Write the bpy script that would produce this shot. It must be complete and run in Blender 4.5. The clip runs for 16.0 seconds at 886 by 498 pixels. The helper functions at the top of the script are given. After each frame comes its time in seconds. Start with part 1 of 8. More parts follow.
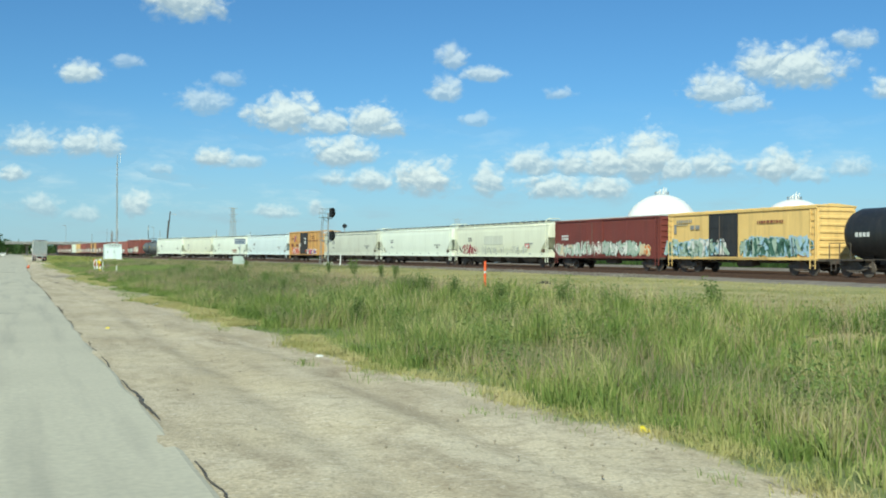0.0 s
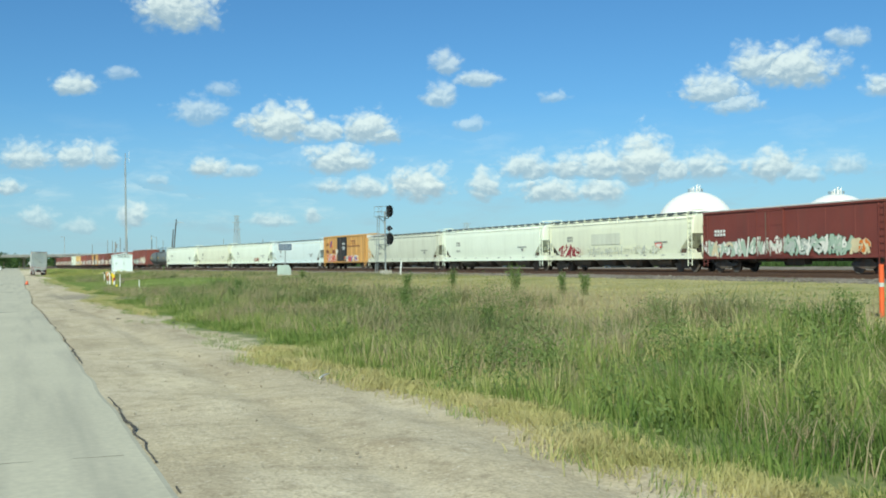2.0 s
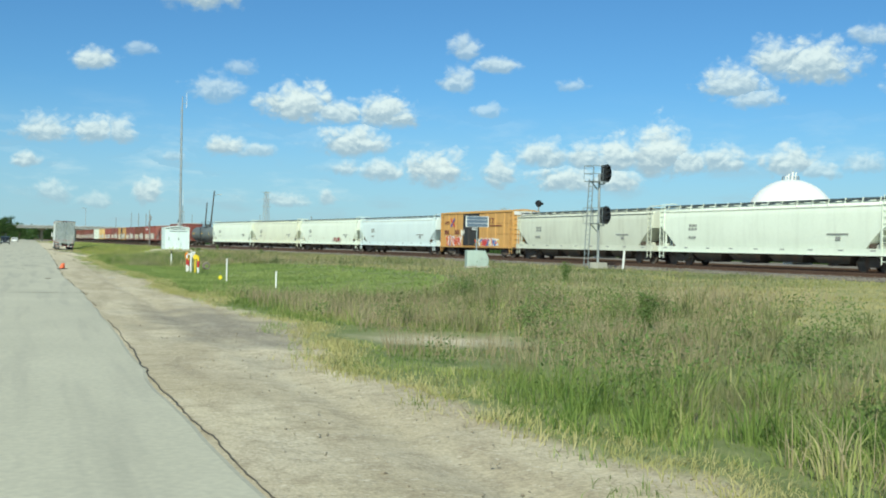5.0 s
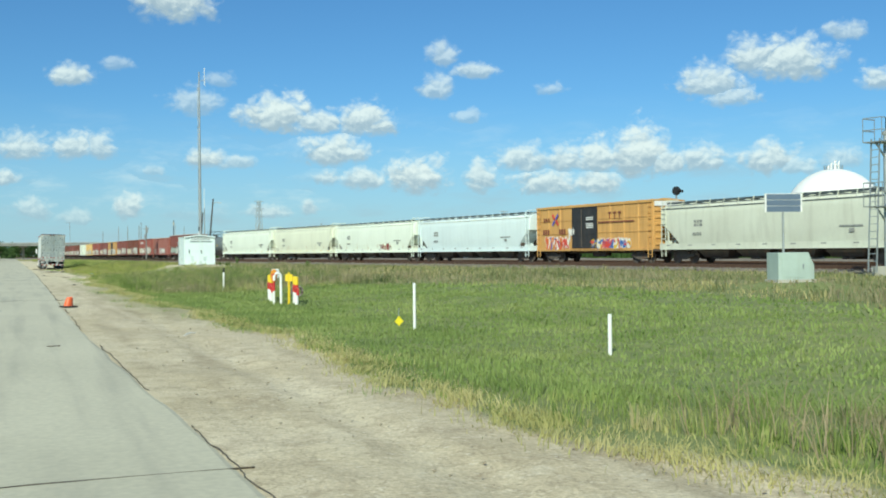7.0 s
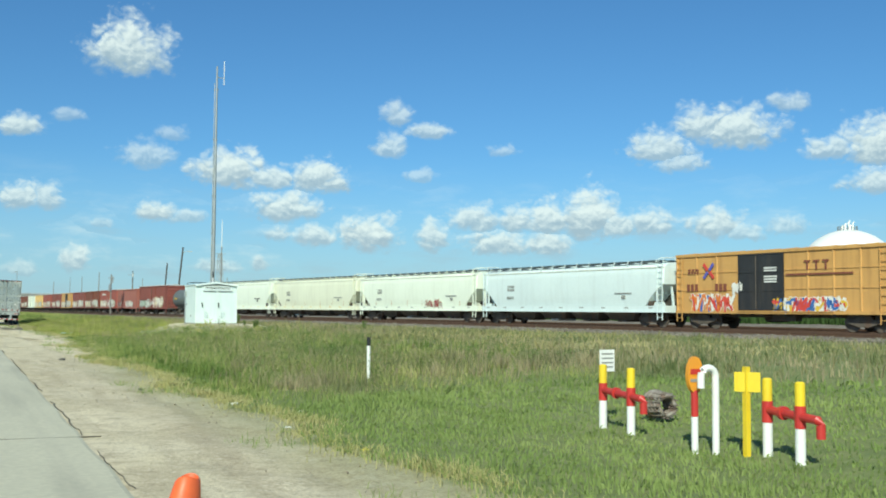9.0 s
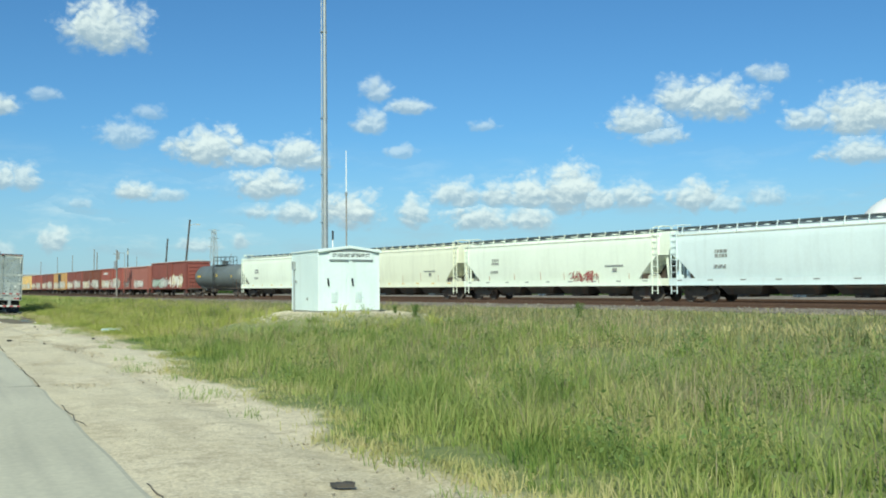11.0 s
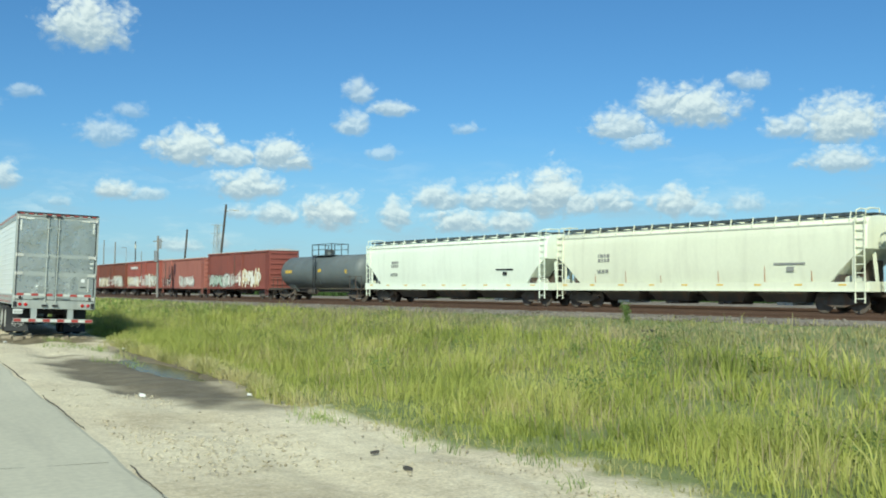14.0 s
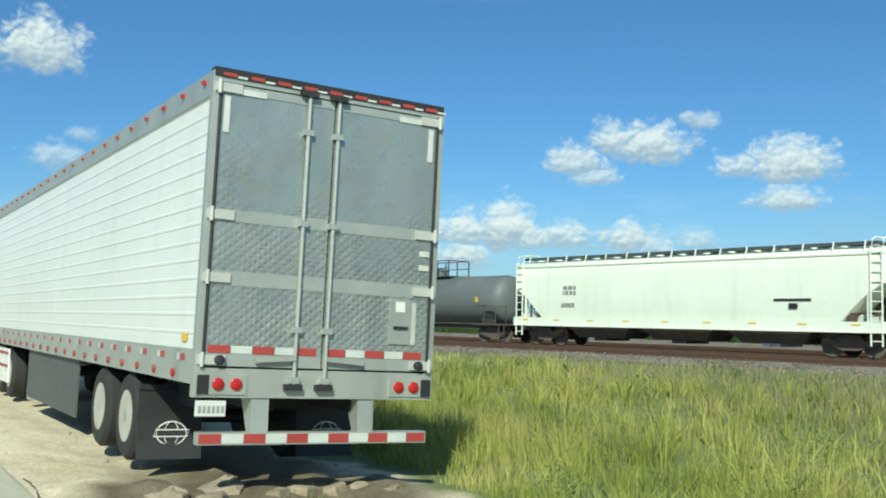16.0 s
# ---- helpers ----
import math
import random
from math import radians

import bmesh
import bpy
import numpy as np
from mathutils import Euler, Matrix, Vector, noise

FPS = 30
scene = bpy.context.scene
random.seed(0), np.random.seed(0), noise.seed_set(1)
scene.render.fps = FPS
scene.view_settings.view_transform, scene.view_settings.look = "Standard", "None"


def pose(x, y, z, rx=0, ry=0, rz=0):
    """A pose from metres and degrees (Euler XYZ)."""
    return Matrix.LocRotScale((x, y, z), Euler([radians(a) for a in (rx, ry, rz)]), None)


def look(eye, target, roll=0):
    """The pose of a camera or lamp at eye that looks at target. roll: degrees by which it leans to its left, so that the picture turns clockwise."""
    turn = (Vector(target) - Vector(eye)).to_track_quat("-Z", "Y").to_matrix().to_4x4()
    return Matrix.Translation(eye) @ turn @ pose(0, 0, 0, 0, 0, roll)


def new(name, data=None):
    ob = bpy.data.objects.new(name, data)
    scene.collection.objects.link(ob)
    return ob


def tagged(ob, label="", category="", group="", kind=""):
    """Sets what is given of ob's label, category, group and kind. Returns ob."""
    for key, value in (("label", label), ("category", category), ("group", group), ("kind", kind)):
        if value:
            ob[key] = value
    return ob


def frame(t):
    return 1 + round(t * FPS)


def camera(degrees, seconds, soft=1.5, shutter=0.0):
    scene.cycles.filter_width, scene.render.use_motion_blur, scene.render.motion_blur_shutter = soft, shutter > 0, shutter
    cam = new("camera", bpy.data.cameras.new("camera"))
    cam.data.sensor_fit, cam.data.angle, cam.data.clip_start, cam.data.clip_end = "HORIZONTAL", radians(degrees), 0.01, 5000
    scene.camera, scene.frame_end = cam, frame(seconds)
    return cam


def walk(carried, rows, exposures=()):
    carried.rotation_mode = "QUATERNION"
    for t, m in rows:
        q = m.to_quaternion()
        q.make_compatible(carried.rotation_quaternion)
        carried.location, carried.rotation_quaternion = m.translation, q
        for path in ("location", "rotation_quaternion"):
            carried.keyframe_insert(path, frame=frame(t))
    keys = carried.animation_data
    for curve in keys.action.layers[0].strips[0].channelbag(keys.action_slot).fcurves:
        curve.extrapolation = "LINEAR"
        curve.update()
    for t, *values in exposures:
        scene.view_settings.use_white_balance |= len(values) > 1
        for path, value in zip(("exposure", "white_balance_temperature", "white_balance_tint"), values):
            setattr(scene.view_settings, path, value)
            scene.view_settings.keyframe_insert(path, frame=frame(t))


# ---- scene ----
cam = camera(47.4, 16.0, 1.9)
PATH = [
    (0, (0.891, 3.41, 1.811), (1.664, 5.254, 1.821), 0.3),
    (0.5, (0.95, 8.788, 1.766), (1.72, 10.633, 1.775), 0.7),
    (1, (1.053, 14.302, 1.734), (1.841, 16.14, 1.759), 0.4),
    (1.5, (1.071, 19.92, 1.734), (1.867, 21.755, 1.754), -0.6),
    (2, (0.952, 25.616, 1.762), (1.73, 27.458, 1.783), -0.8),
    (2.5, (0.788, 31.584, 1.837), (1.556, 33.43, 1.86), -0.3),
    (3, (0.685, 37.686, 1.785), (1.448, 39.534, 1.804), -0.1),
    (3.5, (0.59, 44.007, 1.738), (1.366, 45.85, 1.771), 0.0),
    (4, (0.42, 50.525, 1.671), (1.206, 52.364, 1.711), 0.1),
    (4.5, (0.358, 57.226, 1.662), (1.138, 59.067, 1.687), 0.3),
    (5, (0.164, 64.055, 1.743), (0.919, 65.907, 1.735), 1.1),
    (7.5, (0.165, 96.768, 1.595), (0.954, 98.606, 1.601), -0.8),
    (8, (0.191, 103.228, 1.576), (1.028, 105.044, 1.569), 1.3),
    (8.5, (0.128, 109.393, 1.601), (0.953, 111.213, 1.677), -0.1),
    (9, (0.092, 115.76, 1.626), (0.964, 117.556, 1.747), 0.4),
    (11.5, (0.178, 148.599, 1.66), (1.085, 150.38, 1.728), -0.5),
    (12, (0.134, 155.316, 1.657), (1.045, 157.095, 1.735), -0.2),
    (12.5, (0.123, 162.112, 1.648), (1.041, 163.887, 1.727), -0.3),
    (13, (0.113, 168.657, 1.667), (1.03, 170.433, 1.747), -0.2),
    (13.5, (0.084, 175.389, 1.69), (1.008, 177.16, 1.777), 0.2),
    (14, (0.13, 181.915, 1.653), (1.068, 183.679, 1.731), 0.2),
    (14.5, (0.144, 188.449, 1.682), (1.112, 190.196, 1.785), -0.1),
    (15, (0.169, 195.09, 1.673), (1.152, 196.827, 1.804), -0.3),
    (15.5, (0.232, 201.815, 1.707), (1.218, 203.55, 1.844), -0.1),
    (16, (0.333, 208.395, 1.729), (1.349, 210.112, 1.871), 1.1),
]
walk(cam, [(t, look(e, g, r)) for t, e, g, r in PATH], [(0.0, 0.0, 6220, -7), (16.0, 0.0, 6220, -7)])
# World, sun and exposure
SUN_AZ, SUN_EL = 217.0, 35.0
world = bpy.data.worlds.new("world")
scene.world = world
world.use_nodes = True
wt = world.node_tree
wt.nodes.clear()


def wn(kind, **inputs):
    n = wt.nodes.new("ShaderNode" + kind)
    return n


def wmath(op, a, b=None, c=None, clamp=False):
    n = wt.nodes.new("ShaderNodeMath")
    n.operation, n.use_clamp = op, clamp
    for i, v in enumerate((a, b, c)):
        if v is None:
            continue
        if isinstance(v, (int, float)):
            n.inputs[i].default_value = v
        else:
            wt.links.new(v, n.inputs[i])
    return n.outputs[0]


def wvec(op, a, b=None, out=0):
    n = wt.nodes.new("ShaderNodeVectorMath")
    n.operation = op
    for i, v in enumerate((a, b)):
        if v is None:
            continue
        if isinstance(v, tuple):
            n.inputs[i].default_value = v
        else:
            wt.links.new(v, n.inputs[i])
    return n.outputs[out]


def wnoise(vec, scale, detail, rough=0.55):
    n = wt.nodes.new("ShaderNodeTexNoise")
    n.inputs["Scale"].default_value, n.inputs["Detail"].default_value, n.inputs["Roughness"].default_value = scale, detail, rough
    wt.links.new(vec, n.inputs["Vector"])
    return n


def wrange(v, a, b, c=0.0, d=1.0):
    n = wt.nodes.new("ShaderNodeMapRange")
    n.interpolation_type = "SMOOTHSTEP"
    wt.links.new(v, n.inputs[0])
    for i, x in enumerate((a, b, c, d)):
        n.inputs[1 + i].default_value = x
    return n.outputs[0]


def wmix(fac, a, b):
    n = wt.nodes.new("ShaderNodeMix")
    n.data_type = "RGBA"
    for sock, v in ((n.inputs[0], fac), (n.inputs[6], a), (n.inputs[7], b)):
        if isinstance(v, (int, float)):
            sock.default_value = v
        elif isinstance(v, tuple):
            sock.default_value = (*v, 1)
        else:
            wt.links.new(v, sock)
    return n.outputs[2]


sky = wt.nodes.new("ShaderNodeTexSky")
sky.sky_type, sky.sun_disc = "NISHITA", False
sky.sun_elevation, sky.sun_rotation = radians(SUN_EL), radians(SUN_AZ)
sky.air_density, sky.dust_density, sky.ozone_density = 1.0, 0.25, 3.0

# fair-weather cumulus: azimuth and elevation of the flat base of each heap, half its width, its height, in degrees, and how dense it is
CLOUDS_LEFT = [(8.4, 12.5, 2.1, 3.2, 1), (3.0, 9.0, 1.1, 1.2, 0.9), (5.3, 9.8, 0.8, 0.9, 0.35), (10.7, 9.2, 0.9, 0.8, 0.35), (9.5, 7.6, 1.5, 1.7, 0.5), (13.9, 6.7, 2.1, 2.3, 1),
               (16.0, 6.6, 1.6, 1.5, 0.9), (18.7, 6.5, 1.8, 2.0, 0.95), (17.1, 4.9, 1.9, 1.8, 0.95), (0.5, 5.0, 1.5, 1.5, 0.85), (3.0, 5.1, 1.2, 1.6, 0.85), (4.3, 5.2, 0.8, 1.5, 0.75),
               (10.0, 4.7, 1.2, 1.3, 0.95), (11.6, 4.7, 1.2, 0.8, 0.6), (-0.3, 3.7, 0.8, 0.8, 0.8), (7.2, 4.2, 0.7, 0.7, 0.4), (1.0, 1.9, 1.0, 1.4, 0.5)]
CLOUDS_MID = [(3.1, 1.6, 0.9, 1.0, 0.4), (5.8, 1.9, 0.9, 1.6, 0.8), (13.2, 2.0, 1.4, 0.8, 0.6), (15.6, 2.1, 0.7, 0.8, 0.7), (16.6, 3.8, 0.9, 0.9, 0.7), (18.7, 3.5, 1.3, 1.3, 0.85), (21.6, 3.3, 1.8, 2.2, 1),
              (25.4, 3.3, 1.0, 1.9, 0.85), (23.2, 10.4, 0.9, 1.4, 0.6), (22.9, 8.6, 0.9, 1.6, 0.65), (25.0, 9.6, 1.4, 1.0, 0.7), (24.6, 7.2, 0.9, 0.8, 0.4), (29.3, 8.7, 0.8, 0.7, 0.4),
              (27.8, 4.4, 1.7, 1.7, 0.85), (30.0, 4.3, 1.3, 1.8, 0.9), (34.1, 4.0, 1.8, 3.1, 1), (31.9, 4.1, 1.3, 2.3, 0.95), (35.8, 4.1, 1.2, 1.5, 0.9)]
CLOUDS_RIGHT = [(37.5, 4.2, 1.4, 1.8, 0.85), (41.0, 4.0, 1.6, 1.8, 0.9), (42.5, 3.9, 1.1, 1.1, 0.6), (29.3, 3.1, 2.1, 1.6, 0.9), (31.9, 3.1, 1.5, 1.6, 0.9), (42.2, 8.9, 2.5, 2.3, 0.95), (40.3, 9.3, 1.5, 2.1, 0.9),
                (38.1, 8.2, 1.9, 2.0, 0.85), (39.1, 7.7, 1.5, 1.2, 0.7), (45.0, 10.7, 1.0, 1.2, 0.6), (44.7, 4.2, 1.2, 1.2, 0.55), (49.7, 7.7, 2.5, 2.6, 1), (47.1, 8.1, 1.6, 1.3, 0.8), (49.6, 6.2, 1.9, 1.6, 0.85)]
tc = wt.nodes.new("ShaderNodeTexCoord").outputs["Generated"]
sep = wt.nodes.new("ShaderNodeSeparateXYZ")
wt.links.new(tc, sep.inputs[0])
az = wmath("MULTIPLY", wmath("ARCTAN2", sep.outputs[0], sep.outputs[1]), 57.2958)
el = wmath("MULTIPLY", wmath("ARCSINE", sep.outputs[2]), 57.2958)
comb = wt.nodes.new("ShaderNodeCombineXYZ")
wt.links.new(az, comb.inputs[0])
wt.links.new(el, comb.inputs[1])
flatp = comb.outputs[0]


def billows(vec):
    """Rounded cauliflower bulges with creases between them, large ones carrying smaller ones."""
    bulge = None
    for scale, size in ((0.62, 1.0), (1.5, 0.55), (3.4, 0.28)):
        n = wnoise(vec, scale, 0.6, 0.5).outputs[0]
        b = wmath("MULTIPLY", wmath("ABSOLUTE", wmath("SUBTRACT", n, 0.5)), 2.0 * size)
        bulge = b if bulge is None else wmath("ADD", bulge, b)
    return bulge


warp = wvec("SUBTRACT", wnoise(flatp, 0.9, 5.0, 0.6).outputs["Color"], (0.5, 0.5, 0.5))
bent = wvec("ADD", flatp, wvec("MULTIPLY", warp, (1.0, 0.55, 0)))
near_d, rel_y, thick = None, None, None


def pick_of(pick, a, b):
    n = wt.nodes.new("ShaderNodeMix")
    for i, v in ((0, pick), (2, a), (3, b)):
        if isinstance(v, (int, float)):
            n.inputs[i].default_value = v
        else:
            wt.links.new(v, n.inputs[i])
    return n.outputs[0]


for ca, ce, cw, ch, dense in CLOUDS_LEFT + CLOUDS_MID + CLOUDS_RIGHT:
    q = wvec("MULTIPLY", wvec("SUBTRACT", bent, (ca, ce + 0.34 * ch, 0)), (0.92 / cw, 1 / ch, 0))
    q = wvec("SUBTRACT", wvec("MULTIPLY", q, (1, 2.15, 0)), wvec("MULTIPLY", wvec("ABSOLUTE", q), (0, 0.6, 0)))
    d = wvec("LENGTH", q, out=1)
    s = wt.nodes.new("ShaderNodeSeparateXYZ")
    wt.links.new(q, s.inputs[0])
    if near_d is None:
        near_d, rel_y, thick = d, s.outputs[1], dense
    else:
        pick = wmath("LESS_THAN", d, near_d)
        rel_y, thick = pick_of(pick, rel_y, s.outputs[1]), pick_of(pick, thick, dense)
        near_d = wmath("MINIMUM", d, near_d)
puffs_at = wvec("MULTIPLY", wvec("ADD", flatp, wvec("MULTIPLY", warp, (0.8, 0.5, 0))), (1.0, 1.35, 0))
puff = billows(puffs_at)
puff_sunward = billows(wvec("ADD", puffs_at, (-0.12, 0.26, 0)))
fine = wnoise(flatp, 1.7, 4.0, 0.52).outputs[0]
ragged = wmath("ADD", wmath("MULTIPLY", wmath("SUBTRACT", 0.36, puff), 0.75), wmath("MULTIPLY", wmath("SUBTRACT", fine, 0.5), 0.8))
heap = wmath("MULTIPLY", wrange(wmath("ADD", near_d, ragged), 1.24, 0.48), wmath("POWER", thick, 0.8))
# the same kind of sky goes on all round and overhead
wide = wnoise(wvec("MULTIPLY", flatp, (0.16, 0.3, 0)), 1.0, 5.0, 0.58).outputs[0]
off_view = wmath("MAXIMUM", wrange(el, 17.5, 21.0), wmath("MAXIMUM", wrange(az, 54.0, 57.0), wrange(az, -7.0, -11.0)))
heap = wmath("MAXIMUM", heap, wmath("MULTIPLY", wmath("MULTIPLY", wrange(wide, 0.54, 0.66), off_view), wrange(el, 1.0, 4.0)))
wisps = wmath("MULTIPLY", wrange(wnoise(wvec("MULTIPLY", flatp, (0.22, 0.75, 0)), 1.0, 5.0, 0.6).outputs[0], 0.45, 0.75), wrange(el, 9.0, 2.5, 0.0, 0.45))
heap = wmath("MAXIMUM", heap, wisps)
relief = wmath("MULTIPLY", wmath("SUBTRACT", puff, puff_sunward), 1.25)
lit = wrange(wmath("ADD", wmath("ADD", wmath("MULTIPLY", rel_y, 0.95), relief), wmath("MULTIPLY", wmath("SUBTRACT", fine, 0.5), 0.9)), -0.6, 0.8)
cloud = wmix(lit, (4.3, 5.15, 6.1), (9.0, 9.2, 9.2))
tint = wt.nodes.new("ShaderNodeMix")
tint.data_type, tint.blend_type = "RGBA", "MULTIPLY"
tint.inputs[0].default_value = 1.0
wt.links.new(sky.outputs[0], tint.inputs[6])
tint.inputs[7].default_value = (0.54, 0.79, 1.06, 1)
haze = wmix(wrange(el, 9.0, 0.0, 0.0, 0.55), tint.outputs[2], (4.35, 5.85, 7.6))
bg = wt.nodes.new("ShaderNodeBackground")
bg.inputs[1].default_value = 0.1
wt.links.new(wmix(wmath("MULTIPLY", heap, 0.93), haze, cloud), bg.inputs[0])
out = wt.nodes.new("ShaderNodeOutputWorld")
wt.links.new(bg.outputs[0], out.inputs[0])

sun = new("sun", bpy.data.lights.new("sun", "SUN"))
sun.data.energy, sun.data.angle, sun.data.color = 5.3, radians(0.55), (1.0, 0.93, 0.8)
SUN_TO = Vector((math.sin(radians(SUN_AZ)) * math.cos(radians(SUN_EL)), math.cos(radians(SUN_AZ)) * math.cos(radians(SUN_EL)), math.sin(radians(SUN_EL))))
sun.matrix_world = look(SUN_TO * 300, (0, 0, 0))

# ---------------------------------------------------------------- materials


def surface(name, a, b, scale=1.5, fine=25.0, rough=0.6, metal=0.0, bump=0.15, dirt=None, dirt_amount=0.0, streak=(1, 1, 0.12), speck=0.06, spec=0.5):
    """A painted or natural surface: two tones in large patches, fine grain, and streaks of dirt or rust."""
    m = bpy.data.materials.new(name)
    m.use_nodes = True
    t = m.node_tree
    p = t.nodes["Principled BSDF"]
    co = t.nodes.new("ShaderNodeTexCoord")

    def nz(s, detail, vec=None):
        n = t.nodes.new("ShaderNodeTexNoise")
        n.inputs["Scale"].default_value, n.inputs["Detail"].default_value = s, detail
        t.links.new(vec if vec is not None else co.outputs["Object"], n.inputs["Vector"])
        return n.outputs[0]

    def mix(fac, x, y, blend="MIX"):
        n = t.nodes.new("ShaderNodeMix")
        n.data_type, n.blend_type = "RGBA", blend
        for sock, v in ((n.inputs[0], fac), (n.inputs[6], x), (n.inputs[7], y)):
            if isinstance(v, (int, float)):
                sock.default_value = v
            elif isinstance(v, tuple):
                sock.default_value = (*v, 1)
            else:
                t.links.new(v, sock)
        return n.outputs[2]

    def rng(v, lo, hi, c=0.0, d=1.0):
        n = t.nodes.new("ShaderNodeMapRange")
        t.links.new(v, n.inputs[0])
        for i, x in enumerate((lo, hi, c, d)):
            n.inputs[1 + i].default_value = x
        return n.outputs[0]

    col = mix(rng(nz(scale, 4), 0.32, 0.68), a, b)
    grain = nz(fine, 3)
    col = mix(speck, col, mix(1.0, col, rng(grain, 0.2, 0.8, 0.45, 1.5), "MULTIPLY"))
    if dirt:
        mp = t.nodes.new("ShaderNodeMapping")
        mp.inputs["Scale"].default_value = streak
        t.links.new(co.outputs["Object"], mp.inputs[0])
        col = mix(rng(nz(2.4, 6, mp.outputs[0]), 0.5, 0.78, 0.0, dirt_amount), col, dirt)
    t.links.new(col, p.inputs["Base Color"])
    t.links.new(rng(grain, 0.2, 0.8, max(rough - 0.1, 0.03), min(rough + 0.1, 1)), p.inputs["Roughness"])
    p.inputs["Metallic"].default_value = metal
    p.inputs["Specular IOR Level"].default_value = spec
    if bump:
        bn = t.nodes.new("ShaderNodeBump")
        bn.inputs["Strength"].default_value, bn.inputs["Distance"].default_value = bump, 0.02
        t.links.new(grain, bn.inputs["Height"])
        t.links.new(bn.outputs[0], p.inputs["Normal"])
    return m


def hex3(r, g, b):
    return (r, g, b)


GRIME = (0.16, 0.13, 0.1)
RUSTC = (0.2, 0.08, 0.035)
M = {}
M["white_car"] = surface("white_car_paint", (0.8, 0.85, 0.73), (0.75, 0.8, 0.68), 0.35, 6, 0.5, 0, 0.03, GRIME, 0.1)
M["cream_car"] = surface("cream_car_paint", (0.77, 0.785, 0.62), (0.71, 0.72, 0.57), 0.35, 6, 0.5, 0, 0.03, GRIME, 0.13)
M["grey_car"] = surface("grey_white_car_paint", (0.64, 0.66, 0.55), (0.57, 0.58, 0.48), 0.4, 6, 0.55, 0, 0.03, GRIME, 0.2)
M["blue_car"] = surface("bluish_white_car_paint", (0.7, 0.79, 0.78), (0.65, 0.74, 0.74), 0.35, 6, 0.5, 0, 0.03, GRIME, 0.1)
M["orange_car"] = surface("orange_car_paint", (0.6, 0.34, 0.11), (0.53, 0.3, 0.1), 0.4, 7, 0.6, 0, 0.05, (0.22, 0.1, 0.04), 0.4)
M["yellow_car"] = surface("yellow_car_paint", (0.82, 0.57, 0.21), (0.75, 0.51, 0.19), 0.4, 7, 0.6, 0, 0.05, (0.3, 0.18, 0.08), 0.35)
M["maroon_car"] = surface("maroon_car_paint", (0.19, 0.045, 0.035), (0.15, 0.036, 0.03), 0.4, 7, 0.65, 0, 0.05, (0.1, 0.05, 0.04), 0.4)
M["red_car"] = surface("red_car_paint", (0.25, 0.072, 0.055), (0.2, 0.06, 0.047), 0.4, 7, 0.65, 0, 0.05, (0.12, 0.05, 0.035), 0.4)
M["bright_red_car"] = surface("bright_red_car_paint", (0.34, 0.09, 0.065), (0.28, 0.075, 0.055), 0.4, 7, 0.65, 0, 0.05, (0.16, 0.06, 0.04), 0.4)
M["pink_car"] = surface("faded_red_car_paint", (0.36, 0.135, 0.105), (0.31, 0.115, 0.09), 0.5, 7, 0.75, 0, 0.05, (0.2, 0.07, 0.05), 0.5)
M["brown_car"] = surface("brown_car_paint", (0.2, 0.06, 0.035), (0.16, 0.05, 0.03), 0.4, 7, 0.7, 0, 0.05, (0.1, 0.05, 0.03), 0.4)
M["tank_grey"] = surface("grey_tank_paint", (0.14, 0.16, 0.16), (0.105, 0.123, 0.125), 0.6, 6, 0.55, 0, 0.04, (0.12, 0.1, 0.075), 0.5)
M["tank_black"] = surface("black_tank_paint", (0.022, 0.024, 0.026), (0.015, 0.016, 0.018), 0.6, 6, 0.5, 0, 0.04, (0.08, 0.065, 0.05), 0.4)
M["black_door"] = surface("black_door_paint", (0.03, 0.031, 0.034), (0.022, 0.022, 0.025), 0.7, 7, 0.6, 0, 0.05, (0.12, 0.09, 0.06), 0.3)
M["underframe"] = surface("dark_underframe", (0.065, 0.057, 0.049), (0.09, 0.074, 0.06), 1.5, 15, 0.85, 0, 0.2, RUSTC, 0.35)
M["bogie"] = surface("rusty_bogie_steel", (0.145, 0.12, 0.098), (0.1, 0.084, 0.07), 2.5, 15, 0.8, 0.2, 0.2, RUSTC, 0.5)
M["walkway"] = surface("galvanised_walkway", (0.12, 0.14, 0.15), (0.08, 0.095, 0.1), 3, 20, 0.55, 0.5, 0.1)
M["roof_zinc"] = surface("galvanised_roof", (0.6, 0.6, 0.58), (0.48, 0.48, 0.46), 1, 12, 0.5, 0.2, 0.05, RUSTC, 0.25)
M["bridge"] = surface("grey_bridge_concrete", (0.32, 0.32, 0.3), (0.26, 0.26, 0.24), 0.3, 5, 0.9, 0, 0.1, (0.15, 0.14, 0.12), 0.4)
M["mark_dark"] = surface("stencil_dark_grey", (0.22, 0.23, 0.22), (0.3, 0.3, 0.28), 3, 20, 0.7, 0, 0)
M["mark_white"] = surface("stencil_white", (0.75, 0.75, 0.72), (0.62, 0.62, 0.6), 3, 20, 0.7, 0, 0)
M["mark_yellow"] = surface("stencil_yellow", (0.75, 0.5, 0.05), (0.65, 0.42, 0.05), 3, 20, 0.7, 0, 0)
M["mark_brown"] = surface("stencil_brown", (0.22, 0.07, 0.04), (0.18, 0.06, 0.04), 3, 20, 0.7, 0, 0)
M["rust_run"] = surface("orange_rust_run", (0.45, 0.2, 0.07), (0.36, 0.15, 0.06), 3, 20, 0.8, 0, 0)
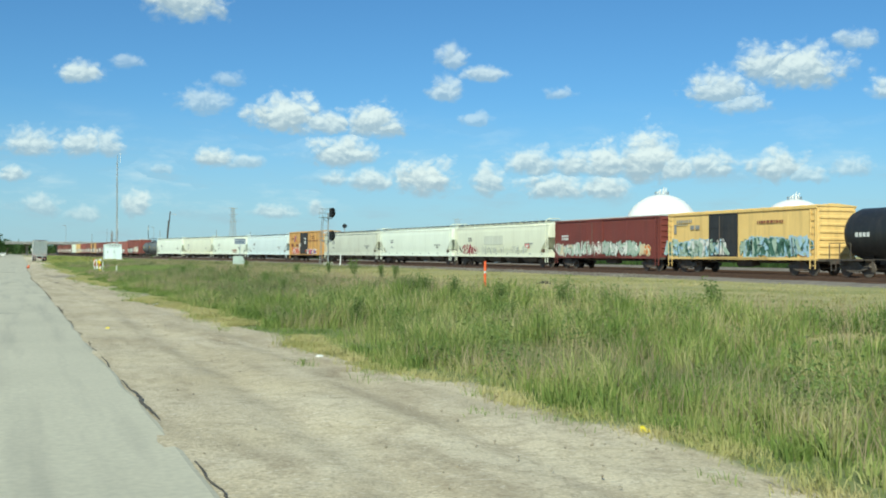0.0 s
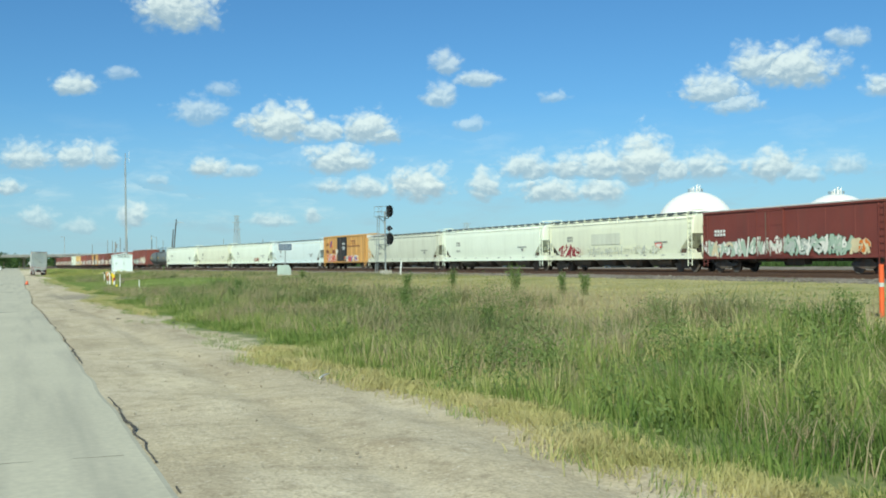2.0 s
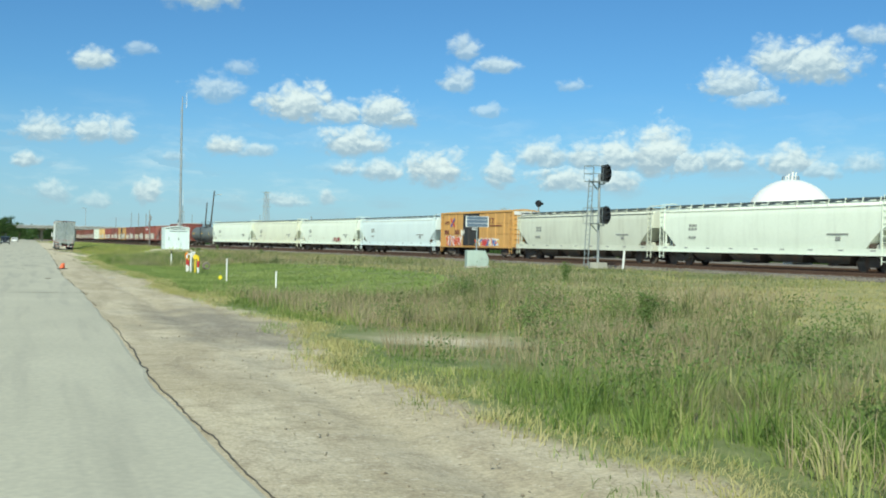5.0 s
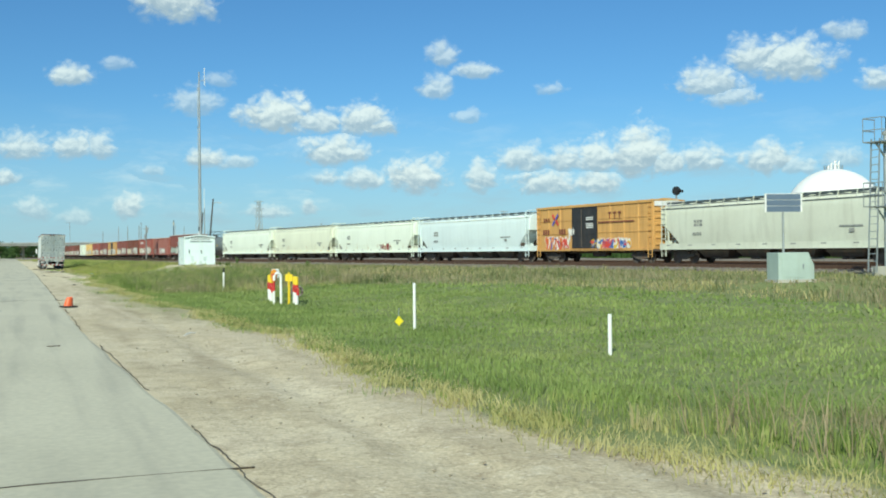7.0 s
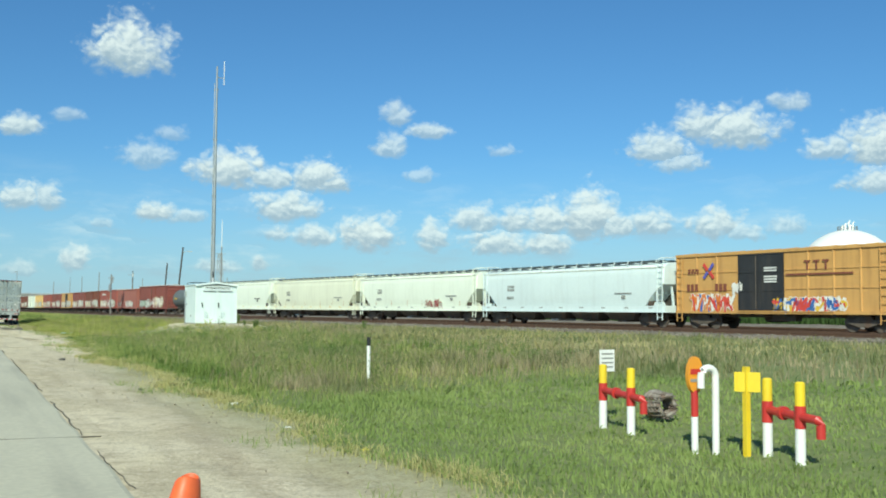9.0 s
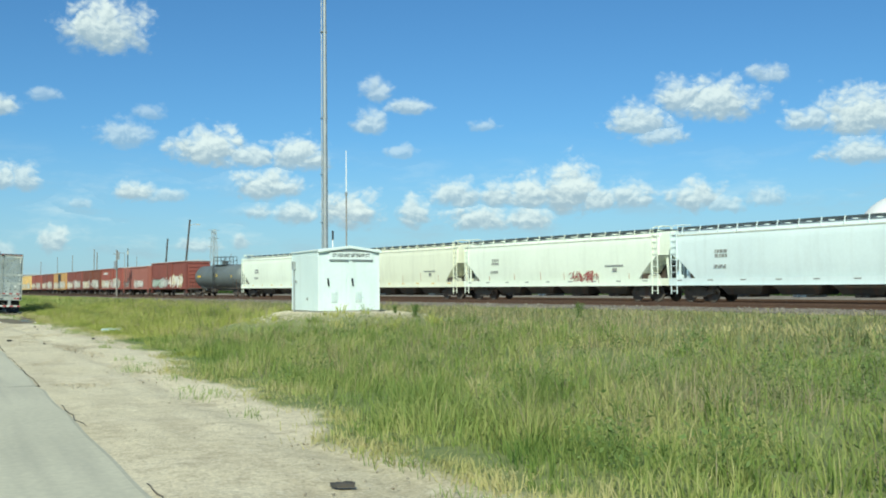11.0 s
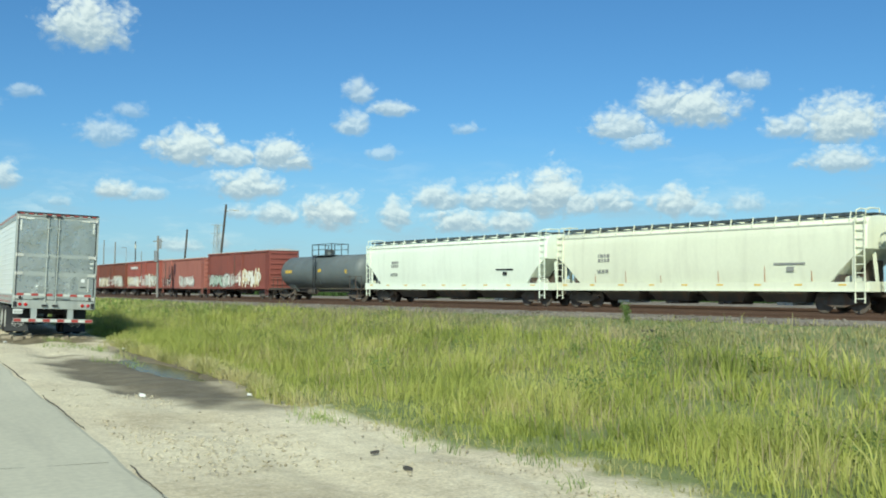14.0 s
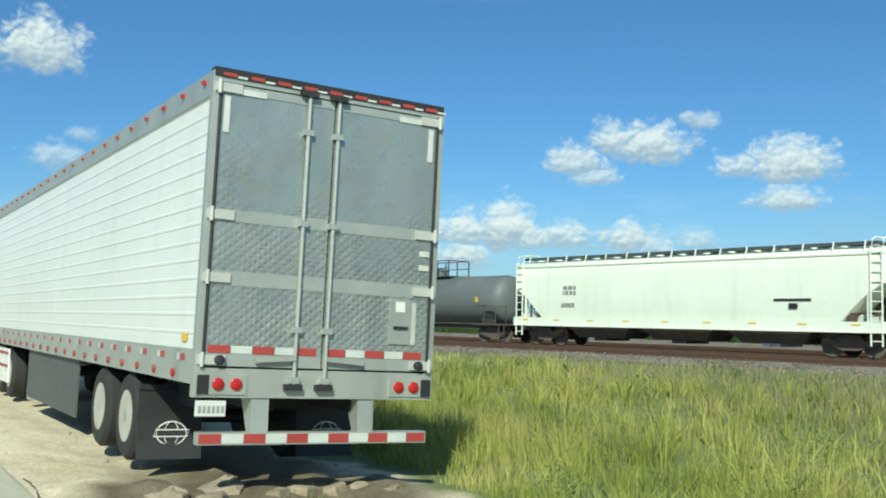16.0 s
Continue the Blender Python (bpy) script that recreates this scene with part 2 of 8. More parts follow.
M["mark_blue"] = surface("stencil_blue", (0.1, 0.1, 0.42), (0.12, 0.12, 0.36), 3, 20, 0.7, 0, 0)
M["mark_red"] = surface("stencil_red", (0.62, 0.07, 0.05), (0.55, 0.06, 0.05), 3, 20, 0.7, 0, 0)
M["spray_white"] = surface("spray_white", (0.78, 0.76, 0.7), (0.68, 0.66, 0.6), 2, 15, 0.6, 0, 0)
M["spray_cream"] = surface("spray_cream", (0.7, 0.6, 0.38), (0.6, 0.5, 0.32), 2, 15, 0.6, 0, 0)
M["spray_sky"] = surface("spray_light_blue", (0.4, 0.58, 0.7), (0.34, 0.5, 0.62), 2, 15, 0.6, 0, 0)
M["spray_green"] = surface("spray_dark_green", (0.05, 0.13, 0.09), (0.08, 0.17, 0.12), 2, 15, 0.6, 0, 0)
M["spray_mint"] = surface("spray_pale_green", (0.42, 0.52, 0.42), (0.36, 0.46, 0.36), 2, 15, 0.6, 0, 0)
M["spray_red"] = surface("spray_dull_red", (0.3, 0.035, 0.045), (0.25, 0.03, 0.04), 2, 15, 0.6, 0, 0)
M["spray_grey"] = surface("spray_pale_grey", (0.5, 0.52, 0.48), (0.45, 0.47, 0.43), 2, 15, 0.6, 0, 0)
M["spray_black"] = surface("spray_black", (0.02, 0.02, 0.025), (0.03, 0.03, 0.035), 2, 15, 0.6, 0, 0)
M["spray_orange"] = surface("spray_orange", (0.7, 0.2, 0.03), (0.62, 0.17, 0.03), 2, 15, 0.6, 0, 0)
M["spray_blue"] = surface("spray_blue", (0.05, 0.14, 0.45), (0.06, 0.16, 0.4), 2, 15, 0.6, 0, 0)
M["rail"] = surface("rusty_rail", (0.13, 0.075, 0.048), (0.1, 0.06, 0.042), 2, 20, 0.7, 0.3, 0.1)
M["rail_head"] = surface("worn_rail_head", (0.4, 0.38, 0.36), (0.3, 0.27, 0.25), 2, 20, 0.35, 0.9, 0.05)
M["tie"] = surface("creosoted_tie", (0.07, 0.052, 0.04), (0.1, 0.078, 0.06), 2, 20, 0.9, 0, 0.3)
M["hut"] = surface("pale_blue_white_hut_paint", (0.7, 0.8, 0.78), (0.65, 0.755, 0.745), 0.7, 9, 0.5, 0, 0.03, (0.4, 0.42, 0.38), 0.25)
M["hut_trim"] = surface("white_hut_trim", (0.72, 0.8, 0.78), (0.66, 0.74, 0.73), 1.5, 12, 0.5, 0, 0.03)
M["cabinet"] = surface("pale_grey_green_cabinet_paint", (0.4, 0.48, 0.43), (0.34, 0.41, 0.37), 1.2, 12, 0.6, 0, 0.03, (0.2, 0.2, 0.16), 0.3)
M["galv"] = surface("galvanised_steel", (0.42, 0.44, 0.44), (0.34, 0.36, 0.36), 2, 15, 0.45, 0.6, 0.05)
M["pole_wood"] = surface("dark_pole_wood", (0.05, 0.042, 0.036), (0.07, 0.058, 0.048), 1, 14, 0.9, 0, 0.3)
M["grey_pole"] = surface("weathered_grey_pole", (0.24, 0.23, 0.21), (0.19, 0.18, 0.165), 1, 14, 0.8, 0, 0.2)
M["signal_black"] = surface("matt_black_signal", (0.012, 0.013, 0.015), (0.018, 0.019, 0.021), 2, 15, 0.6, 0, 0.05)
M["lens_dark"] = surface("dark_signal_lens", (0.03, 0.01, 0.01), (0.02, 0.01, 0.01), 2, 15, 0.1, 0, 0)
M["concrete"] = surface("pale_concrete", (0.46, 0.44, 0.38), (0.38, 0.36, 0.31), 0.5, 12, 0.9, 0, 0.15, (0.2, 0.19, 0.16), 0.3)
M["tank_white"] = surface("white_sphere_paint", (0.8, 0.8, 0.78), (0.76, 0.76, 0.74), 0.1, 3, 0.5, 0, 0.02)
M["trailer_white"] = surface("white_trailer_skin", (0.76, 0.78, 0.74), (0.72, 0.74, 0.7), 0.4, 8, 0.35, 0, 0.02, (0.5, 0.5, 0.45), 0.2)
# distance haze is put into this steel's pale blue-grey colour
M["far_steel"] = surface("hazed_pylon_steel", (0.46, 0.52, 0.56), (0.4, 0.46, 0.5), 2, 15, 0.6, 0.2, 0)
M["crust"] = surface("broken_earth_crust", (0.37, 0.315, 0.225), (0.26, 0.21, 0.145), 2.5, 14, 0.95, 0, 0.5, (0.22, 0.18, 0.12), 0.5, (1, 1, 1), 0.4)
M["alu"] = surface("dull_aluminium", (0.5, 0.52, 0.47), (0.43, 0.45, 0.41), 1.5, 15, 0.42, 0.5, 0.05, (0.2, 0.19, 0.17), 0.3)
M["door_metal"] = surface("worn_door_metal", (0.42, 0.45, 0.415), (0.36, 0.385, 0.36), 1.5, 15, 0.4, 0.35, 0.03, (0.25, 0.25, 0.22), 0.3)
M["alu_white"] = surface("bright_hinge_metal", (0.56, 0.56, 0.51), (0.48, 0.48, 0.44), 3, 20, 0.4, 0.2, 0.03)
M["rubber"] = surface("tyre_rubber", (0.022, 0.022, 0.023), (0.035, 0.034, 0.032), 4, 30, 0.85, 0, 0.2)
M["flap"] = surface("black_mud_flap", (0.02, 0.022, 0.025), (0.03, 0.032, 0.034), 2, 20, 0.6, 0, 0.1)
M["skirt"] = surface("dark_grey_skirt", (0.1, 0.105, 0.1), (0.08, 0.085, 0.082), 1, 12, 0.6, 0, 0.05)
M["frame_dark"] = surface("dark_chassis", (0.02, 0.021, 0.024), (0.03, 0.03, 0.032), 2, 15, 0.7, 0.2, 0.1)
M["tape_red"] = surface("red_reflective_tape", (0.38, 0.055, 0.048), (0.3, 0.05, 0.042), 3, 20, 0.45, 0, 0)
M["tape_white"] = surface("white_reflective_tape", (0.58, 0.6, 0.56), (0.48, 0.5, 0.46), 3, 20, 0.35, 0, 0)
M["lamp_red"] = surface("red_lamp_lens", (0.42, 0.016, 0.014), (0.34, 0.015, 0.013), 3, 20, 0.12, 0, 0)
M["lamp_amber"] = surface("amber_lamp_lens", (0.36, 0.045, 0.025), (0.3, 0.04, 0.02), 3, 20, 0.15, 0, 0)
M["plate"] = surface("white_plate", (0.66, 0.68, 0.66), (0.6, 0.62, 0.6), 3, 20, 0.4, 0, 0)
M["chrome"] = surface("bright_wheel_metal", (0.6, 0.58, 0.5), (0.48, 0.46, 0.4), 3, 20, 0.45, 0.3, 0.02)
M["cab_white"] = surface("white_cab_paint", (0.78, 0.78, 0.77), (0.74, 0.74, 0.73), 0.6, 8, 0.3, 0, 0)
M["car_dark"] = surface("dark_car_paint", (0.025, 0.03, 0.04), (0.03, 0.035, 0.045), 1, 8, 0.25, 0, 0)
M["car_glass"] = surface("dark_car_glass", (0.02, 0.025, 0.03), (0.02, 0.025, 0.03), 1, 8, 0.06, 0, 0)
M["pipe_white"] = surface("white_pipe_paint", (0.8, 0.8, 0.78), (0.72, 0.72, 0.7), 3, 20, 0.45, 0, 0.03, (0.4, 0.36, 0.3), 0.25)
M["pipe_yellow"] = surface("yellow_pipe_paint", (0.78, 0.58, 0.03), (0.7, 0.5, 0.03), 3, 20, 0.45, 0, 0.03)
M["pipe_red"] = surface("red_pipe_paint", (0.5, 0.035, 0.03), (0.42, 0.03, 0.028), 3, 20, 0.45, 0, 0.03)
M["sign_orange"] = surface("orange_sign_paint", (0.75, 0.32, 0.03), (0.66, 0.27, 0.03), 3, 20, 0.45, 0, 0)
M["cone"] = surface("orange_cone_plastic", (0.75, 0.13, 0.03), (0.64, 0.1, 0.03), 3, 20, 0.5, 0, 0.05, (0.2, 0.1, 0.06), 0.4)
M["sign_navy"] = surface("slate_blue_panel", (0.1, 0.14, 0.2), (0.12, 0.16, 0.22), 2, 20, 0.5, 0, 0)
M["litter_yellow"] = surface("yellow_litter", (0.85, 0.72, 0.03), (0.75, 0.62, 0.03), 8, 30, 0.5, 0, 0.1)
M["litter_white"] = surface("white_litter", (0.8, 0.8, 0.78), (0.7, 0.7, 0.66), 8, 30, 0.5, 0, 0.1)
M["sheet"] = surface("pale_blue_plastic_sheet", (0.34, 0.44, 0.4), (0.46, 0.55, 0.5), 4, 18, 0.2, 0, 0.1)
M["litter_dark"] = surface("dark_litter", (0.04, 0.04, 0.04), (0.07, 0.06, 0.05), 8, 30, 0.8, 0, 0.1)
M["wire_roll"] = surface("rusty_wire_roll", (0.16, 0.1, 0.07), (0.3, 0.28, 0.25), 7, 30, 0.8, 0.2, 0.3)
M["bark"] = surface("tree_bark", (0.09, 0.07, 0.05), (0.13, 0.1, 0.075), 3, 20, 0.9, 0, 0.4)


def foliage(name, tones, patch=0.35, spread=0.22):
    """Leaves and blades: every island its own tone, drier and greener in patches."""
    m = bpy.data.materials.new(name)
    m.use_nodes = True
    t = m.node_tree
    p = t.nodes["Principled BSDF"]
    geo = t.nodes.new("ShaderNodeNewGeometry")
    ramp = t.nodes.new("ShaderNodeValToRGB")
    ramp.color_ramp.interpolation = "LINEAR"
    while len(ramp.color_ramp.elements) < len(tones):
        ramp.color_ramp.elements.new(0.5)
    for i, c in enumerate(tones):
        ramp.color_ramp.elements[i].position = i / (len(tones) - 1)
        ramp.color_ramp.elements[i].color = (*c, 1)
    co = t.nodes.new("ShaderNodeTexCoord")
    n = t.nodes.new("ShaderNodeTexNoise")
    n.inputs["Scale"].default_value, n.inputs["Detail"].default_value = patch, 5
    t.links.new(co.outputs["Object"], n.inputs["Vector"])
    a = t.nodes.new("ShaderNodeMath")
    a.operation = "MULTIPLY_ADD"
    t.links.new(geo.outputs["Random Per Island"], a.inputs[0])
    a.inputs[1].default_value = spread
    mr = t.nodes.new("ShaderNodeMapRange")
    t.links.new(n.outputs[0], mr.inputs[0])
    for i, x in enumerate((0.3, 0.7, -0.08, 0.75)):
        mr.inputs[1 + i].default_value = x
    clump = t.nodes.new("ShaderNodeTexNoise")
    clump.inputs["Scale"].default_value, clump.inputs["Detail"].default_value = 1.7, 3
    t.links.new(co.outputs["Object"], clump.inputs["Vector"])
    near = t.nodes.new("ShaderNodeMath")
    near.operation = "MULTIPLY_ADD"
    t.links.new(clump.outputs[0], near.inputs[0])
    near.inputs[1].default_value = 0.9
    near.inputs[2].default_value = -0.45
    both = t.nodes.new("ShaderNodeMath")
    both.operation = "ADD"
    t.links.new(mr.outputs[0], both.inputs[0])
    t.links.new(near.outputs[0], both.inputs[1])
    t.links.new(both.outputs[0], a.inputs[2])
    t.links.new(a.outputs[0], ramp.inputs[0])
    t.links.new(ramp.outputs[0], p.inputs["Base Color"])
    p.inputs["Roughness"].default_value = 0.75
    p.inputs["Specular IOR Level"].default_value = 0.25
    tr = t.nodes.new("ShaderNodeBsdfTranslucent")
    t.links.new(ramp.outputs[0], tr.inputs[0])
    ms = t.nodes.new("ShaderNodeMixShader")
    ms.inputs[0].default_value = 0.3
    t.links.new(p.outputs[0], ms.inputs[1])
    t.links.new(tr.outputs[0], ms.inputs[2])
    t.links.new(ms.outputs[0], t.nodes["Material Output"].inputs[0])
    return m


M["grass"] = foliage("tall_grass", [(0.09, 0.15, 0.035), (0.17, 0.24, 0.06), (0.28, 0.34, 0.095), (0.41, 0.41, 0.155), (0.52, 0.45, 0.24)], 0.22, 0.35)
M["lush"] = foliage("bright_tall_grass", [(0.16, 0.2, 0.045), (0.27, 0.31, 0.07), (0.38, 0.405, 0.1), (0.46, 0.455, 0.145), (0.53, 0.475, 0.2)], 0.4, 0.3)
M["tussock"] = foliage("tussock_grass", [(0.07, 0.13, 0.03), (0.13, 0.2, 0.045), (0.21, 0.28, 0.07), (0.34, 0.37, 0.13), (0.5, 0.44, 0.23)], 0.45, 0.4)
M["olive"] = foliage("olive_brown_grass", [(0.09, 0.125, 0.045), (0.16, 0.19, 0.075), (0.25, 0.25, 0.115), (0.33, 0.29, 0.18), (0.42, 0.37, 0.21)], 0.3, 0.35)
M["straw"] = foliage("straw_fringe", [(0.36, 0.36, 0.13), (0.47, 0.43, 0.19), (0.56, 0.49, 0.27)], 0.6)
M["field"] = foliage("dry_field_grass", [(0.22, 0.24, 0.085), (0.33, 0.32, 0.13), (0.45, 0.4, 0.19), (0.53, 0.46, 0.26)], 0.1)
M["lawn"] = foliage("short_grass", [(0.17, 0.24, 0.066), (0.255, 0.325, 0.1), (0.35, 0.395, 0.145)], 0.3)
M["weed"] = foliage("broadleaf_weed", [(0.11, 0.17, 0.05), (0.16, 0.225, 0.07), (0.225, 0.29, 0.095)], 0.8)
M["dry"] = foliage("dry_stalks", [(0.28, 0.22, 0.14), (0.4, 0.33, 0.2), (0.5, 0.43, 0.27)], 0.8)
M["tree_leaf"] = foliage("tree_leaf", [(0.035, 0.07, 0.02), (0.06, 0.11, 0.03), (0.09, 0.14, 0.04)], 0.5)

# ---------------------------------------------------------------- building helpers


class Geo:
    """Collects plain polygons of one mesh; each face keeps a material slot."""

    def __init__(self):
        self.v, self.f, self.m, self.slot = [], [], [], 0

    def add(self, vs, fs):
        k = len(self.v)
        self.v += [tuple(p) for p in vs]
        self.f += [tuple(i + k for i in q) for q in fs]
        self.m += [self.slot] * len(fs)
        return self

    def box(self, x0, x1, y0, y1, z0, z1, c=0.0):
        """A box; c chamfers its upright edges."""
        if c <= 0:
            vs = [(x, y, z) for z in (z0, z1) for y in (y0, y1) for x in (x0, x1)]
            return self.add(vs, [(0, 2, 3, 1), (4, 5, 7, 6), (0, 1, 5, 4), (2, 6, 7, 3), (0, 4, 6, 2), (1, 3, 7, 5)])
        ring = [(x0 + c, y0), (x1 - c, y0), (x1, y0 + c), (x1, y1 - c), (x1 - c, y1), (x0 + c, y1), (x0, y1 - c), (x0, y0 + c)]
        return self.loft([[(x, y, z) for x, y in ring] for z in (z0, z1)])

    def loft(self, rings, caps=True, closed=True):
        n, k = len(rings[0]), len(rings)
        vs = [p for r in rings for p in r]
        fs = []
        for i in range(k - 1):
            for j in range(n if closed else n - 1):
                a, b = i * n + j, i * n + (j + 1) % n
                fs.append((a, b, b + n, a + n))
        if caps:
            fs += [tuple(range(n))[::-1], tuple(range((k - 1) * n, k * n))]
        return self.add(vs, fs)

    def tube(self, path, r, n=8, caps=True):
        """A round bar along a path; r may be one radius or one for each point."""
        path = [Vector(p) for p in path]
        rs = r if isinstance(r, (list, tuple)) else [r] * len(path)
        rings = []
        for i, p in enumerate(path):
            d = (path[min(i + 1, len(path) - 1)] - path[max(i - 1, 0)]).normalized()
            a = d.cross(Vector((0, 0, 1)) if abs(d.z) < 0.9 else Vector((1, 0, 0))).normalized()
            b = d.cross(a)
            rings.append([tuple(p + (a * math.cos(2 * math.pi * j / n) + b * math.sin(2 * math.pi * j / n)) * rs[i]) for j in range(n)])
        return self.loft(rings, caps)

    def bar(self, p0, p1, w, h=None):
        """A square bar between two points."""
        p0, p1, h = Vector(p0), Vector(p1), h or w
        d = (p1 - p0).normalized()
        a = d.cross(Vector((0, 0, 1)) if abs(d.z) < 0.95 else Vector((0, 1, 0))).normalized()
        b = d.cross(a)
        return self.loft([[tuple(p + a * sx * w / 2 + b * sy * h / 2) for sx, sy in ((-1, -1), (1, -1), (1, 1), (-1, 1))] for p in (p0, p1)])

    def lathe(self, profile, c=(0, 0, 0), axis="z", n=24, caps=True):
        """A turned shape: (radius, height) pairs round an axis through c."""
        rings = []
        for r, h in profile:
            ring = []
            for j in range(n):
                a = 2 * math.pi * j / n
                u, v = r * math.cos(a), r * math.sin(a)
                ring.append({"z": (c[0] + u, c[1] + v, c[2] + h), "x": (c[0] + h, c[1] + u, c[2] + v), "y": (c[0] + u, c[1] + h, c[2] + v)}[axis])
            rings.append(ring)
        return self.loft(rings, caps)

    def mesh(self, name, mats, smooth=False):
        me = bpy.data.meshes.new(name)
        me.from_pydata(self.v, [], self.f)
        for m in mats if isinstance(mats, (list, tuple)) else [mats]:
            me.materials.append(M[m] if isinstance(m, str) else m)
        if self.slot:
            me.polygons.foreach_set("material_index", self.m)
        bm = bmesh.new()
        bm.from_mesh(me)
        bmesh.ops.recalc_face_normals(bm, faces=bm.faces)
        bm.to_mesh(me)
        bm.free()
        if smooth:
            me.polygons.foreach_set("use_smooth", [True] * len(me.polygons))
            me.set_sharp_from_angle(angle=radians(38))
        me.update()
        return me


def part(name, geo, material, parent, label="", smooth=False, bevel=0.0):
    ob = new(name, geo.mesh(name, material, smooth))
    ob.parent = parent
    if label:
        tagged(ob, label)
    if bevel:
        b = ob.modifiers.new("edge", "BEVEL")
        b.width, b.segments, b.limit_method, b.angle_limit = bevel, 2, "ANGLE", radians(40)
    return ob


def twin(ob, m, parent=None):
    """Another part on the same mesh."""
    o = new(ob.name.split(".")[0], ob.data)
    o.parent = parent or ob.parent
    o.matrix_local = m
    return o


def thing(name, label, category, m, group=""):
    e = new(name)
    e.empty_display_size = 0.2
    e.matrix_world = m
    return tagged(e, label, category, group)


def big_mesh(name, verts, faces_n, loops, material, kind="stuff"):
    """One mesh of many loose faces with equal corner counts, from arrays."""
    me = bpy.data.meshes.new(name)
    verts = np.asarray(verts, dtype=np.float32).reshape(-1, 3)
    loops = np.asarray(loops, dtype=np.int32).ravel()
    nf = len(loops) // faces_n
    me.vertices.add(len(verts))
    me.vertices.foreach_set("co", verts.ravel())
    me.loops.add(len(loops))
    me.loops.foreach_set("vertex_index", loops)
    me.polygons.add(nf)
    me.polygons.foreach_set("loop_start", np.arange(nf, dtype=np.int32) * faces_n)
    me.update(calc_edges=True)
    me.materials.append(material)
    return tagged(new(name, me), kind=kind)


# ---------------------------------------------------------------- lie of the land

RAIL = 0.62          # height of the rail heads
TRACK_Y = [-120, 0, 30, 50, 67, 85, 107.6, 130, 152, 168.3, 190.5, 211.5, 232.3, 251.5, 268.5, 285.3, 301.6, 318, 334, 350, 366, 430, 520, 900]
TRACK_X = [33, 42.5, 44.2, 45.2, 45.9, 46.2, 46.0, 44.9, 43.5, 42.2, 39.8, 37.2, 34.3, 31.5, 28.9, 27.0, 25.9, 25.1, 24.3, 23.5, 22.8, 19.8, 15.5, -3]
_ty = np.arange(-120, 900, 1.0)
_tx = np.interp(_ty, TRACK_Y, TRACK_X)
for _ in range(3):
    _tx = np.convolve(np.pad(_tx, 6, mode="edge"), np.ones(13) / 13, mode="valid")
EDGE_Y = [-40, 0, 13, 15, 18, 21, 31, 45, 52, 58, 66, 74, 79, 87, 100, 112, 118, 126, 135, 143, 153, 158, 163, 170, 175, 183, 190, 194, 197, 204, 211, 217, 225, 240, 300, 500]
EDGE_X = [7.4, 7.2, 7.3, 6.95, 7.0, 6.55, 6.7, 5.95, 6.05, 5.55, 5.6, 4.75, 4.8, 6.0, 4.9, 5.45, 5.2, 4.75, 4.7, 4.9, 4.6, 5.0, 5.0, 5.75, 6.1, 6.15, 6.1, 5.7, 5.6, 5.75, 5.8, 6.15, 6.5, 6.4, 6.0, 5.0]


def side_x(y):
    """Road-side face of the standing train."""
    return np.interp(y, _ty, _tx)


def centre_x(y, track=0):
    """Centre line of a track: 0 carries the train, 1 is the empty one nearer the road, 2 the one behind."""
    return side_x(y) + 1.55 + (0, -4.4, 7.0)[track]


def grass_edge(y):
    return np.interp(y, EDGE_Y, EDGE_X) - 0.3 + 0.35 * np.sin(y * 0.9) * np.sin(y * 0.37 + 1)


def slab_edge(y):
    """Right-hand edge of the concrete."""
    return np.interp(y, [-20, 14, 19, 31, 54, 66, 76, 83, 99, 112, 121, 145, 165, 176, 230], [2.3, 2.27, 2.2, 2.07, 1.92, 1.77, 1.55, 1.65, 1.7, 1.5, 1.55, 1.75, 1.85, 1.95, 2.0])


def land(x, y):
    """Height of the ground."""
    x, y = np.asarray(x, float), np.asarray(y, float)
    z = np.interp(x, [1.9, 3, 5, 7, 9, 12, 14, 18, 30, 40], [0, -0.03, -0.06, -0.14, -0.2, -0.08, 0.1, 0.25, 0.3, 0.32])
    z = z - 0.02 * np.exp(-((y - 126) / 14) ** 2 - ((x - 9) / 3) ** 2)
    d = np.hypot((x - 15.3) / 3.2, (y - 181.6) / 3.6)
    z = z + (0.62 - z) * np.clip(1.7 - d, 0, 1) * (x > 8)
    d = np.hypot(x - 23.4, y - 116)
    z = z + (0.5 - z) * np.clip(2.2 - d, 0, 1)
    far = np.clip((y - 262) / 60, 0, 1)
    return z * (1 - far) + far * np.interp(x, [2, 8, 16], [0, 0, 0.25])


def value_noise(x, y, cell, seed):
    """Smooth random heights in -1..1."""
    rs = np.random.RandomState(seed)
    tab = rs.rand(256, 256) * 2 - 1
    fx, fy = np.asarray(x) / cell, np.asarray(y) / cell
    ix, iy = np.floor(fx).astype(int), np.floor(fy).astype(int)
    u, v = fx - ix, fy - iy
    u, v = u * u * (3 - 2 * u), v * v * (3 - 2 * v)
    g = lambda a, b: tab[a & 255, b & 255]
    return (g(ix, iy) * (1 - u) + g(ix + 1, iy) * u) * (1 - v) + (g(ix, iy + 1) * (1 - u) + g(ix + 1, iy + 1) * u) * v


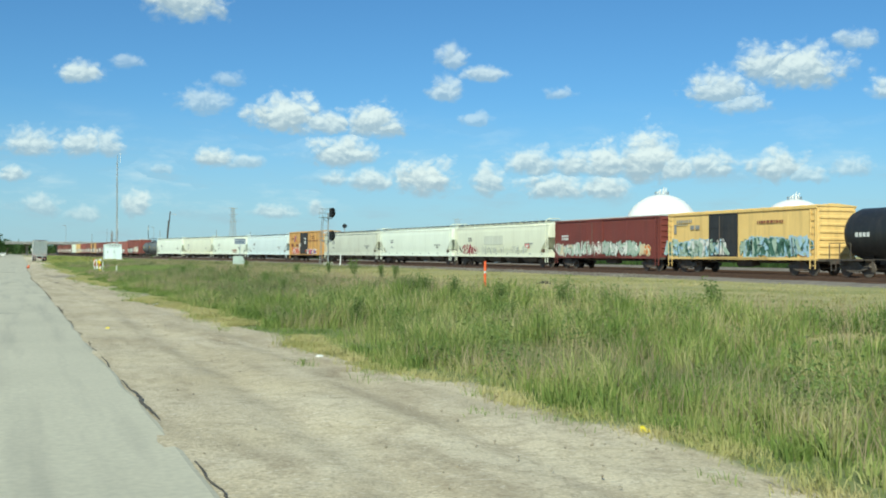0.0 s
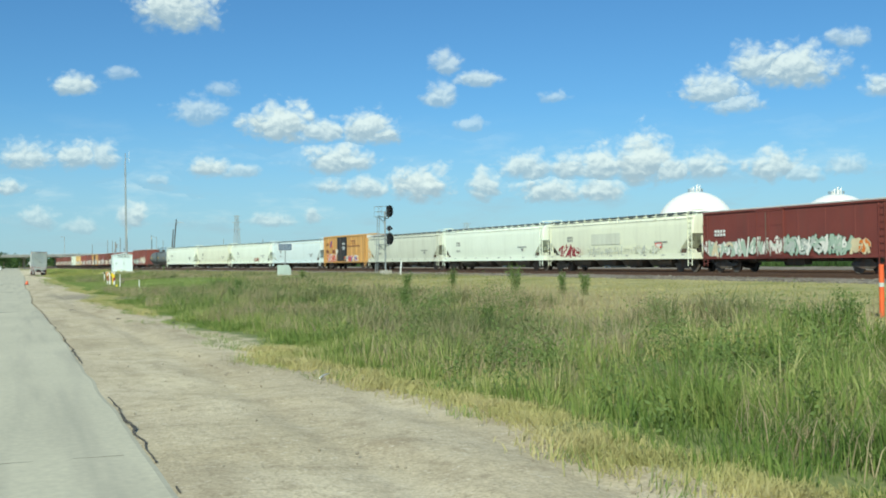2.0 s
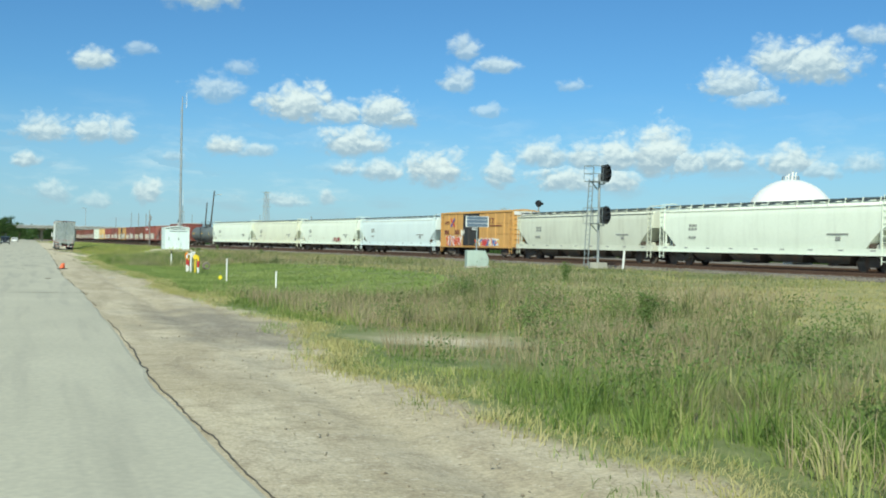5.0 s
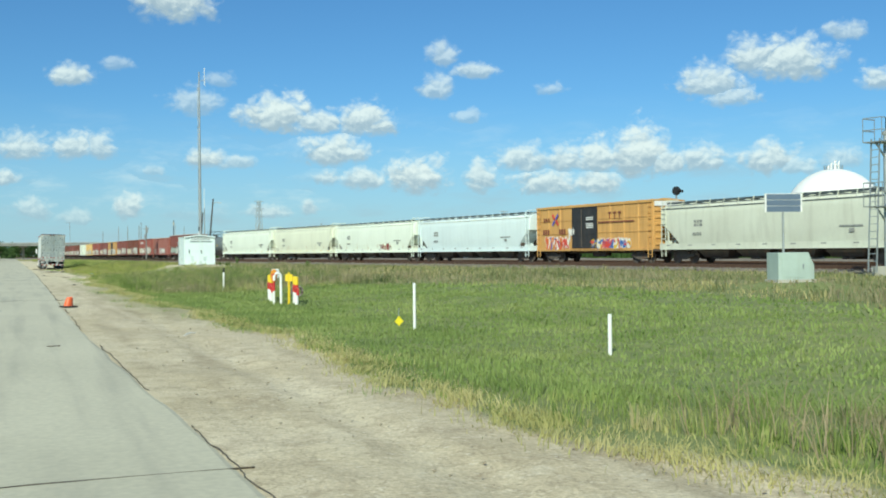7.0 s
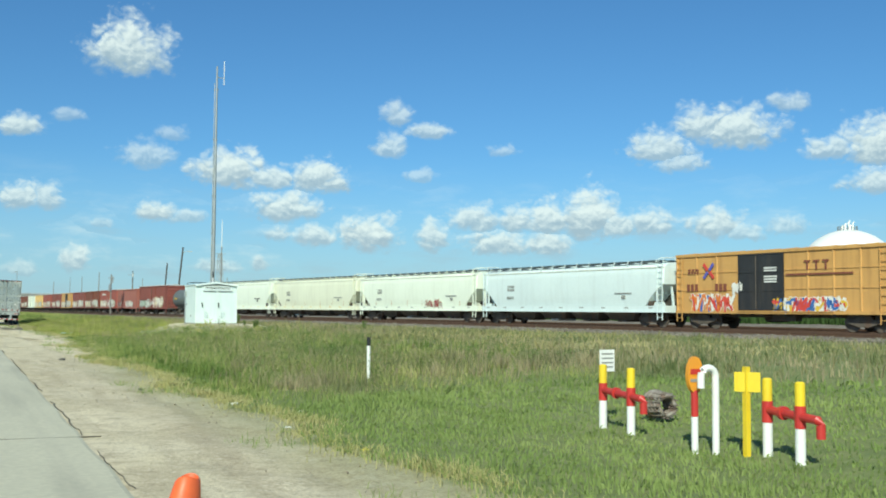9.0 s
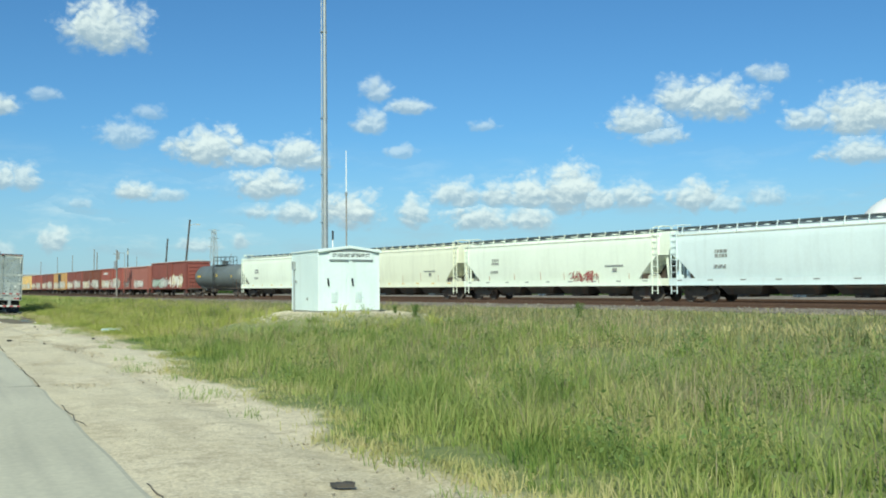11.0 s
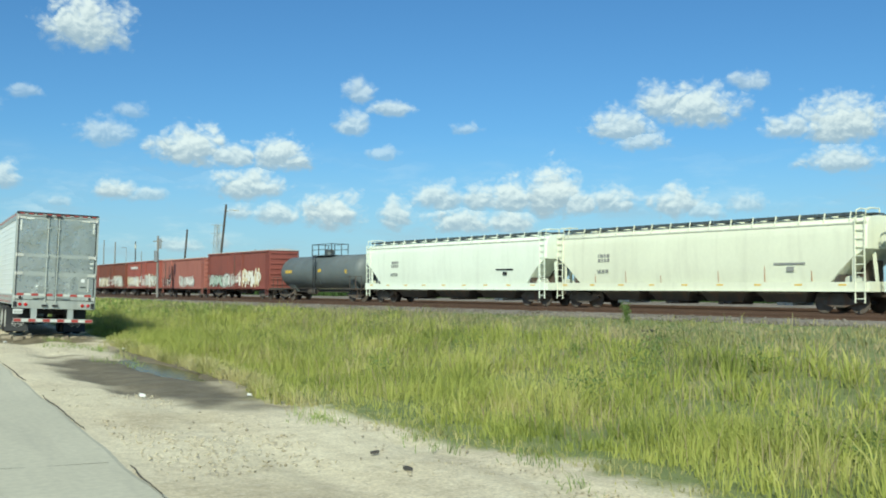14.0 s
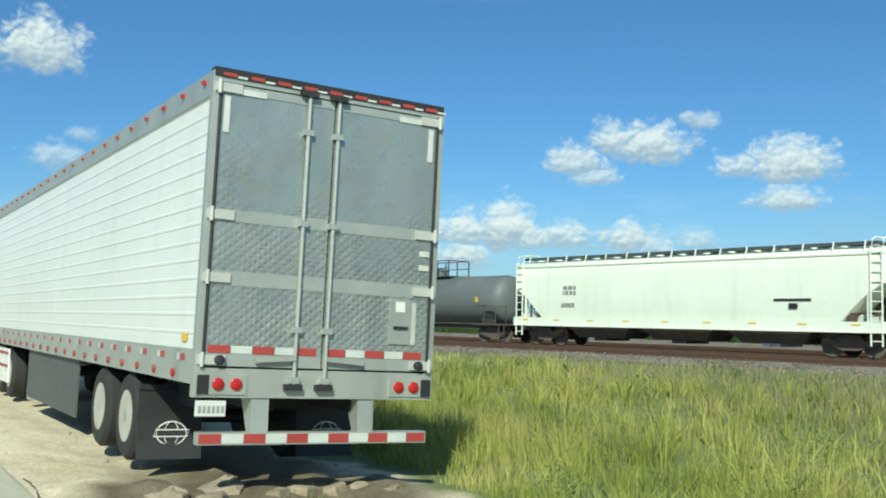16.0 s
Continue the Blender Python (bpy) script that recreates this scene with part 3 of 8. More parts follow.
def mud_and_shade_mask(x, y):
    """Wet mud beside the grass bank and in the trough behind the trailer, with painted shade under its rear."""
    n = 0.5 * value_noise(x, y, 0.8, 9) + 0.3 * value_noise(x, y, 0.3, 10)
    a = (1.1 - np.hypot((x - 4.3 - 0.09 * (200 - y)) / 1.2, (y - 202.0) / 6.6)) * 2.6
    b = (1.1 - np.hypot((x - 5.45) / 0.5, (y - 205.5) / 8.5)) * 2.4
    # trough mud, widened so its dark colour also paints shade below the trailer
    c = (1.1 - np.hypot((x - 4.1) / 2.2, (y - 217.4) / 2.7)) * 2.6
    return np.clip(np.maximum(np.maximum(a, b), c) + n, 0, 1)


def pool_mask(x, y):
    """Hollows that hold standing water."""
    n = 0.35 * value_noise(x, y, 0.7, 13)
    a = 1.0 - np.hypot((x - 5.1 + 0.03 * (y - 204)) / 0.6, (y - 204.6) / 4.0)
    b = 1.0 - np.hypot((x - 5.3) / 0.6, (y - 216.9) / 0.95)
    return np.clip(np.maximum(a, b) * 2.5 + n, 0, 1)


def ground_material():
    m = bpy.data.materials.new("ground_earth_and_grass")
    m.use_nodes = True
    t = m.node_tree
    p = t.nodes["Principled BSDF"]
    co = t.nodes.new("ShaderNodeTexCoord").outputs["Object"]

    def nz(s, d, r=0.55):
        n = t.nodes.new("ShaderNodeTexNoise")
        n.inputs["Scale"].default_value, n.inputs["Detail"].default_value, n.inputs["Roughness"].default_value = s, d, r
        t.links.new(co, n.inputs["Vector"])
        return n.outputs[0]

    def rng(v, lo, hi, c=0.0, d=1.0):
        n = t.nodes.new("ShaderNodeMapRange")
        t.links.new(v, n.inputs[0])
        for i, x in enumerate((lo, hi, c, d)):
            n.inputs[1 + i].default_value = x
        return n.outputs[0]

    def mix(fac, x, y, blend="MIX"):
        n = t.nodes.new("ShaderNodeMix")
        n.data_type, n.blend_type = "RGBA", blend
        for sock, v in ((n.inputs[0], fac), (n.inputs[6], x), (n.inputs[7], y)):
            if isinstance(v, (int, float)):
                sock.default_value = v
            elif isinstance(v, tuple):
                sock.default_value = (*v, 1)
            else:
                t.links.new(v, sock)
        return n.outputs[2]

    def attr(name):
        n = t.nodes.new("ShaderNodeAttribute")
        n.attribute_name = name
        return n.outputs["Fac"]

    big, mid, small = nz(0.35, 5), nz(2.2, 6, 0.65), nz(28, 3)
    dirt = mix(rng(big, 0.35, 0.65), (0.56, 0.48, 0.32), (0.66, 0.58, 0.42))
    mp = t.nodes.new("ShaderNodeMapping")
    mp.inputs["Scale"].default_value = (1.6, 0.22, 1.0)
    t.links.new(co, mp.inputs[0])
    tr = t.nodes.new("ShaderNodeTexNoise")
    tr.inputs["Scale"].default_value, tr.inputs["Detail"].default_value = 1.0, 5
    t.links.new(mp.outputs[0], tr.inputs["Vector"])
    dirt = mix(rng(tr.outputs[0], 0.5, 0.66, 0, 0.65), dirt, (0.38, 0.315, 0.21))
    dirt = mix(rng(mid, 0.5, 0.68, 0, 0.7), dirt, (0.36, 0.295, 0.2))
    dirt = mix(rng(mid, 0.42, 0.28, 0, 0.7), dirt, (0.68, 0.61, 0.46))
    crust = nz(6.5, 6, 0.7)
    dirt = mix(rng(crust, 0.57, 0.72, 0, 0.5), dirt, (0.4, 0.33, 0.22))
    dirt = mix(rng(crust, 0.42, 0.3, 0, 0.6), dirt, (0.74, 0.67, 0.52))
    clod = t.nodes.new("ShaderNodeAttribute")
    clod.attribute_name = "clod"
    dirt = mix(clod.outputs["Fac"], dirt, mix(rng(crust, 0.4, 0.6), (0.27, 0.21, 0.135), (0.4, 0.33, 0.22)))
    vein = t.nodes.new("ShaderNodeMath")
    vein.operation = "ABSOLUTE"
    vsub = t.nodes.new("ShaderNodeMath")
    vsub.operation = "SUBTRACT"
    t.links.new(nz(2.6, 7, 0.62), vsub.inputs[0])
    vsub.inputs[1].default_value = 0.5
    t.links.new(vsub.outputs[0], vein.inputs[0])
    dirt = mix(rng(vein.outputs[0], 0.0, 0.022, 0.6, 0.0), dirt, (0.3, 0.245, 0.165))
    dirt = mix(rng(nz(11, 5, 0.7), 0.58, 0.66, 0, 0.55), dirt, (0.72, 0.66, 0.52))
    pale = t.nodes.new("ShaderNodeAttribute")
    pale.attribute_name = "pale"
    shell = mix(rng(crust, 0.35, 0.65), (0.8, 0.73, 0.53), (0.62, 0.545, 0.375))
    pf = t.nodes.new("ShaderNodeMath")
    pf.operation = "MULTIPLY"
    t.links.new(pale.outputs["Fac"], pf.inputs[0])
    pf.inputs[1].default_value = 0.65
    dirt = mix(pf.outputs[0], dirt, shell)
    soil = mix(rng(mid, 0.35, 0.65), (0.15, 0.19, 0.065), (0.23, 0.25, 0.1))
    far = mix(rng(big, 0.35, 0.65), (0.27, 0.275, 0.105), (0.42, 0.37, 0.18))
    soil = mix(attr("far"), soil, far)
    col = mix(attr("bare"), soil, dirt)
    grav = mix(rng(nz(9, 4, 0.7), 0.35, 0.65), (0.15, 0.132, 0.105), (0.34, 0.305, 0.25))
    col = mix(attr("gravel"), col, grav)
    col = mix(attr("wet_and_shade"), col, mix(rng(mid, 0.35, 0.65), (0.135, 0.112, 0.07), (0.21, 0.178, 0.118)))
    col = mix(0.5, col, mix(1.0, col, rng(small, 0.2, 0.8, 0.4, 1.55), "MULTIPLY"))
    t.links.new(col, p.inputs["Base Color"])
    n = t.nodes.new("ShaderNodeMapRange")
    t.links.new(attr("wet_and_shade"), n.inputs[0])
    n.inputs[3].default_value, n.inputs[4].default_value = 0.95, 0.72
    t.links.new(n.outputs[0], p.inputs["Roughness"])
    p.inputs["Specular IOR Level"].default_value = 0.3
    b = t.nodes.new("ShaderNodeBump")
    b.inputs["Strength"].default_value, b.inputs["Distance"].default_value = 0.45, 0.03
    a = t.nodes.new("ShaderNodeMath")
    a.operation = "ADD"
    t.links.new(mid, a.inputs[0])
    t.links.new(small, a.inputs[1])
    t.links.new(a.outputs[0], b.inputs["Height"])
    t.links.new(b.outputs[0], p.inputs["Normal"])
    return m


def build_ground():
    xs = np.unique(np.concatenate([[-4000, -1500, -500, -150, -60, -25, -9.4], np.linspace(1.4, 8, 45), np.linspace(8, 20, 34), np.linspace(20, 60, 60), [80, 120, 200, 400, 900, 2000, 4000]]))
    ys = np.unique(np.concatenate([[-3000, -800, -200, -60, -20], np.arange(-10, 196, 0.32), np.arange(196, 222, 0.13), np.arange(222, 262, 0.32), np.arange(262, 520, 4.0), [600, 800, 1200, 2000, 3000, 4500]]))
    X, Y = np.meshgrid(xs, ys, indexing="ij")
    Z = land(X, Y)
    edge = grass_edge(Y)
    bare = np.clip((edge + 0.15 - X) / 0.22 + 0.5 + 1.3 * value_noise(X, Y, 0.8, 3) + 0.8 * value_noise(X, Y, 0.33, 2), 0, 1)
    patch = np.clip(1.4 - np.hypot((X - 7.9) / 1.6, (Y - 82.7) / 1.3) + 0.3 * value_noise(X, Y, 0.6, 4), 0, 1)
    bare = np.maximum(bare, patch) * (X > -9.5) * (Y < 420)
    verge = np.clip((Y - 112) / 12, 0, 1) * np.clip((153 - Y) / 10, 0, 1)
    bare = bare * (1 - 0.55 * verge * np.clip((X - 3.0) / 1.5, 0, 1))
    rough = value_noise(X, Y, 1.7, 5) * 0.03 + value_noise(X, Y, 0.6, 6) * 0.018
    ruts = -0.05 * np.exp(-((X - 3.6 - 0.3 * np.sin(Y * 0.05)) / 0.3) ** 2) - 0.04 * np.exp(-((X - 5.2 - 0.3 * np.sin(Y * 0.05)) / 0.3) ** 2)
    Z = Z + (rough + ruts * bare) * (X > 2.05) * (X < 60)
    near_track = np.abs(X - centre_x(Y, 1) - 2.2)
    gravel = np.clip((6.6 - near_track) / 1.2, 0, 1)
    pad = np.clip(1.5 - np.hypot((X - 15.6) / 3.1, (Y - 181.7) / 3.2) + 0.2 * value_noise(X, Y, 0.7, 8), 0, 1)
    bare = np.maximum(bare, pad)
    gravel = gravel * (1 - pad) + 0.1 * pad
    chips = np.clip(1.3 - np.hypot((X - 3.9) / 1.4, (Y - 86) / 6.0) + 0.5 * value_noise(X, Y, 0.7, 12), 0, 1) * 0.7
    gravel = np.maximum(gravel, chips * bare)
    wet_and_shade = mud_and_shade_mask(X, Y)
    # scraped darker earth near the grass
    clod = np.zeros_like(X)
    for cx, cy, rx, ry in ((5.6, 19.5, 0.5, 1.6), (4.9, 26, 0.35, 2.2), (4.4, 34, 0.3, 2.6), (4.8, 52, 0.35, 2.5), (3.9, 66, 0.4, 2.6), (3.4, 120, 0.3, 3), (4.3, 214.6, 1.0, 1.0)):
        clod = np.maximum(clod, np.clip(1.2 - np.hypot((X - cx) / rx, (Y - cy) / ry) + 0.7 * value_noise(X, Y, 0.45, 15), 0, 1))
    Z = Z + 0.05 * clod * value_noise(X, Y, 0.45, 16)
    clod = np.maximum(clod, np.interp(Y, [0, 80, 120, 150], [0.42, 0.42, 0.2, 0.0]) * np.clip(0.7 + 0.9 * value_noise(X, Y * 0.4, 1.1, 19), 0, 1))
    Z = Z - 0.03 * wet_and_shade
    tail = np.clip((X - 2.0) / 0.4, 0, 1) * np.clip((6.2 - X) / 0.5, 0, 1)
    Z = Z - 0.16 * tail * np.exp(-((Y - 216.7 + 0.2 * np.sin(X * 2.3)) / 1.0) ** 2)
    Z = Z + tail * np.exp(-((Y - 218.6 - 0.15 * np.sin(X * 3.1)) / 0.45) ** 2) * (0.12 + 0.08 * value_noise(X, Y, 0.35, 17))
    crusty = np.clip((X - 1.95) / 0.2, 0, 1) * np.clip((3.6 - X) / 0.5, 0, 1) * np.clip((Y - 217.5) / 1.0, 0, 1) * np.clip((236 - Y) / 4, 0, 1)
    Z = Z + crusty * 0.045 * value_noise(X, Y, 0.4, 18)
    pool = pool_mask(X, Y)
    Z = Z * (1 - pool) + (np.where(Y > 213, -0.3, -0.22)) * pool
    nx, ny = X.shape
    idx = np.arange(nx * ny).reshape(nx, ny)
    q = np.stack([idx[:-1, :-1], idx[1:, :-1], idx[1:, 1:], idx[:-1, 1:]], -1).reshape(-1)
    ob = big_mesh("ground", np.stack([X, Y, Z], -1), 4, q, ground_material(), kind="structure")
    tagged(ob, "pale dirt shoulder running into rough grassland")
    for name, arr in (("bare", bare), ("gravel", gravel), ("wet_and_shade", wet_and_shade), ("clod", clod * 0.8), ("pale", np.maximum(pad, np.clip((Y - 148) / 14, 0, 1) * np.clip(0.75 + 0.6 * value_noise(X, Y, 1.3, 20), 0, 1))), ("far", np.clip(np.clip((Y - 250) / 40, 0, 1) + (X > 62) * 1.0 + np.clip((X - 12.5) / 3, 0, 1) * np.clip((108 - Y) / 14, 0, 1), 0, 1))):
        ob.data.attributes.new(name, "FLOAT", "POINT").data.foreach_set("value", arr.astype(np.float32).ravel())
    ob.data.polygons.foreach_set("use_smooth", [True] * len(ob.data.polygons))
    return ob


def build_water():
    m = bpy.data.materials.new("muddy_water")
    m.use_nodes = True
    p = m.node_tree.nodes["Principled BSDF"]
    n = m.node_tree.nodes.new("ShaderNodeTexNoise")
    n.inputs["Scale"].default_value = 1.5
    r = m.node_tree.nodes.new("ShaderNodeMix")
    r.data_type = "RGBA"
    m.node_tree.links.new(n.outputs[0], r.inputs[0])
    r.inputs[6].default_value, r.inputs[7].default_value = (0.1, 0.092, 0.05, 1), (0.15, 0.135, 0.08, 1)
    m.node_tree.links.new(r.outputs[2], p.inputs["Base Color"])
    p.inputs["Roughness"].default_value = 0.2
    p.inputs["IOR"].default_value = 1.33
    p.inputs["Specular IOR Level"].default_value = 0.06
    for x0, x1, y0, y1, z, lab in ((3.7, 6.1, 198.5, 210.0, -0.165, "shallow brown rainwater puddle beside the grass bank"), (4.5, 6.0, 215.6, 218.1, -0.235, "small puddle reflecting the sky behind the trailer")):
        g = Geo().add([(x0, y0, z), (x1, y0, z), (x1, y1, z), (x0, y1, z)], [(0, 1, 2, 3)])
        tagged(new("water", g.mesh("water", m)), lab, kind="structure")


def build_road():
    road_m = surface("worn_concrete_road", (0.54, 0.51, 0.39), (0.47, 0.445, 0.34), 0.25, 14, 0.85, 0, 0.1, (0.27, 0.255, 0.21), 0.6, (0.9, 0.05, 1), 0.25)
    g = Geo()
    ys = np.concatenate([np.arange(-60, 300, 0.5), np.arange(300, 900, 10)])
    rings = []
    for y in ys:
        e = float(slab_edge(y)) + 0.012 * math.sin(y * 1.7) + 0.03 * float(value_noise(y, 3.0, 1.1, 21))
        rings.append([(-9.5, y, -0.2), (-9.5, y, 0.0), (-3.8, y, 0.05), (e - 0.05, y, 0.012), (e, y, 0.0), (e, y, -0.2)])
    g.loft(rings, closed=True)
    road = new("road", g.mesh("road", road_m))
    tagged(road, "worn pale concrete road", kind="structure")
    # ragged joint between slab and shoulder, and saw-cut joints across the slab
    tar = surface("tarry_joint", (0.06, 0.054, 0.045), (0.11, 0.095, 0.075), 3, 20, 0.9, 0, 0.3)
    g = Geo()
    rs = random.Random(4)
    ring = []
    for k in range(2300):
        yy = -20 + k * 0.12
        open_ = float(value_noise(yy, 7.0, 2.3, 27)) + 0.5 * float(value_noise(yy, 4.0, 0.7, 28))
        if open_ > -0.3:
            x = float(slab_edge(yy)) + 0.03 + 0.03 * float(value_noise(yy, 9.0, 0.5, 22)) + 0.03 * float(value_noise(yy, 9.0, 6.0, 25)) + rs.uniform(-0.012, 0.012)
            w = (0.003 + rs.uniform(0, 0.005) + 0.012 * max(0.0, open_)) * float(np.interp(yy, [35, 62, 95, 170, 190], [1.0, 0.6, 0.4, 0.4, 0.6]))
            ring.append([(x - w, yy, 0.015), (x + w, yy, 0.015), (x + w, yy, 0.004), (x - w, yy, 0.004)])
        if (open_ <= -0.3 or k == 2299) and ring:
            if len(ring) > 1:
                g.loft(ring)
            ring = []
    y = -20.0
    while y < -15:
        n = rs.randint(4, 12)
        ring = []
        for i in range(n):
            yy = y + i * 0.35
            x = float(slab_edge(yy)) + 0.22 + 0.1 * float(value_noise(yy, 5.0, 1.4, 24))
            ring.append([(x - 0.003, yy, 0.002), (x + 0.003, yy, 0.002), (x + 0.003, yy, -0.04), (x - 0.003, yy, -0.04)])
        g.loft(ring)
        y += n * 0.35 + rs.uniform(1.5, 7)
    j = new("trim", g.mesh("trim", tar))
    tagged(j, "ragged dark crack along the slab edge", kind="structure")
    g = Geo()
    for k in range(9):
        yy = 4 + k * 31.3
        g.loft([[(x, yy + 0.04 * math.sin(x * 2) - 0.005, 0.016 if x > 1 else 0.03 - 0.0 * x), (x, yy + 0.04 * math.sin(x * 2) + 0.005, 0.016 if x > 1 else 0.03), (x, yy, 0.0)] for x in (-0.6, 0.3, 1.2, 1.84)])
    for k in range(5):
        x, yy, l = rs.uniform(-2, 1.5), rs.uniform(-5, 250), rs.uniform(0.3, 1.0)
        g.loft([[(x + i * 0.1 * l, yy + 0.05 * math.sin(i * 2.1 + k) * l - 0.006, 0.034), (x + i * 0.1 * l, yy + 0.05 * math.sin(i * 2.1 + k) * l + 0.008, 0.034), (x + i * 0.1 * l, yy, 0.01)] for i in range(6)])
    j = new("trim", g.mesh("trim", tar))
    tagged(j, "dark joints and patched cracks across the concrete", kind="structure")


def build_tracks():
    bal = surface("grey_brown_ballast", (0.155, 0.135, 0.112), (0.235, 0.205, 0.17), 1.2, 14, 0.95, 0, 0.6, (0.12, 0.09, 0.07), 0.5, (1, 1, 1), 0.6)
    ys = np.concatenate([np.arange(-100, 300, 2.0), np.arange(300, 860, 8.0)])
    g = Geo()
    prof = [(-4.6, -0.3), (-3.4, 0.02), (-1.9, RAIL - 0.2), (1.9, RAIL - 0.2), (2.5, RAIL - 0.25), (2.5 + 4.4, RAIL - 0.2), (13.5, RAIL - 0.22), (15.5, RAIL + 0.15), (18, RAIL + 0.2), (20.5, -0.3)]
    g.loft([[(float(centre_x(y, 1)) + dx + 0.12 * random.uniform(-1, 1), float(y), z + 0.03 * random.uniform(-1, 1)) for dx, z in prof] for y in ys], closed=True)
    tagged(new("railway_ballast", g.mesh("railway_ballast", bal)), "grey-brown crushed stone bed under the tracks", kind="structure")
    for k in (0, 1, 2):
        for side in (-0.75, 0.75):
            g = Geo()
            rings = []
            for y in ys:
                x = float(centre_x(y, k)) + side
                rings.append([(x - 0.07, y, RAIL - 0.19), (x + 0.07, y, RAIL - 0.19), (x + 0.07, y, RAIL - 0.16), (x + 0.018, y, RAIL - 0.13), (x + 0.036, y, RAIL - 0.04), (x + 0.036, y, RAIL),
                              (x - 0.036, y, RAIL), (x - 0.036, y, RAIL - 0.04), (x - 0.018, y, RAIL - 0.13), (x - 0.07, y, RAIL - 0.16)])
            g.loft(rings)
            tagged(new("rail", g.mesh("rail", "rail")), "rust-brown steel rail", kind="structure")
    rs = np.random.RandomState(5)
    V, F = [], []
    for k in (0, 1):
        for y in np.arange(20, 330, 0.55):
            cx, w, l = float(centre_x(y, k)), 0.115, 1.3
            o = rs.uniform(-0.04, 0.04, 3)
            b = len(V)
            V += [(cx + sx * l + o[0], y + sy * w + o[1], RAIL - 0.19 - (0.12 if sz < 0 else 0)) for sz in (-1, 1) for sy in (-1, 1) for sx in (-1, 1)]
            F += [(b + i for i in q) for q in ((4, 5, 7, 6), (0, 1, 5, 4), (2, 6, 7, 3), (0, 4, 6, 2), (1, 3, 7, 5))]
    ob = big_mesh("sleepers", V, 4, [i for q in F for i in q], M["tie"])
    tagged(ob, "dark creosoted wooden sleepers under the rails")
    # loose stones on the ballast shoulder and chips on the dirt
    n1, n2 = 12000, 3200
    y1 = rs.uniform(60, 300, n1)
    x1 = centre_x(y1, 1) - rs.uniform(1.6, 5.2, n1)
    z1 = np.maximum(np.interp(x1 - centre_x(y1, 1), [-4.6, -3.4, -1.9], [-0.3, 0.02, RAIL - 0.2]), land(x1, y1)) + 0.02
    y2 = rs.uniform(5, 225, n2)
    x2 = 2.1 + (grass_edge(y2) - 1.9) * rs.rand(n2)
    ok = mud_and_shade_mask(x2, y2) < 0.2
    x2, y2 = x2[ok], y2[ok]
    # a strewn patch of dark grit
    x3, y3 = 3.8 + 0.6 * rs.randn(700), 172.4 + 1.1 * rs.randn(700)
    ok = (x3 > 2.3) & (x3 < 5.2)
    x3, y3 = x3[ok], y3[ok]
    a4, r4 = rs.rand(2600) * 2 * np.pi, 1.0 + 0.5 * np.abs(rs.randn(2600))
    x4, y4 = 15.4 + 2.0 * r4 * np.cos(a4), 181.7 + 2.1 * r4 * np.sin(a4)
    ok = ~((np.abs(x4 - 15.27) < 1.5) & (np.abs(y4 - 181.7) < 1.8))
    x4, y4 = x4[ok], y4[ok]
    # lumps of crushed shell in loose drifts on the paler end of the shoulder
    y5 = rs.uniform(160, 200, 15000)
    x5 = 2.2 + (grass_edge(y5) - 2.2) * rs.rand(15000)
    ok = (value_noise(x5, y5, 1.1, 44) + 0.6 * value_noise(x5, y5, 0.4, 45) > 0.15) & (mud_and_shade_mask(x5, y5) < 0.3)
    x5, y5 = x5[ok], y5[ok]
    z2, z3, z4, z5 = land(x2, y2), land(x3, y3), land(x4, y4), land(x5, y5)
    for name, x, y, z, s0, s1, lab, c0, c1 in (("ballast_stones", x1, y1, z1, 0.03, 0.1, "grey-brown crushed ballast stones beside the track", (0.15, 0.13, 0.105), (0.4, 0.365, 0.31)),
                                               ("gravel_chips", x2, y2, z2, 0.005, 0.022, "small stones scattered over the dirt shoulder", (0.3, 0.25, 0.18), (0.6, 0.54, 0.43)),
                                               ("pad_stones", x4, y4, z4, 0.015, 0.055, "pale crushed stone round the hut", (0.5, 0.45, 0.33), (0.86, 0.8, 0.63)),
                                               ("shell_lumps", x5, y5, z5, 0.005, 0.021, "pale lumps of crushed shell in drifts on the shoulder", (0.42, 0.36, 0.25), (0.8, 0.73, 0.56)),
                                               ("dark_grit", x3, y3, z3, 0.005, 0.02, "dark grit strewn on the pale shoulder", (0.16, 0.135, 0.1), (0.6, 0.53, 0.4))):
        n = len(x)
        s = rs.uniform(s0, s1, n) ** 1.0
        base = np.array([(1, 0, 0), (0, 1, 0), (-1, 0, 0), (0, -1, 0), (0, 0, 1), (0, 0, -1)], float)
        jit = base[None] * (0.6 + 0.8 * rs.rand(n, 6, 1)) + 0.25 * rs.randn(n, 6, 3)
        V = jit * s[:, None, None] * np.array([1, 1, 0.7]) + np.stack([x, y, z], -1)[:, None]
        tri = np.array([(0, 1, 4), (1, 2, 4), (2, 3, 4), (3, 0, 4), (1, 0, 5), (2, 1, 5), (3, 2, 5), (0, 3, 5)])
        loops = (tri[None] + (np.arange(n) * 6)[:, None, None]).reshape(-1)
        ob = big_mesh(name, V, 3, loops, foliage(name, [c0, tuple((p + q) / 2 for p, q in zip(c0, c1)), c1]))
        tagged(ob, lab)


build_ground()
build_water()
build_road()
build_tracks()

# ---------------------------------------------------------------- freight cars


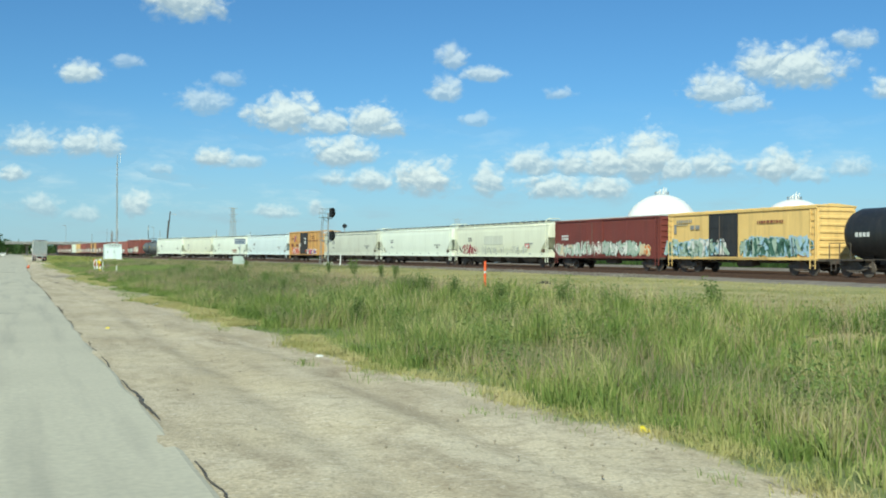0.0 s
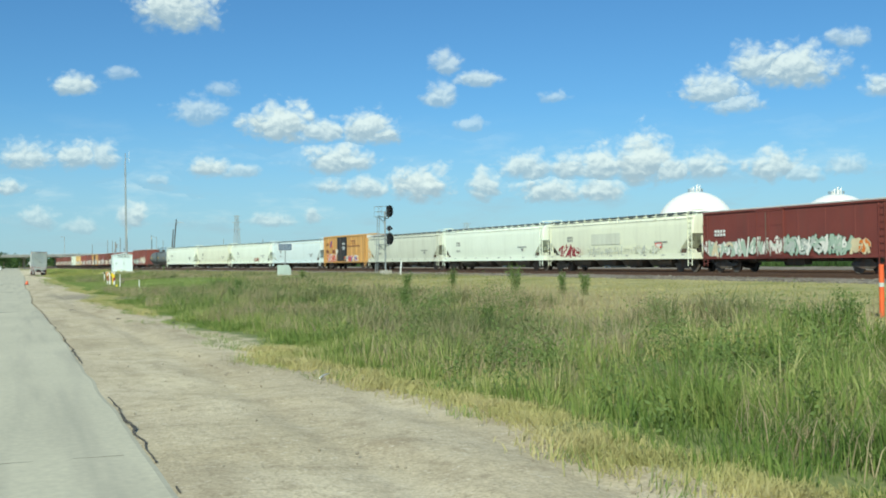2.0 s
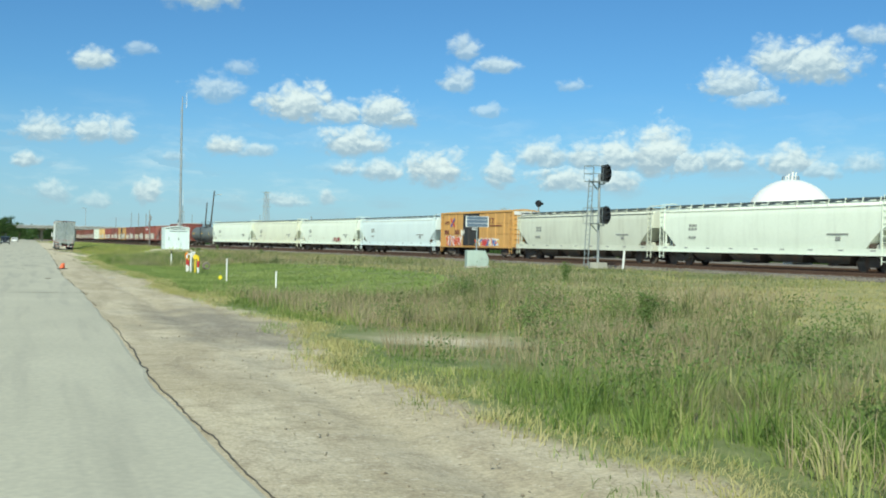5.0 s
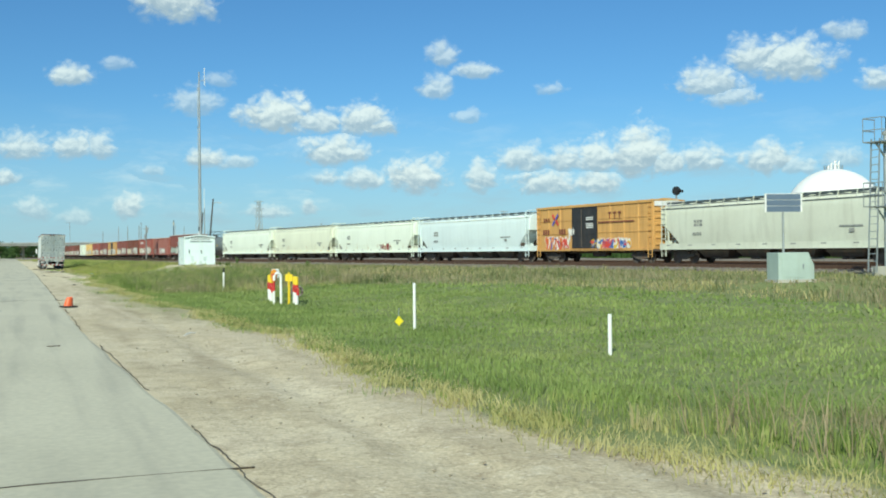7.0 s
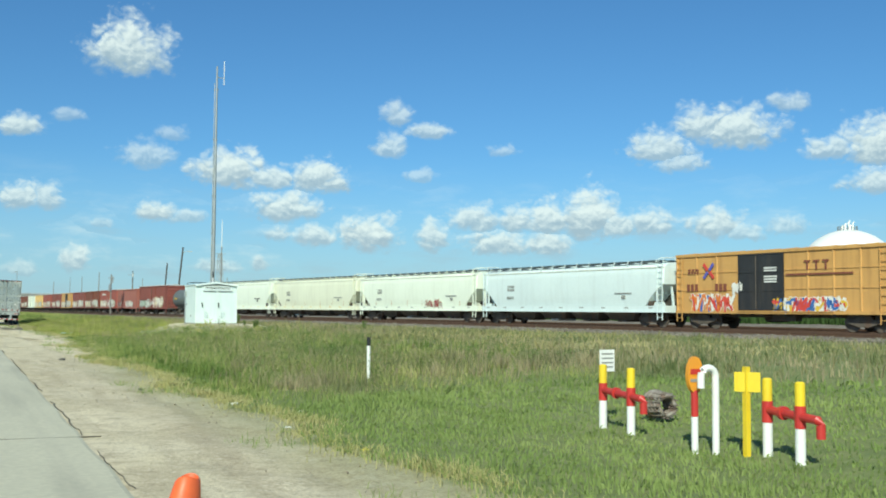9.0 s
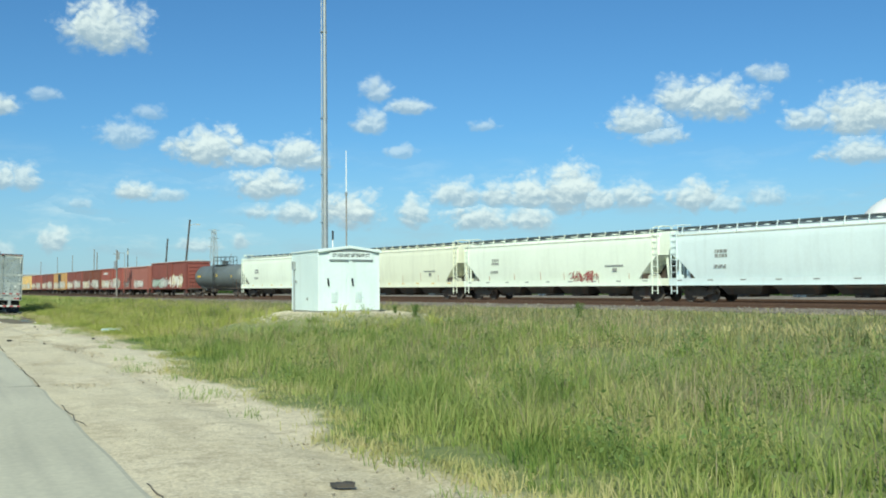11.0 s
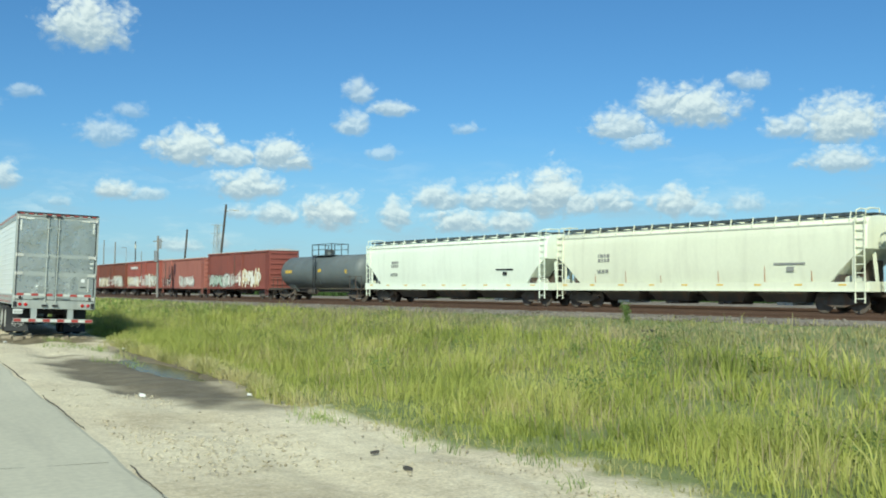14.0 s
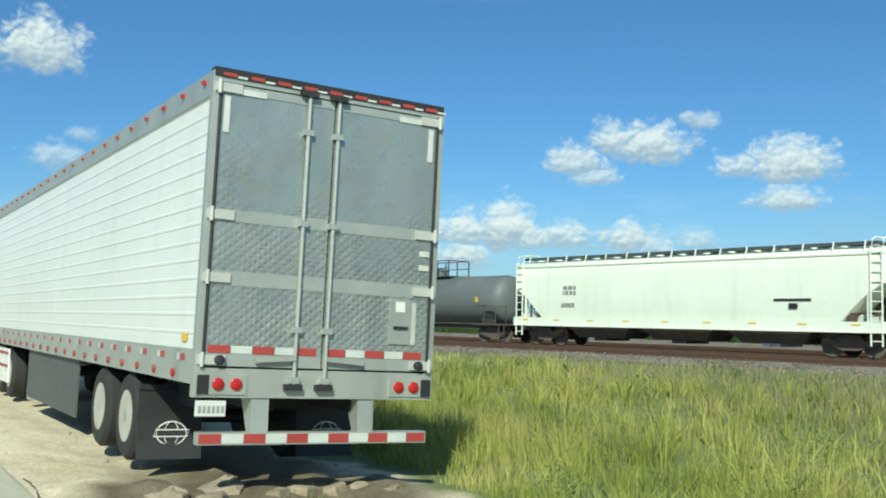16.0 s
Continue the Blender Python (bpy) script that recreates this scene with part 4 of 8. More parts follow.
def strokes(seed, y0, y1, z0, z1, letters, fill, outline, x, wild=0.25, thick=0.16):
    """Sprayed lettering that cannot be read: fat bent strokes with an outline, as thin paint on a car side."""
    rs = random.Random(seed)
    thick = thick * 0.75
    g = Geo()
    h, zm = z1 - z0, (z0 + z1) / 2
    layers = []
    u = y0
    while u < y1:
        w = rs.uniform(0.25, 0.6) * h
        pts, up = [], rs.random() < 0.5
        for i in range(rs.randint(3, 5)):
            pts.append((u + rs.uniform(-0.4, 1.2) * w, zm + (0.5 if up else -0.5) * h * rs.uniform(0.35, 1.0)))
            up = not up
        if rs.random() < 0.35:
            ca, cz, cr = u + w * 0.5, zm + rs.uniform(-0.2, 0.2) * h, rs.uniform(0.12, 0.26) * h
            pts = [(ca + cr * 1.2 * math.cos(0.7 * i + w), cz + cr * math.sin(0.7 * i + w)) for i in range(rs.randint(5, 9))]
        layers.append((pts, rs.choice(range(len(fill)))))
        u += rs.uniform(0.08, 0.2) * h
    letters = 0
    for grow, slot_of in ((0.55, lambda c: 0), (0.0, lambda c: 1 + c)):
        for pts, c in layers:
            g.slot = slot_of(c)
            w = thick * (1 + grow)
            xx = x - (0.004 if grow else 0.009)
            for (ya, za), (yb, zb) in zip(pts, pts[1:]):
                d = Vector((yb - ya, zb - za))
                if d.length < 1e-4:
                    continue
                n = Vector((-d.y, d.x)).normalized() * w / 2
                e = d.normalized() * w * 0.35
                q = [(ya - e.x + n.x, za - e.y + n.y), (ya - e.x - n.x, za - e.y - n.y), (yb + e.x - n.x, zb + e.y - n.y), (yb + e.x + n.x, zb + e.y + n.y)]
                q = [(p, max(z0 - 0.15, min(z1 + 0.15, r))) for p, r in q]
                jog = 0.0006 * (len(g.f) % 7)
                g.add([(xx - jog, p, r) for p, r in q], [(0, 1, 2, 3)])
    g.slot = 1
    return g, [outline] + fill


def bars(x, y0, y1, z0, z1, rows, seed, fillr=0.75):
    """Small stencilled writing too far to read, as bars."""
    rs = random.Random(seed)
    g = Geo()
    rh = (z1 - z0) / rows
    for r in range(rows):
        y = y0
        while y < y1 - 0.05:
            w = min(rs.uniform(0.12, 0.3), y1 - y)
            g.box(x - 0.006, x, y, y + w, z0 + r * rh, z0 + r * rh + rh * fillr)
            y += w + rs.uniform(0.05, 0.1)
    return g


def bogie(parent, y, gauge=0.75):
    """One four-wheel truck."""
    g = Geo()
    g.box(-1.0, 1.0, y - 0.2, y + 0.2, 0.5, 0.82)
    b = part("bogie", g, "bogie", parent)
    for s in (-1, 1):
        g = Geo()
        x = s * 1.0
        side = [(y - 1.25, 0.5), (y - 1.15, 0.66), (y - 0.6, 0.62), (y - 0.35, 0.85), (y + 0.35, 0.85), (y + 0.6, 0.62), (y + 1.15, 0.66), (y + 1.25, 0.5), (y + 0.6, 0.34), (y + 0.3, 0.24), (y - 0.3, 0.24), (y - 0.6, 0.34)]
        g.loft([[(x - 0.07, a, b_) for a, b_ in side], [(x + 0.07, a, b_) for a, b_ in side]])
        part("side_frame", g, "bogie", b)
    for yy in (y - 0.88, y + 0.88):
        for s in (-1, 1):
            g = Geo()
            g.lathe([(0.1, -0.09), (0.42, -0.07), (0.5, -0.07), (0.5, -0.02), (0.46, 0.0), (0.46, 0.06), (0.4, 0.07), (0.36, 0.04), (0.12, 0.05)], (s * gauge, yy, 0.46), "x", 18)
            part("wheel", g, "bogie", b, smooth=True)
        g = Geo()
        g.tube([(-gauge, yy, 0.46), (gauge, yy, 0.46)], 0.08, 8)
        part("axle", g, "bogie", b)
    return b


def coupler(parent, h, s):
    g = Geo()
    g.box(-0.12, 0.12, min(s * (h - 0.5), s * (h + 0.3)), max(s * (h - 0.5), s * (h + 0.3)), 0.72, 0.98)
    g.box(-0.22, 0.2, min(s * (h + 0.22), s * (h + 0.42)), max(s * (h + 0.22), s * (h + 0.42)), 0.68, 1.02, 0.05)
    part("coupler", g, "bogie", parent)


def ladder(parent, x, y0, y1, z0, z1, material, rungs=7, name="ladder", r=0.025):
    g = Geo()
    for y in (y0, y1):
        g.bar((x, y, z0), (x, y, z1), 2 * r)
    for i in range(rungs):
        z = z0 + (z1 - z0) * (i + 0.5) / rungs
        g.bar((x, y0, z), (x, y1, z), 1.6 * r)
    return part(name, g, material, parent)


def car_pose(y0, y1, track=0):
    """Pose of a car of which the ends lie at y0 and y1 along the track, and half its length."""
    a = Vector((float(centre_x(y0, track)), y0, 0))
    b = Vector((float(centre_x(y1, track)), y1, 0))
    d, c = b - a, (a + b) / 2
    return pose(c.x, c.y, RAIL, 0, 0, math.degrees(math.atan2(-d.x, d.y))), d.length / 2


def hopper_car(y0, y1, paint, label, top=4.36, bays=4, track=0, seed=1, straight_ladder=True):
    m, h = car_pose(y0, y1, track)
    car = thing("covered_hopper_car", label, "hopper car", m, "cars of the standing freight train")
    rs = random.Random(seed)
    top -= 0.16
    k = (top - 1.3) / 2.9
    z = lambda v: 1.3 + (v - 1.3) * k
    # body: bulging sides, rounded roof, end slopes
    lev = [(1.3, 1.46, 2.1), (1.7, 1.53, 1.7), (2.1, 1.56, 1.25), (2.4, 1.575, 0.9), (2.62, 1.58, 0.52), (2.78, 1.58, 0.27), (3.4, 1.58, 0.25), (3.78, 1.55, 0.25), (3.95, 1.47, 0.26), (4.07, 1.3, 0.27), (4.15, 1.0, 0.28), (4.2, 0.5, 0.3)]
    rings = []
    for zz, w, inset in lev:
        l = h - inset
        c = 0.06
        rings.append([(w, -l + c, z(zz)), (w, -l * 0.5, z(zz)), (w, 0, z(zz)), (w, l * 0.5, z(zz)), (w, l - c, z(zz)), (w - c, l, z(zz)), (-w + c, l, z(zz)), (-w, l - c, z(zz)), (-w, l * 0.5, z(zz)), (-w, 0, z(zz)),
                      (-w, -l * 0.5, z(zz)), (-w, -l + c, z(zz)), (-w + c, -l, z(zz)), (w - c, -l, z(zz))])
    body = part("body", Geo().loft(rings), paint, car, smooth=True)
    for s in (-1, 1):
        g = Geo()
        g.box(s * 1.6 - 0.03, s * 1.6 + 0.03, -h + 0.2, h - 0.2, 0.98, 1.38)
        g.box(s * 1.6 - 0.09, s * 1.6 + 0.05, -h + 0.2, h - 0.2, 0.95, 1.0)
        part("side_sill", g, paint, car)
        g = Geo()
        g.box(s * 1.535 - 0.04, s * 1.535 + 0.04, -h + 0.26, h - 0.26, z(3.83), z(3.89))
        part("roof_gutter", g, "grey_car" if paint != "grey_car" else "walkway", car)
    # running board on brackets
    g = Geo()
    g.box(-0.42, 0.42, -h + 0.55, h - 0.55, top + 0.1, top + 0.15)
    for s in (-1, 1):
        g.box(s * 1.15 - 0.16, s * 1.15 + 0.16, -h + 0.6, h - 0.6, top + 0.1, top + 0.14)
        g.box(s * 1.335 - 0.015, s * 1.335 + 0.015, -h + 0.6, h - 0.6, top + 0.0, top + 0.15)
    part("running_board", g, "walkway", car)
    n = int(2 * h / 1.35)
    g0 = Geo()
    g0.box(-1.3, 1.3, -0.02, 0.02, top + 0.0, top + 0.085)
    for s in (-1, 1):
        g0.bar((s * 1.375, 0, top + 0.17), (s * 1.5, 0, z(3.95)), 0.045)
    br = part("bracket", g0, paint, car)
    br.location = (0, -h + 1.1, 0)
    for i in range(1, n):
        twin(br, pose(0, -h + 1.1 + i * (2 * h - 2.2) / (n - 1), 0))
    # discharge bays
    span = 2 * h - 6.4
    for i in range(bays):
        y = -span / 2 + span * (i + 0.5) / bays
        g = Geo()
        w = span / bays * 0.5
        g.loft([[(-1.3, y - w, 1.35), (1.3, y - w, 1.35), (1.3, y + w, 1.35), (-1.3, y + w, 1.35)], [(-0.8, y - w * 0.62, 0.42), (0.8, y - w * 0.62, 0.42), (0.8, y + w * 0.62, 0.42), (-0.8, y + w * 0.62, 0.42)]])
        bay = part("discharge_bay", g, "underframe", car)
        g = Geo()
        g.box(-0.85, 0.85, y - 0.42, y + 0.42, 0.28, 0.42)
        g.tube([(-1.0, y, 0.33), (1.0, y, 0.33)], 0.05, 8)
        part("outlet_gate", g, "roof_zinc" if (seed + i) % 3 == 0 else "bogie", bay)
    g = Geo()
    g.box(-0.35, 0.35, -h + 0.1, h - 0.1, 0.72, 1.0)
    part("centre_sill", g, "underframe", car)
    for s in (-1, 1):
        # end frame: shear plate, corner posts, sloping braces, brake gear
        g = Geo()
        g.box(-1.55, 1.55, min(s * (h - 2.6), s * (h - 0.12)), max(s * (h - 2.6), s * (h - 0.12)), 1.0, 1.1)
        g.box(-1.6, 1.6, min(s * (h - 0.2), s * (h - 0.08)), max(s * (h - 0.2), s * (h - 0.08)), 0.95, 1.4)
        for x in (-1.5, 1.5):
            g.bar((x, s * (h - 0.92), 1.35), (x, s * (h - 0.92), z(2.55)), 0.1)
        for x in (-0.6, 0.6):
            g.bar((x, s * (h - 0.3), 1.05), (x, s * (h - 0.5), z(2.72)), 0.12)
        part("end_frame", g, paint, car)
        # added dark sheets stand in for the shade under the end slope
        g = Geo()
        g.box(-1.46, 1.46, min(s * (h - 1.85), s * (h - 1.7)), max(s * (h - 1.85), s * (h - 1.7)), 1.1, z(1.9))
        g.box(-0.06, 0.06, min(s * (h - 1.7), s * (h - 0.45)), max(s * (h - 1.7), s * (h - 0.45)), 1.1, z(2.3))
        part("end_shade_sheet", g, "underframe", car)
        g = Geo()
        g.lathe([(0.2, -0.35), (0.26, -0.28), (0.26, 0.28), (0.2, 0.35)], (-0.85, s * (h - 1.35), 1.42), "x", 12)
        g.box(-1.45, -1.15, min(s * (h - 0.9), s * (h - 0.55)), max(s * (h - 0.9), s * (h - 0.55)), 1.12, 1.6)
        part("brake_gear", g, "grey_car" if seed % 2 else paint, car)
        for x in (-1.56, 1.56):
            ya, yb = sorted((s * (h - 0.32), s * (h - 0.78)))
            ladder(car, x * 1.045, ya, yb, 0.45, z(4.1), paint, 10)
        g = Geo()
        yy = s * (h - 0.55)
        g.tube([(-1.52, yy - 0.23, z(3.95)), (-1.5, yy - 0.23, top + 0.2), (-1.2, yy - 0.23, top + 0.3), (-0.45, yy - 0.23, top + 0.3), (-0.4, yy - 0.23, top + 0.12)], 0.035, 6)
        g.tube([(-1.5, yy + 0.23, z(4.0)), (-1.5, yy + 0.23, top + 0.2), (-1.2, yy + 0.23, top + 0.3), (-0.45, yy + 0.23, top + 0.3)], 0.035, 6)
        part("handrail", g, paint, car)
        bogie(car, s * (h - 1.95))
        coupler(car, h, s)
    # stencils on the road side
    tagged(part("stencil", bars(-1.6 - 0.0, h - 4.6, h - 3.7, 2.55, 3.05, 2, seed), "mark_dark", car), kind="stuff")
    tagged(part("stencil", bars(-1.595, h - 4.5, h - 3.6, 1.95, 2.15, 2, seed + 1), "mark_dark", car), kind="stuff")
    g = Geo()
    g.box(-1.606, -1.6, -h + 3.3, -h + 5.0, 2.2, 2.29)
    g.box(-1.606, -1.6, -h + 3.9, -h + 4.3, 1.88, 2.1)
    tagged(part("stencil", g, "signal_black" if seed == 3 else "mark_dark", car), kind="stuff")
    g = Geo()
    for i in range(9):
        y = -h + 1.2 + i * (2 * h - 2.4) / 8
        g.box(-1.637, -1.63, y, y + 0.4, 1.22, 1.29)
    tagged(part("reflector_strip", g, "mark_yellow" if seed % 3 == 0 else "mark_dark", car), kind="stuff")
    if seed in (7, 9):
        g = Geo()
        for i in range(6):
            y = -h + 3 + i * (2 * h - 6) / 5 + rs.uniform(-0.5, 0.5)
            l = rs.uniform(0.3, 0.8)
            g.add([(-1.545, y, 1.4), (-1.545, y + 0.05, 1.4), (-1.576, y + 0.04, 1.4 + l), (-1.576, y + 0.01, 1.4 + l)], [(0, 1, 2, 3)])
        tagged(part("rust_streaks", g, "rust_run", car), kind="stuff")
    return car


def boxcar(y0, y1, paint, label, top=4.4, door="black_door", ribs="posts", seed=1, track=0, detail=True, end_top=None, roof="roof_zinc", door_span=(-0.1, 0.1)):
    m, h = car_pose(y0, y1, track)
    h -= 0.35
    car = thing("boxcar", label, "boxcar", m, "cars of the standing freight train")
    eave = top - 0.16
    g = Geo()
    g.box(-1.42, 1.42, -h, h, 1.02, eave)
    part("body", g, paint, car)
    g = Geo()
    g.loft([[(x, y, z) for x, z in ((-1.5, eave - 0.03), (-1.5, eave + 0.03), (0, top), (1.5, eave + 0.03), (1.5, eave - 0.03))] for y in (-h - 0.06, h + 0.06)])
    r = part("roof", g, roof, car)
    if detail:
        g0 = Geo()
        g0.loft([[(-1.49, y, eave + 0.034), (0, y, top + 0.03), (1.49, y, eave + 0.034), (0, y, top - 0.02)] for y in (-0.04, 0.04)])
        n = int(2 * h / 1.2)
        seam = part("roof_seam", g0, roof, r)
        seam.location.y = -h + 0.4
        for i in range(1, n):
            twin(seam, pose(0, -h + 0.4 + i * (2 * h - 0.8) / (n - 1), 0))
    d0, d1 = door_span[0] * 2 * h, door_span[1] * 2 * h
    # side plates, posts or pressed lines
    for s in (-1, 1):
        g = Geo()
        g.box(s * 1.45 - 0.06, s * 1.45 + 0.06, -h, h, 0.92, 1.1)
        g.box(s * 1.45 - 0.06, s * 1.45 + 0.06, -h, h, eave - 0.14, eave - 0.02)
        part("side_sill", g, paint, car)
        if not detail and s > 0:
            continue
        n = int(2 * h / {"posts": 1.05, "lines": 1.6, "flat": 2.4}[ribs])
        deep = 1.475 if ribs != "flat" else 1.432
        g0 = Geo()
        g0.loft([[(s * 1.42, -0.07, z), (s * deep, -0.045, z), (s * deep, 0.045, z), (s * 1.42, 0.07, z)] for z in (1.1, eave - 0.14)])
        post = part("side_post", g0, paint, car)
        post.location.y = -h + 0.06
        for i in range(1, n + 1):
            y = -h + 0.06 + i * (2 * h - 0.12) / n
            if not d0 - 0.1 < y < d1 + 0.1:
                twin(post, pose(0, y, 0))
        if ribs == "lines":
            for zz in (1.1 + (eave - 1.2) * 0.36, 1.1 + (eave - 1.2) * 0.68):
                for a, b in ((-h, d0), (d1, h)):
                    g = Geo()
                    g.box(min(s * 1.42, s * 1.46), max(s * 1.42, s * 1.46), a + 0.1, b - 0.1, zz, zz + 0.07)
                    part("side_rib", g, paint, car)
        # door with tracks
        g = Geo()
        g.box(min(s * 1.44, s * 1.51), max(s * 1.44, s * 1.51), d0, d1, 1.12, eave - 0.16)
        dr = part("door", g, door, car)
        g = Geo()
        for zz in (1.14, 1.14 + (eave - 1.3) * 0.33, 1.14 + (eave - 1.3) * 0.66, eave - 0.24):
            g.box(min(s * 1.51, s * 1.535), max(s * 1.51, s * 1.535), d0 + 0.05, d1 - 0.05, zz, zz + 0.06)
        for y in (d0 + 0.06, (d0 + d1) / 2, d1 - 0.12):
            g.box(min(s * 1.51, s * 1.53), max(s * 1.51, s * 1.53), y, y + 0.06, 1.14, eave - 0.18)
        part("door_rib", g, door, dr)
        g = Geo()
        g.tube([(s * 1.56, (d0 + d1) / 2 + 0.3, 1.2), (s * 1.56, (d0 + d1) / 2 + 0.3, eave - 0.3)], 0.025, 6)
        part("lock_bar", g, "bogie", dr)
        g = Geo()
        g.box(min(s * 1.46, s * 1.56), max(s * 1.46, s * 1.56), d0 - (d1 - d0), d1 + 0.1, 1.03, 1.09)
        part("door_track", g, paint, car)
    for s in (-1, 1):
        g = Geo()
        ye = s * h
        for i in range(7 if detail else 4):
            zz = 1.25 + i * (eave - 1.6) / (6 if detail else 3)
            g.loft([[(-1.3 * q, ye, zz), (-1.3 * q, ye + s * 0.07, zz + 0.04), (-1.3 * q, ye + s * 0.07, zz + 0.16), (-1.3 * q, ye, zz + 0.2)] for q in (1, -1)])
        part("end_corrugation", g, paint, car)
        if end_top:
            g = Geo()
            g.box(-1.36, 1.36, min(ye, ye + s * 0.09), max(ye, ye + s * 0.09), eave - 0.42, eave - 0.06)
            part("end_cap_panel", g, end_top, car)
        if detail:
            for x in (-1.47, 1.47):
                ya, yb = sorted((s * (h - 0.1), s * (h - 0.55)))
                ladder(car, x * 1.03, ya, yb, 0.4, eave - 0.2, paint, 9 if x < 0 else 6, r=0.022)
        g = Geo()
        g.box(-1.5, 1.5, min(s * (h - 0.3), s * h), max(s * (h - 0.3), s * h), 0.86, 1.02)
        part("end_sill", g, "underframe", car)
        bogie(car, s * (h - 1.9))
        coupler(car, h + 0.2, s)
    g = Geo()
    g.box(-0.4, 0.4, -h, h, 0.7, 1.03)
    for i in range(6):
        y = -h + 3.5 + i * (2 * h - 7) / 5
        g.box(-1.4, 1.4, y - 0.08, y + 0.08, 0.8, 1.03)
    g.box(-0.9, -0.3, -1.2, 0.4, 0.5, 0.9)
    g.lathe([(0.2, -0.8), (0.24, -0.7), (0.24, 0.7), (0.2, 0.8)], (0.4, 1.2, 0.65), "y", 10)
    part("underframe", g, "underframe", car)
    return car, h, eave


def paint_on(car, spec, x=-1.5):
    """Sprayed lettering as thin paint layers on the road side of a car."""
    for seed, y0, y1, z0, z1, letters, fill, outline, thick in spec:
        g, mats = strokes(seed, y0, y1, z0, z1, letters, fill, outline, x, thick=thick)
        tagged(part("graffiti", g, mats, car, "unreadable sprayed lettering"), kind="stuff")


def tank_car(y0, y1, paint, label, r=1.36, seed=1):
    m, h = car_pose(y0, y1)
    car = thing("tank_car", label, "tank car", m, "cars of the standing freight train")
    zc, e = 1.0 + r, h - 0.85
    prof = [(0.02, -e), (r * 0.45, -e + 0.06), (r * 0.75, -e + 0.2), (r * 0.93, -e + 0.42), (r, -e + 0.75), (r, -0.1), (r, 0.1), (r, e - 0.75), (r * 0.93, e - 0.42), (r * 0.75, e - 0.2), (r * 0.45, e - 0.06), (0.02, e)]
    part("tank", Geo().lathe(prof, (0, 0, zc), "y", 40), paint, car, smooth=True)
    for y in (-0.28, 0.28):
        part("band", Geo().lathe([(r + 0.005, y - 0.05), (r + 0.025, y - 0.05), (r + 0.025, y + 0.05), (r + 0.005, y + 0.05)], (0, 0, zc), "y", 40, caps=False), paint, car)
    zt = zc + r
    g = Geo()
    g.box(-0.8, 0.8, -1.7, 1.7, zt - 0.02, zt + 0.04)
    part("platform", g, "walkway", car)
    g = Geo()
    for y in (-1.65, -0.55, 0.55, 1.65):
        for x in (-0.78, 0.78):
            g.bar((x, y, zt), (x, y, zt + 0.95), 0.05)
    for x in (-0.78, 0.78):
        for zz in (0.5, 0.95):
            g.bar((x, -1.65, zt + zz), (x, 1.65, zt + zz), 0.045)
    for y in (-1.65, 1.65):
        g.bar((-0.78, y, zt + 0.95), (0.78, y, zt + 0.95), 0.045)
    part("guard_rail", g, "tank_black", car)
    g = Geo()
    g.lathe([(0.38, 0), (0.38, 0.42), (0.42, 0.42), (0.42, 0.5), (0.3, 0.56)], (0, 0, zt - 0.05), "z", 20)
    g.tube([(0, 0.7, zt), (0, 0.7, zt + 0.4)], 0.1, 10)
    part("dome", g, paint, car)
    for s in (-1, 1):
        ladder(car, -r - 0.12, -0.22, 0.22, 0.6, zt + 0.05, "tank_black", 12) if s < 0 else ladder(car, r + 0.12, -0.22, 0.22, 0.6, zt + 0.05, "tank_black", 12)
        g = Geo()
        ya = s * (e - 1.6)
        g.loft([[(x, ya - 0.5, z) for x, z in ((-1.35, zc - 0.35), (-0.5, 0.75), (0.5, 0.75), (1.35, zc - 0.35))], [(x, ya + 0.5, z) for x, z in ((-1.35, zc - 0.35), (-0.5, 0.75), (0.5, 0.75), (1.35, zc - 0.35))]])
        part("saddle", g, paint, car)
        g = Geo()
        g.box(-1.5, 1.5, min(s * (h - 2.9), s * (h - 0.1)), max(s * (h - 2.9), s * (h - 0.1)), 0.92, 1.02)
        for x in (-1.48, 1.48):
            for y in (h - 0.15, h - 1.0, h - 1.9):
                g.bar((x, s * y, 1.0), (x, s * y, 1.95), 0.04)
            g.bar((x, s * (h - 0.15), 1.95), (x, s * (h - 1.9), 1.95), 0.04)
            g.bar((x, s * (h - 0.3), 0.3), (x, s * (h - 0.3), 1.0), 0.04)
            g.bar((x, s * (h - 0.7), 0.3), (x, s * (h - 0.7), 1.0), 0.04)
            g.bar((x, s * (h - 0.3), 0.35), (x, s * (h - 0.7), 0.35), 0.04)
        part("end_platform", g, "underframe", car)
        bogie(car, s * (h - 1.75))
        coupler(car, h, s)
    for x in (-1.45, 1.45):
        g = Geo()
        g.tube([(x, -h + 2.2, 1.0), (x, h - 2.2, 1.0)], 0.035, 6)
        part("grab_rail", g, "underframe", car)
    g = Geo()
    g.box(-0.3, 0.3, -h + 0.1, h - 0.1, 0.7, 0.95)
    g.lathe([(0.2, -0.6), (0.24, -0.5), (0.24, 0.5), (0.2, 0.6)], (-0.7, 1.6, 0.7), "y", 10)
    part("centre_sill", g, "underframe", car)
    g = Geo()
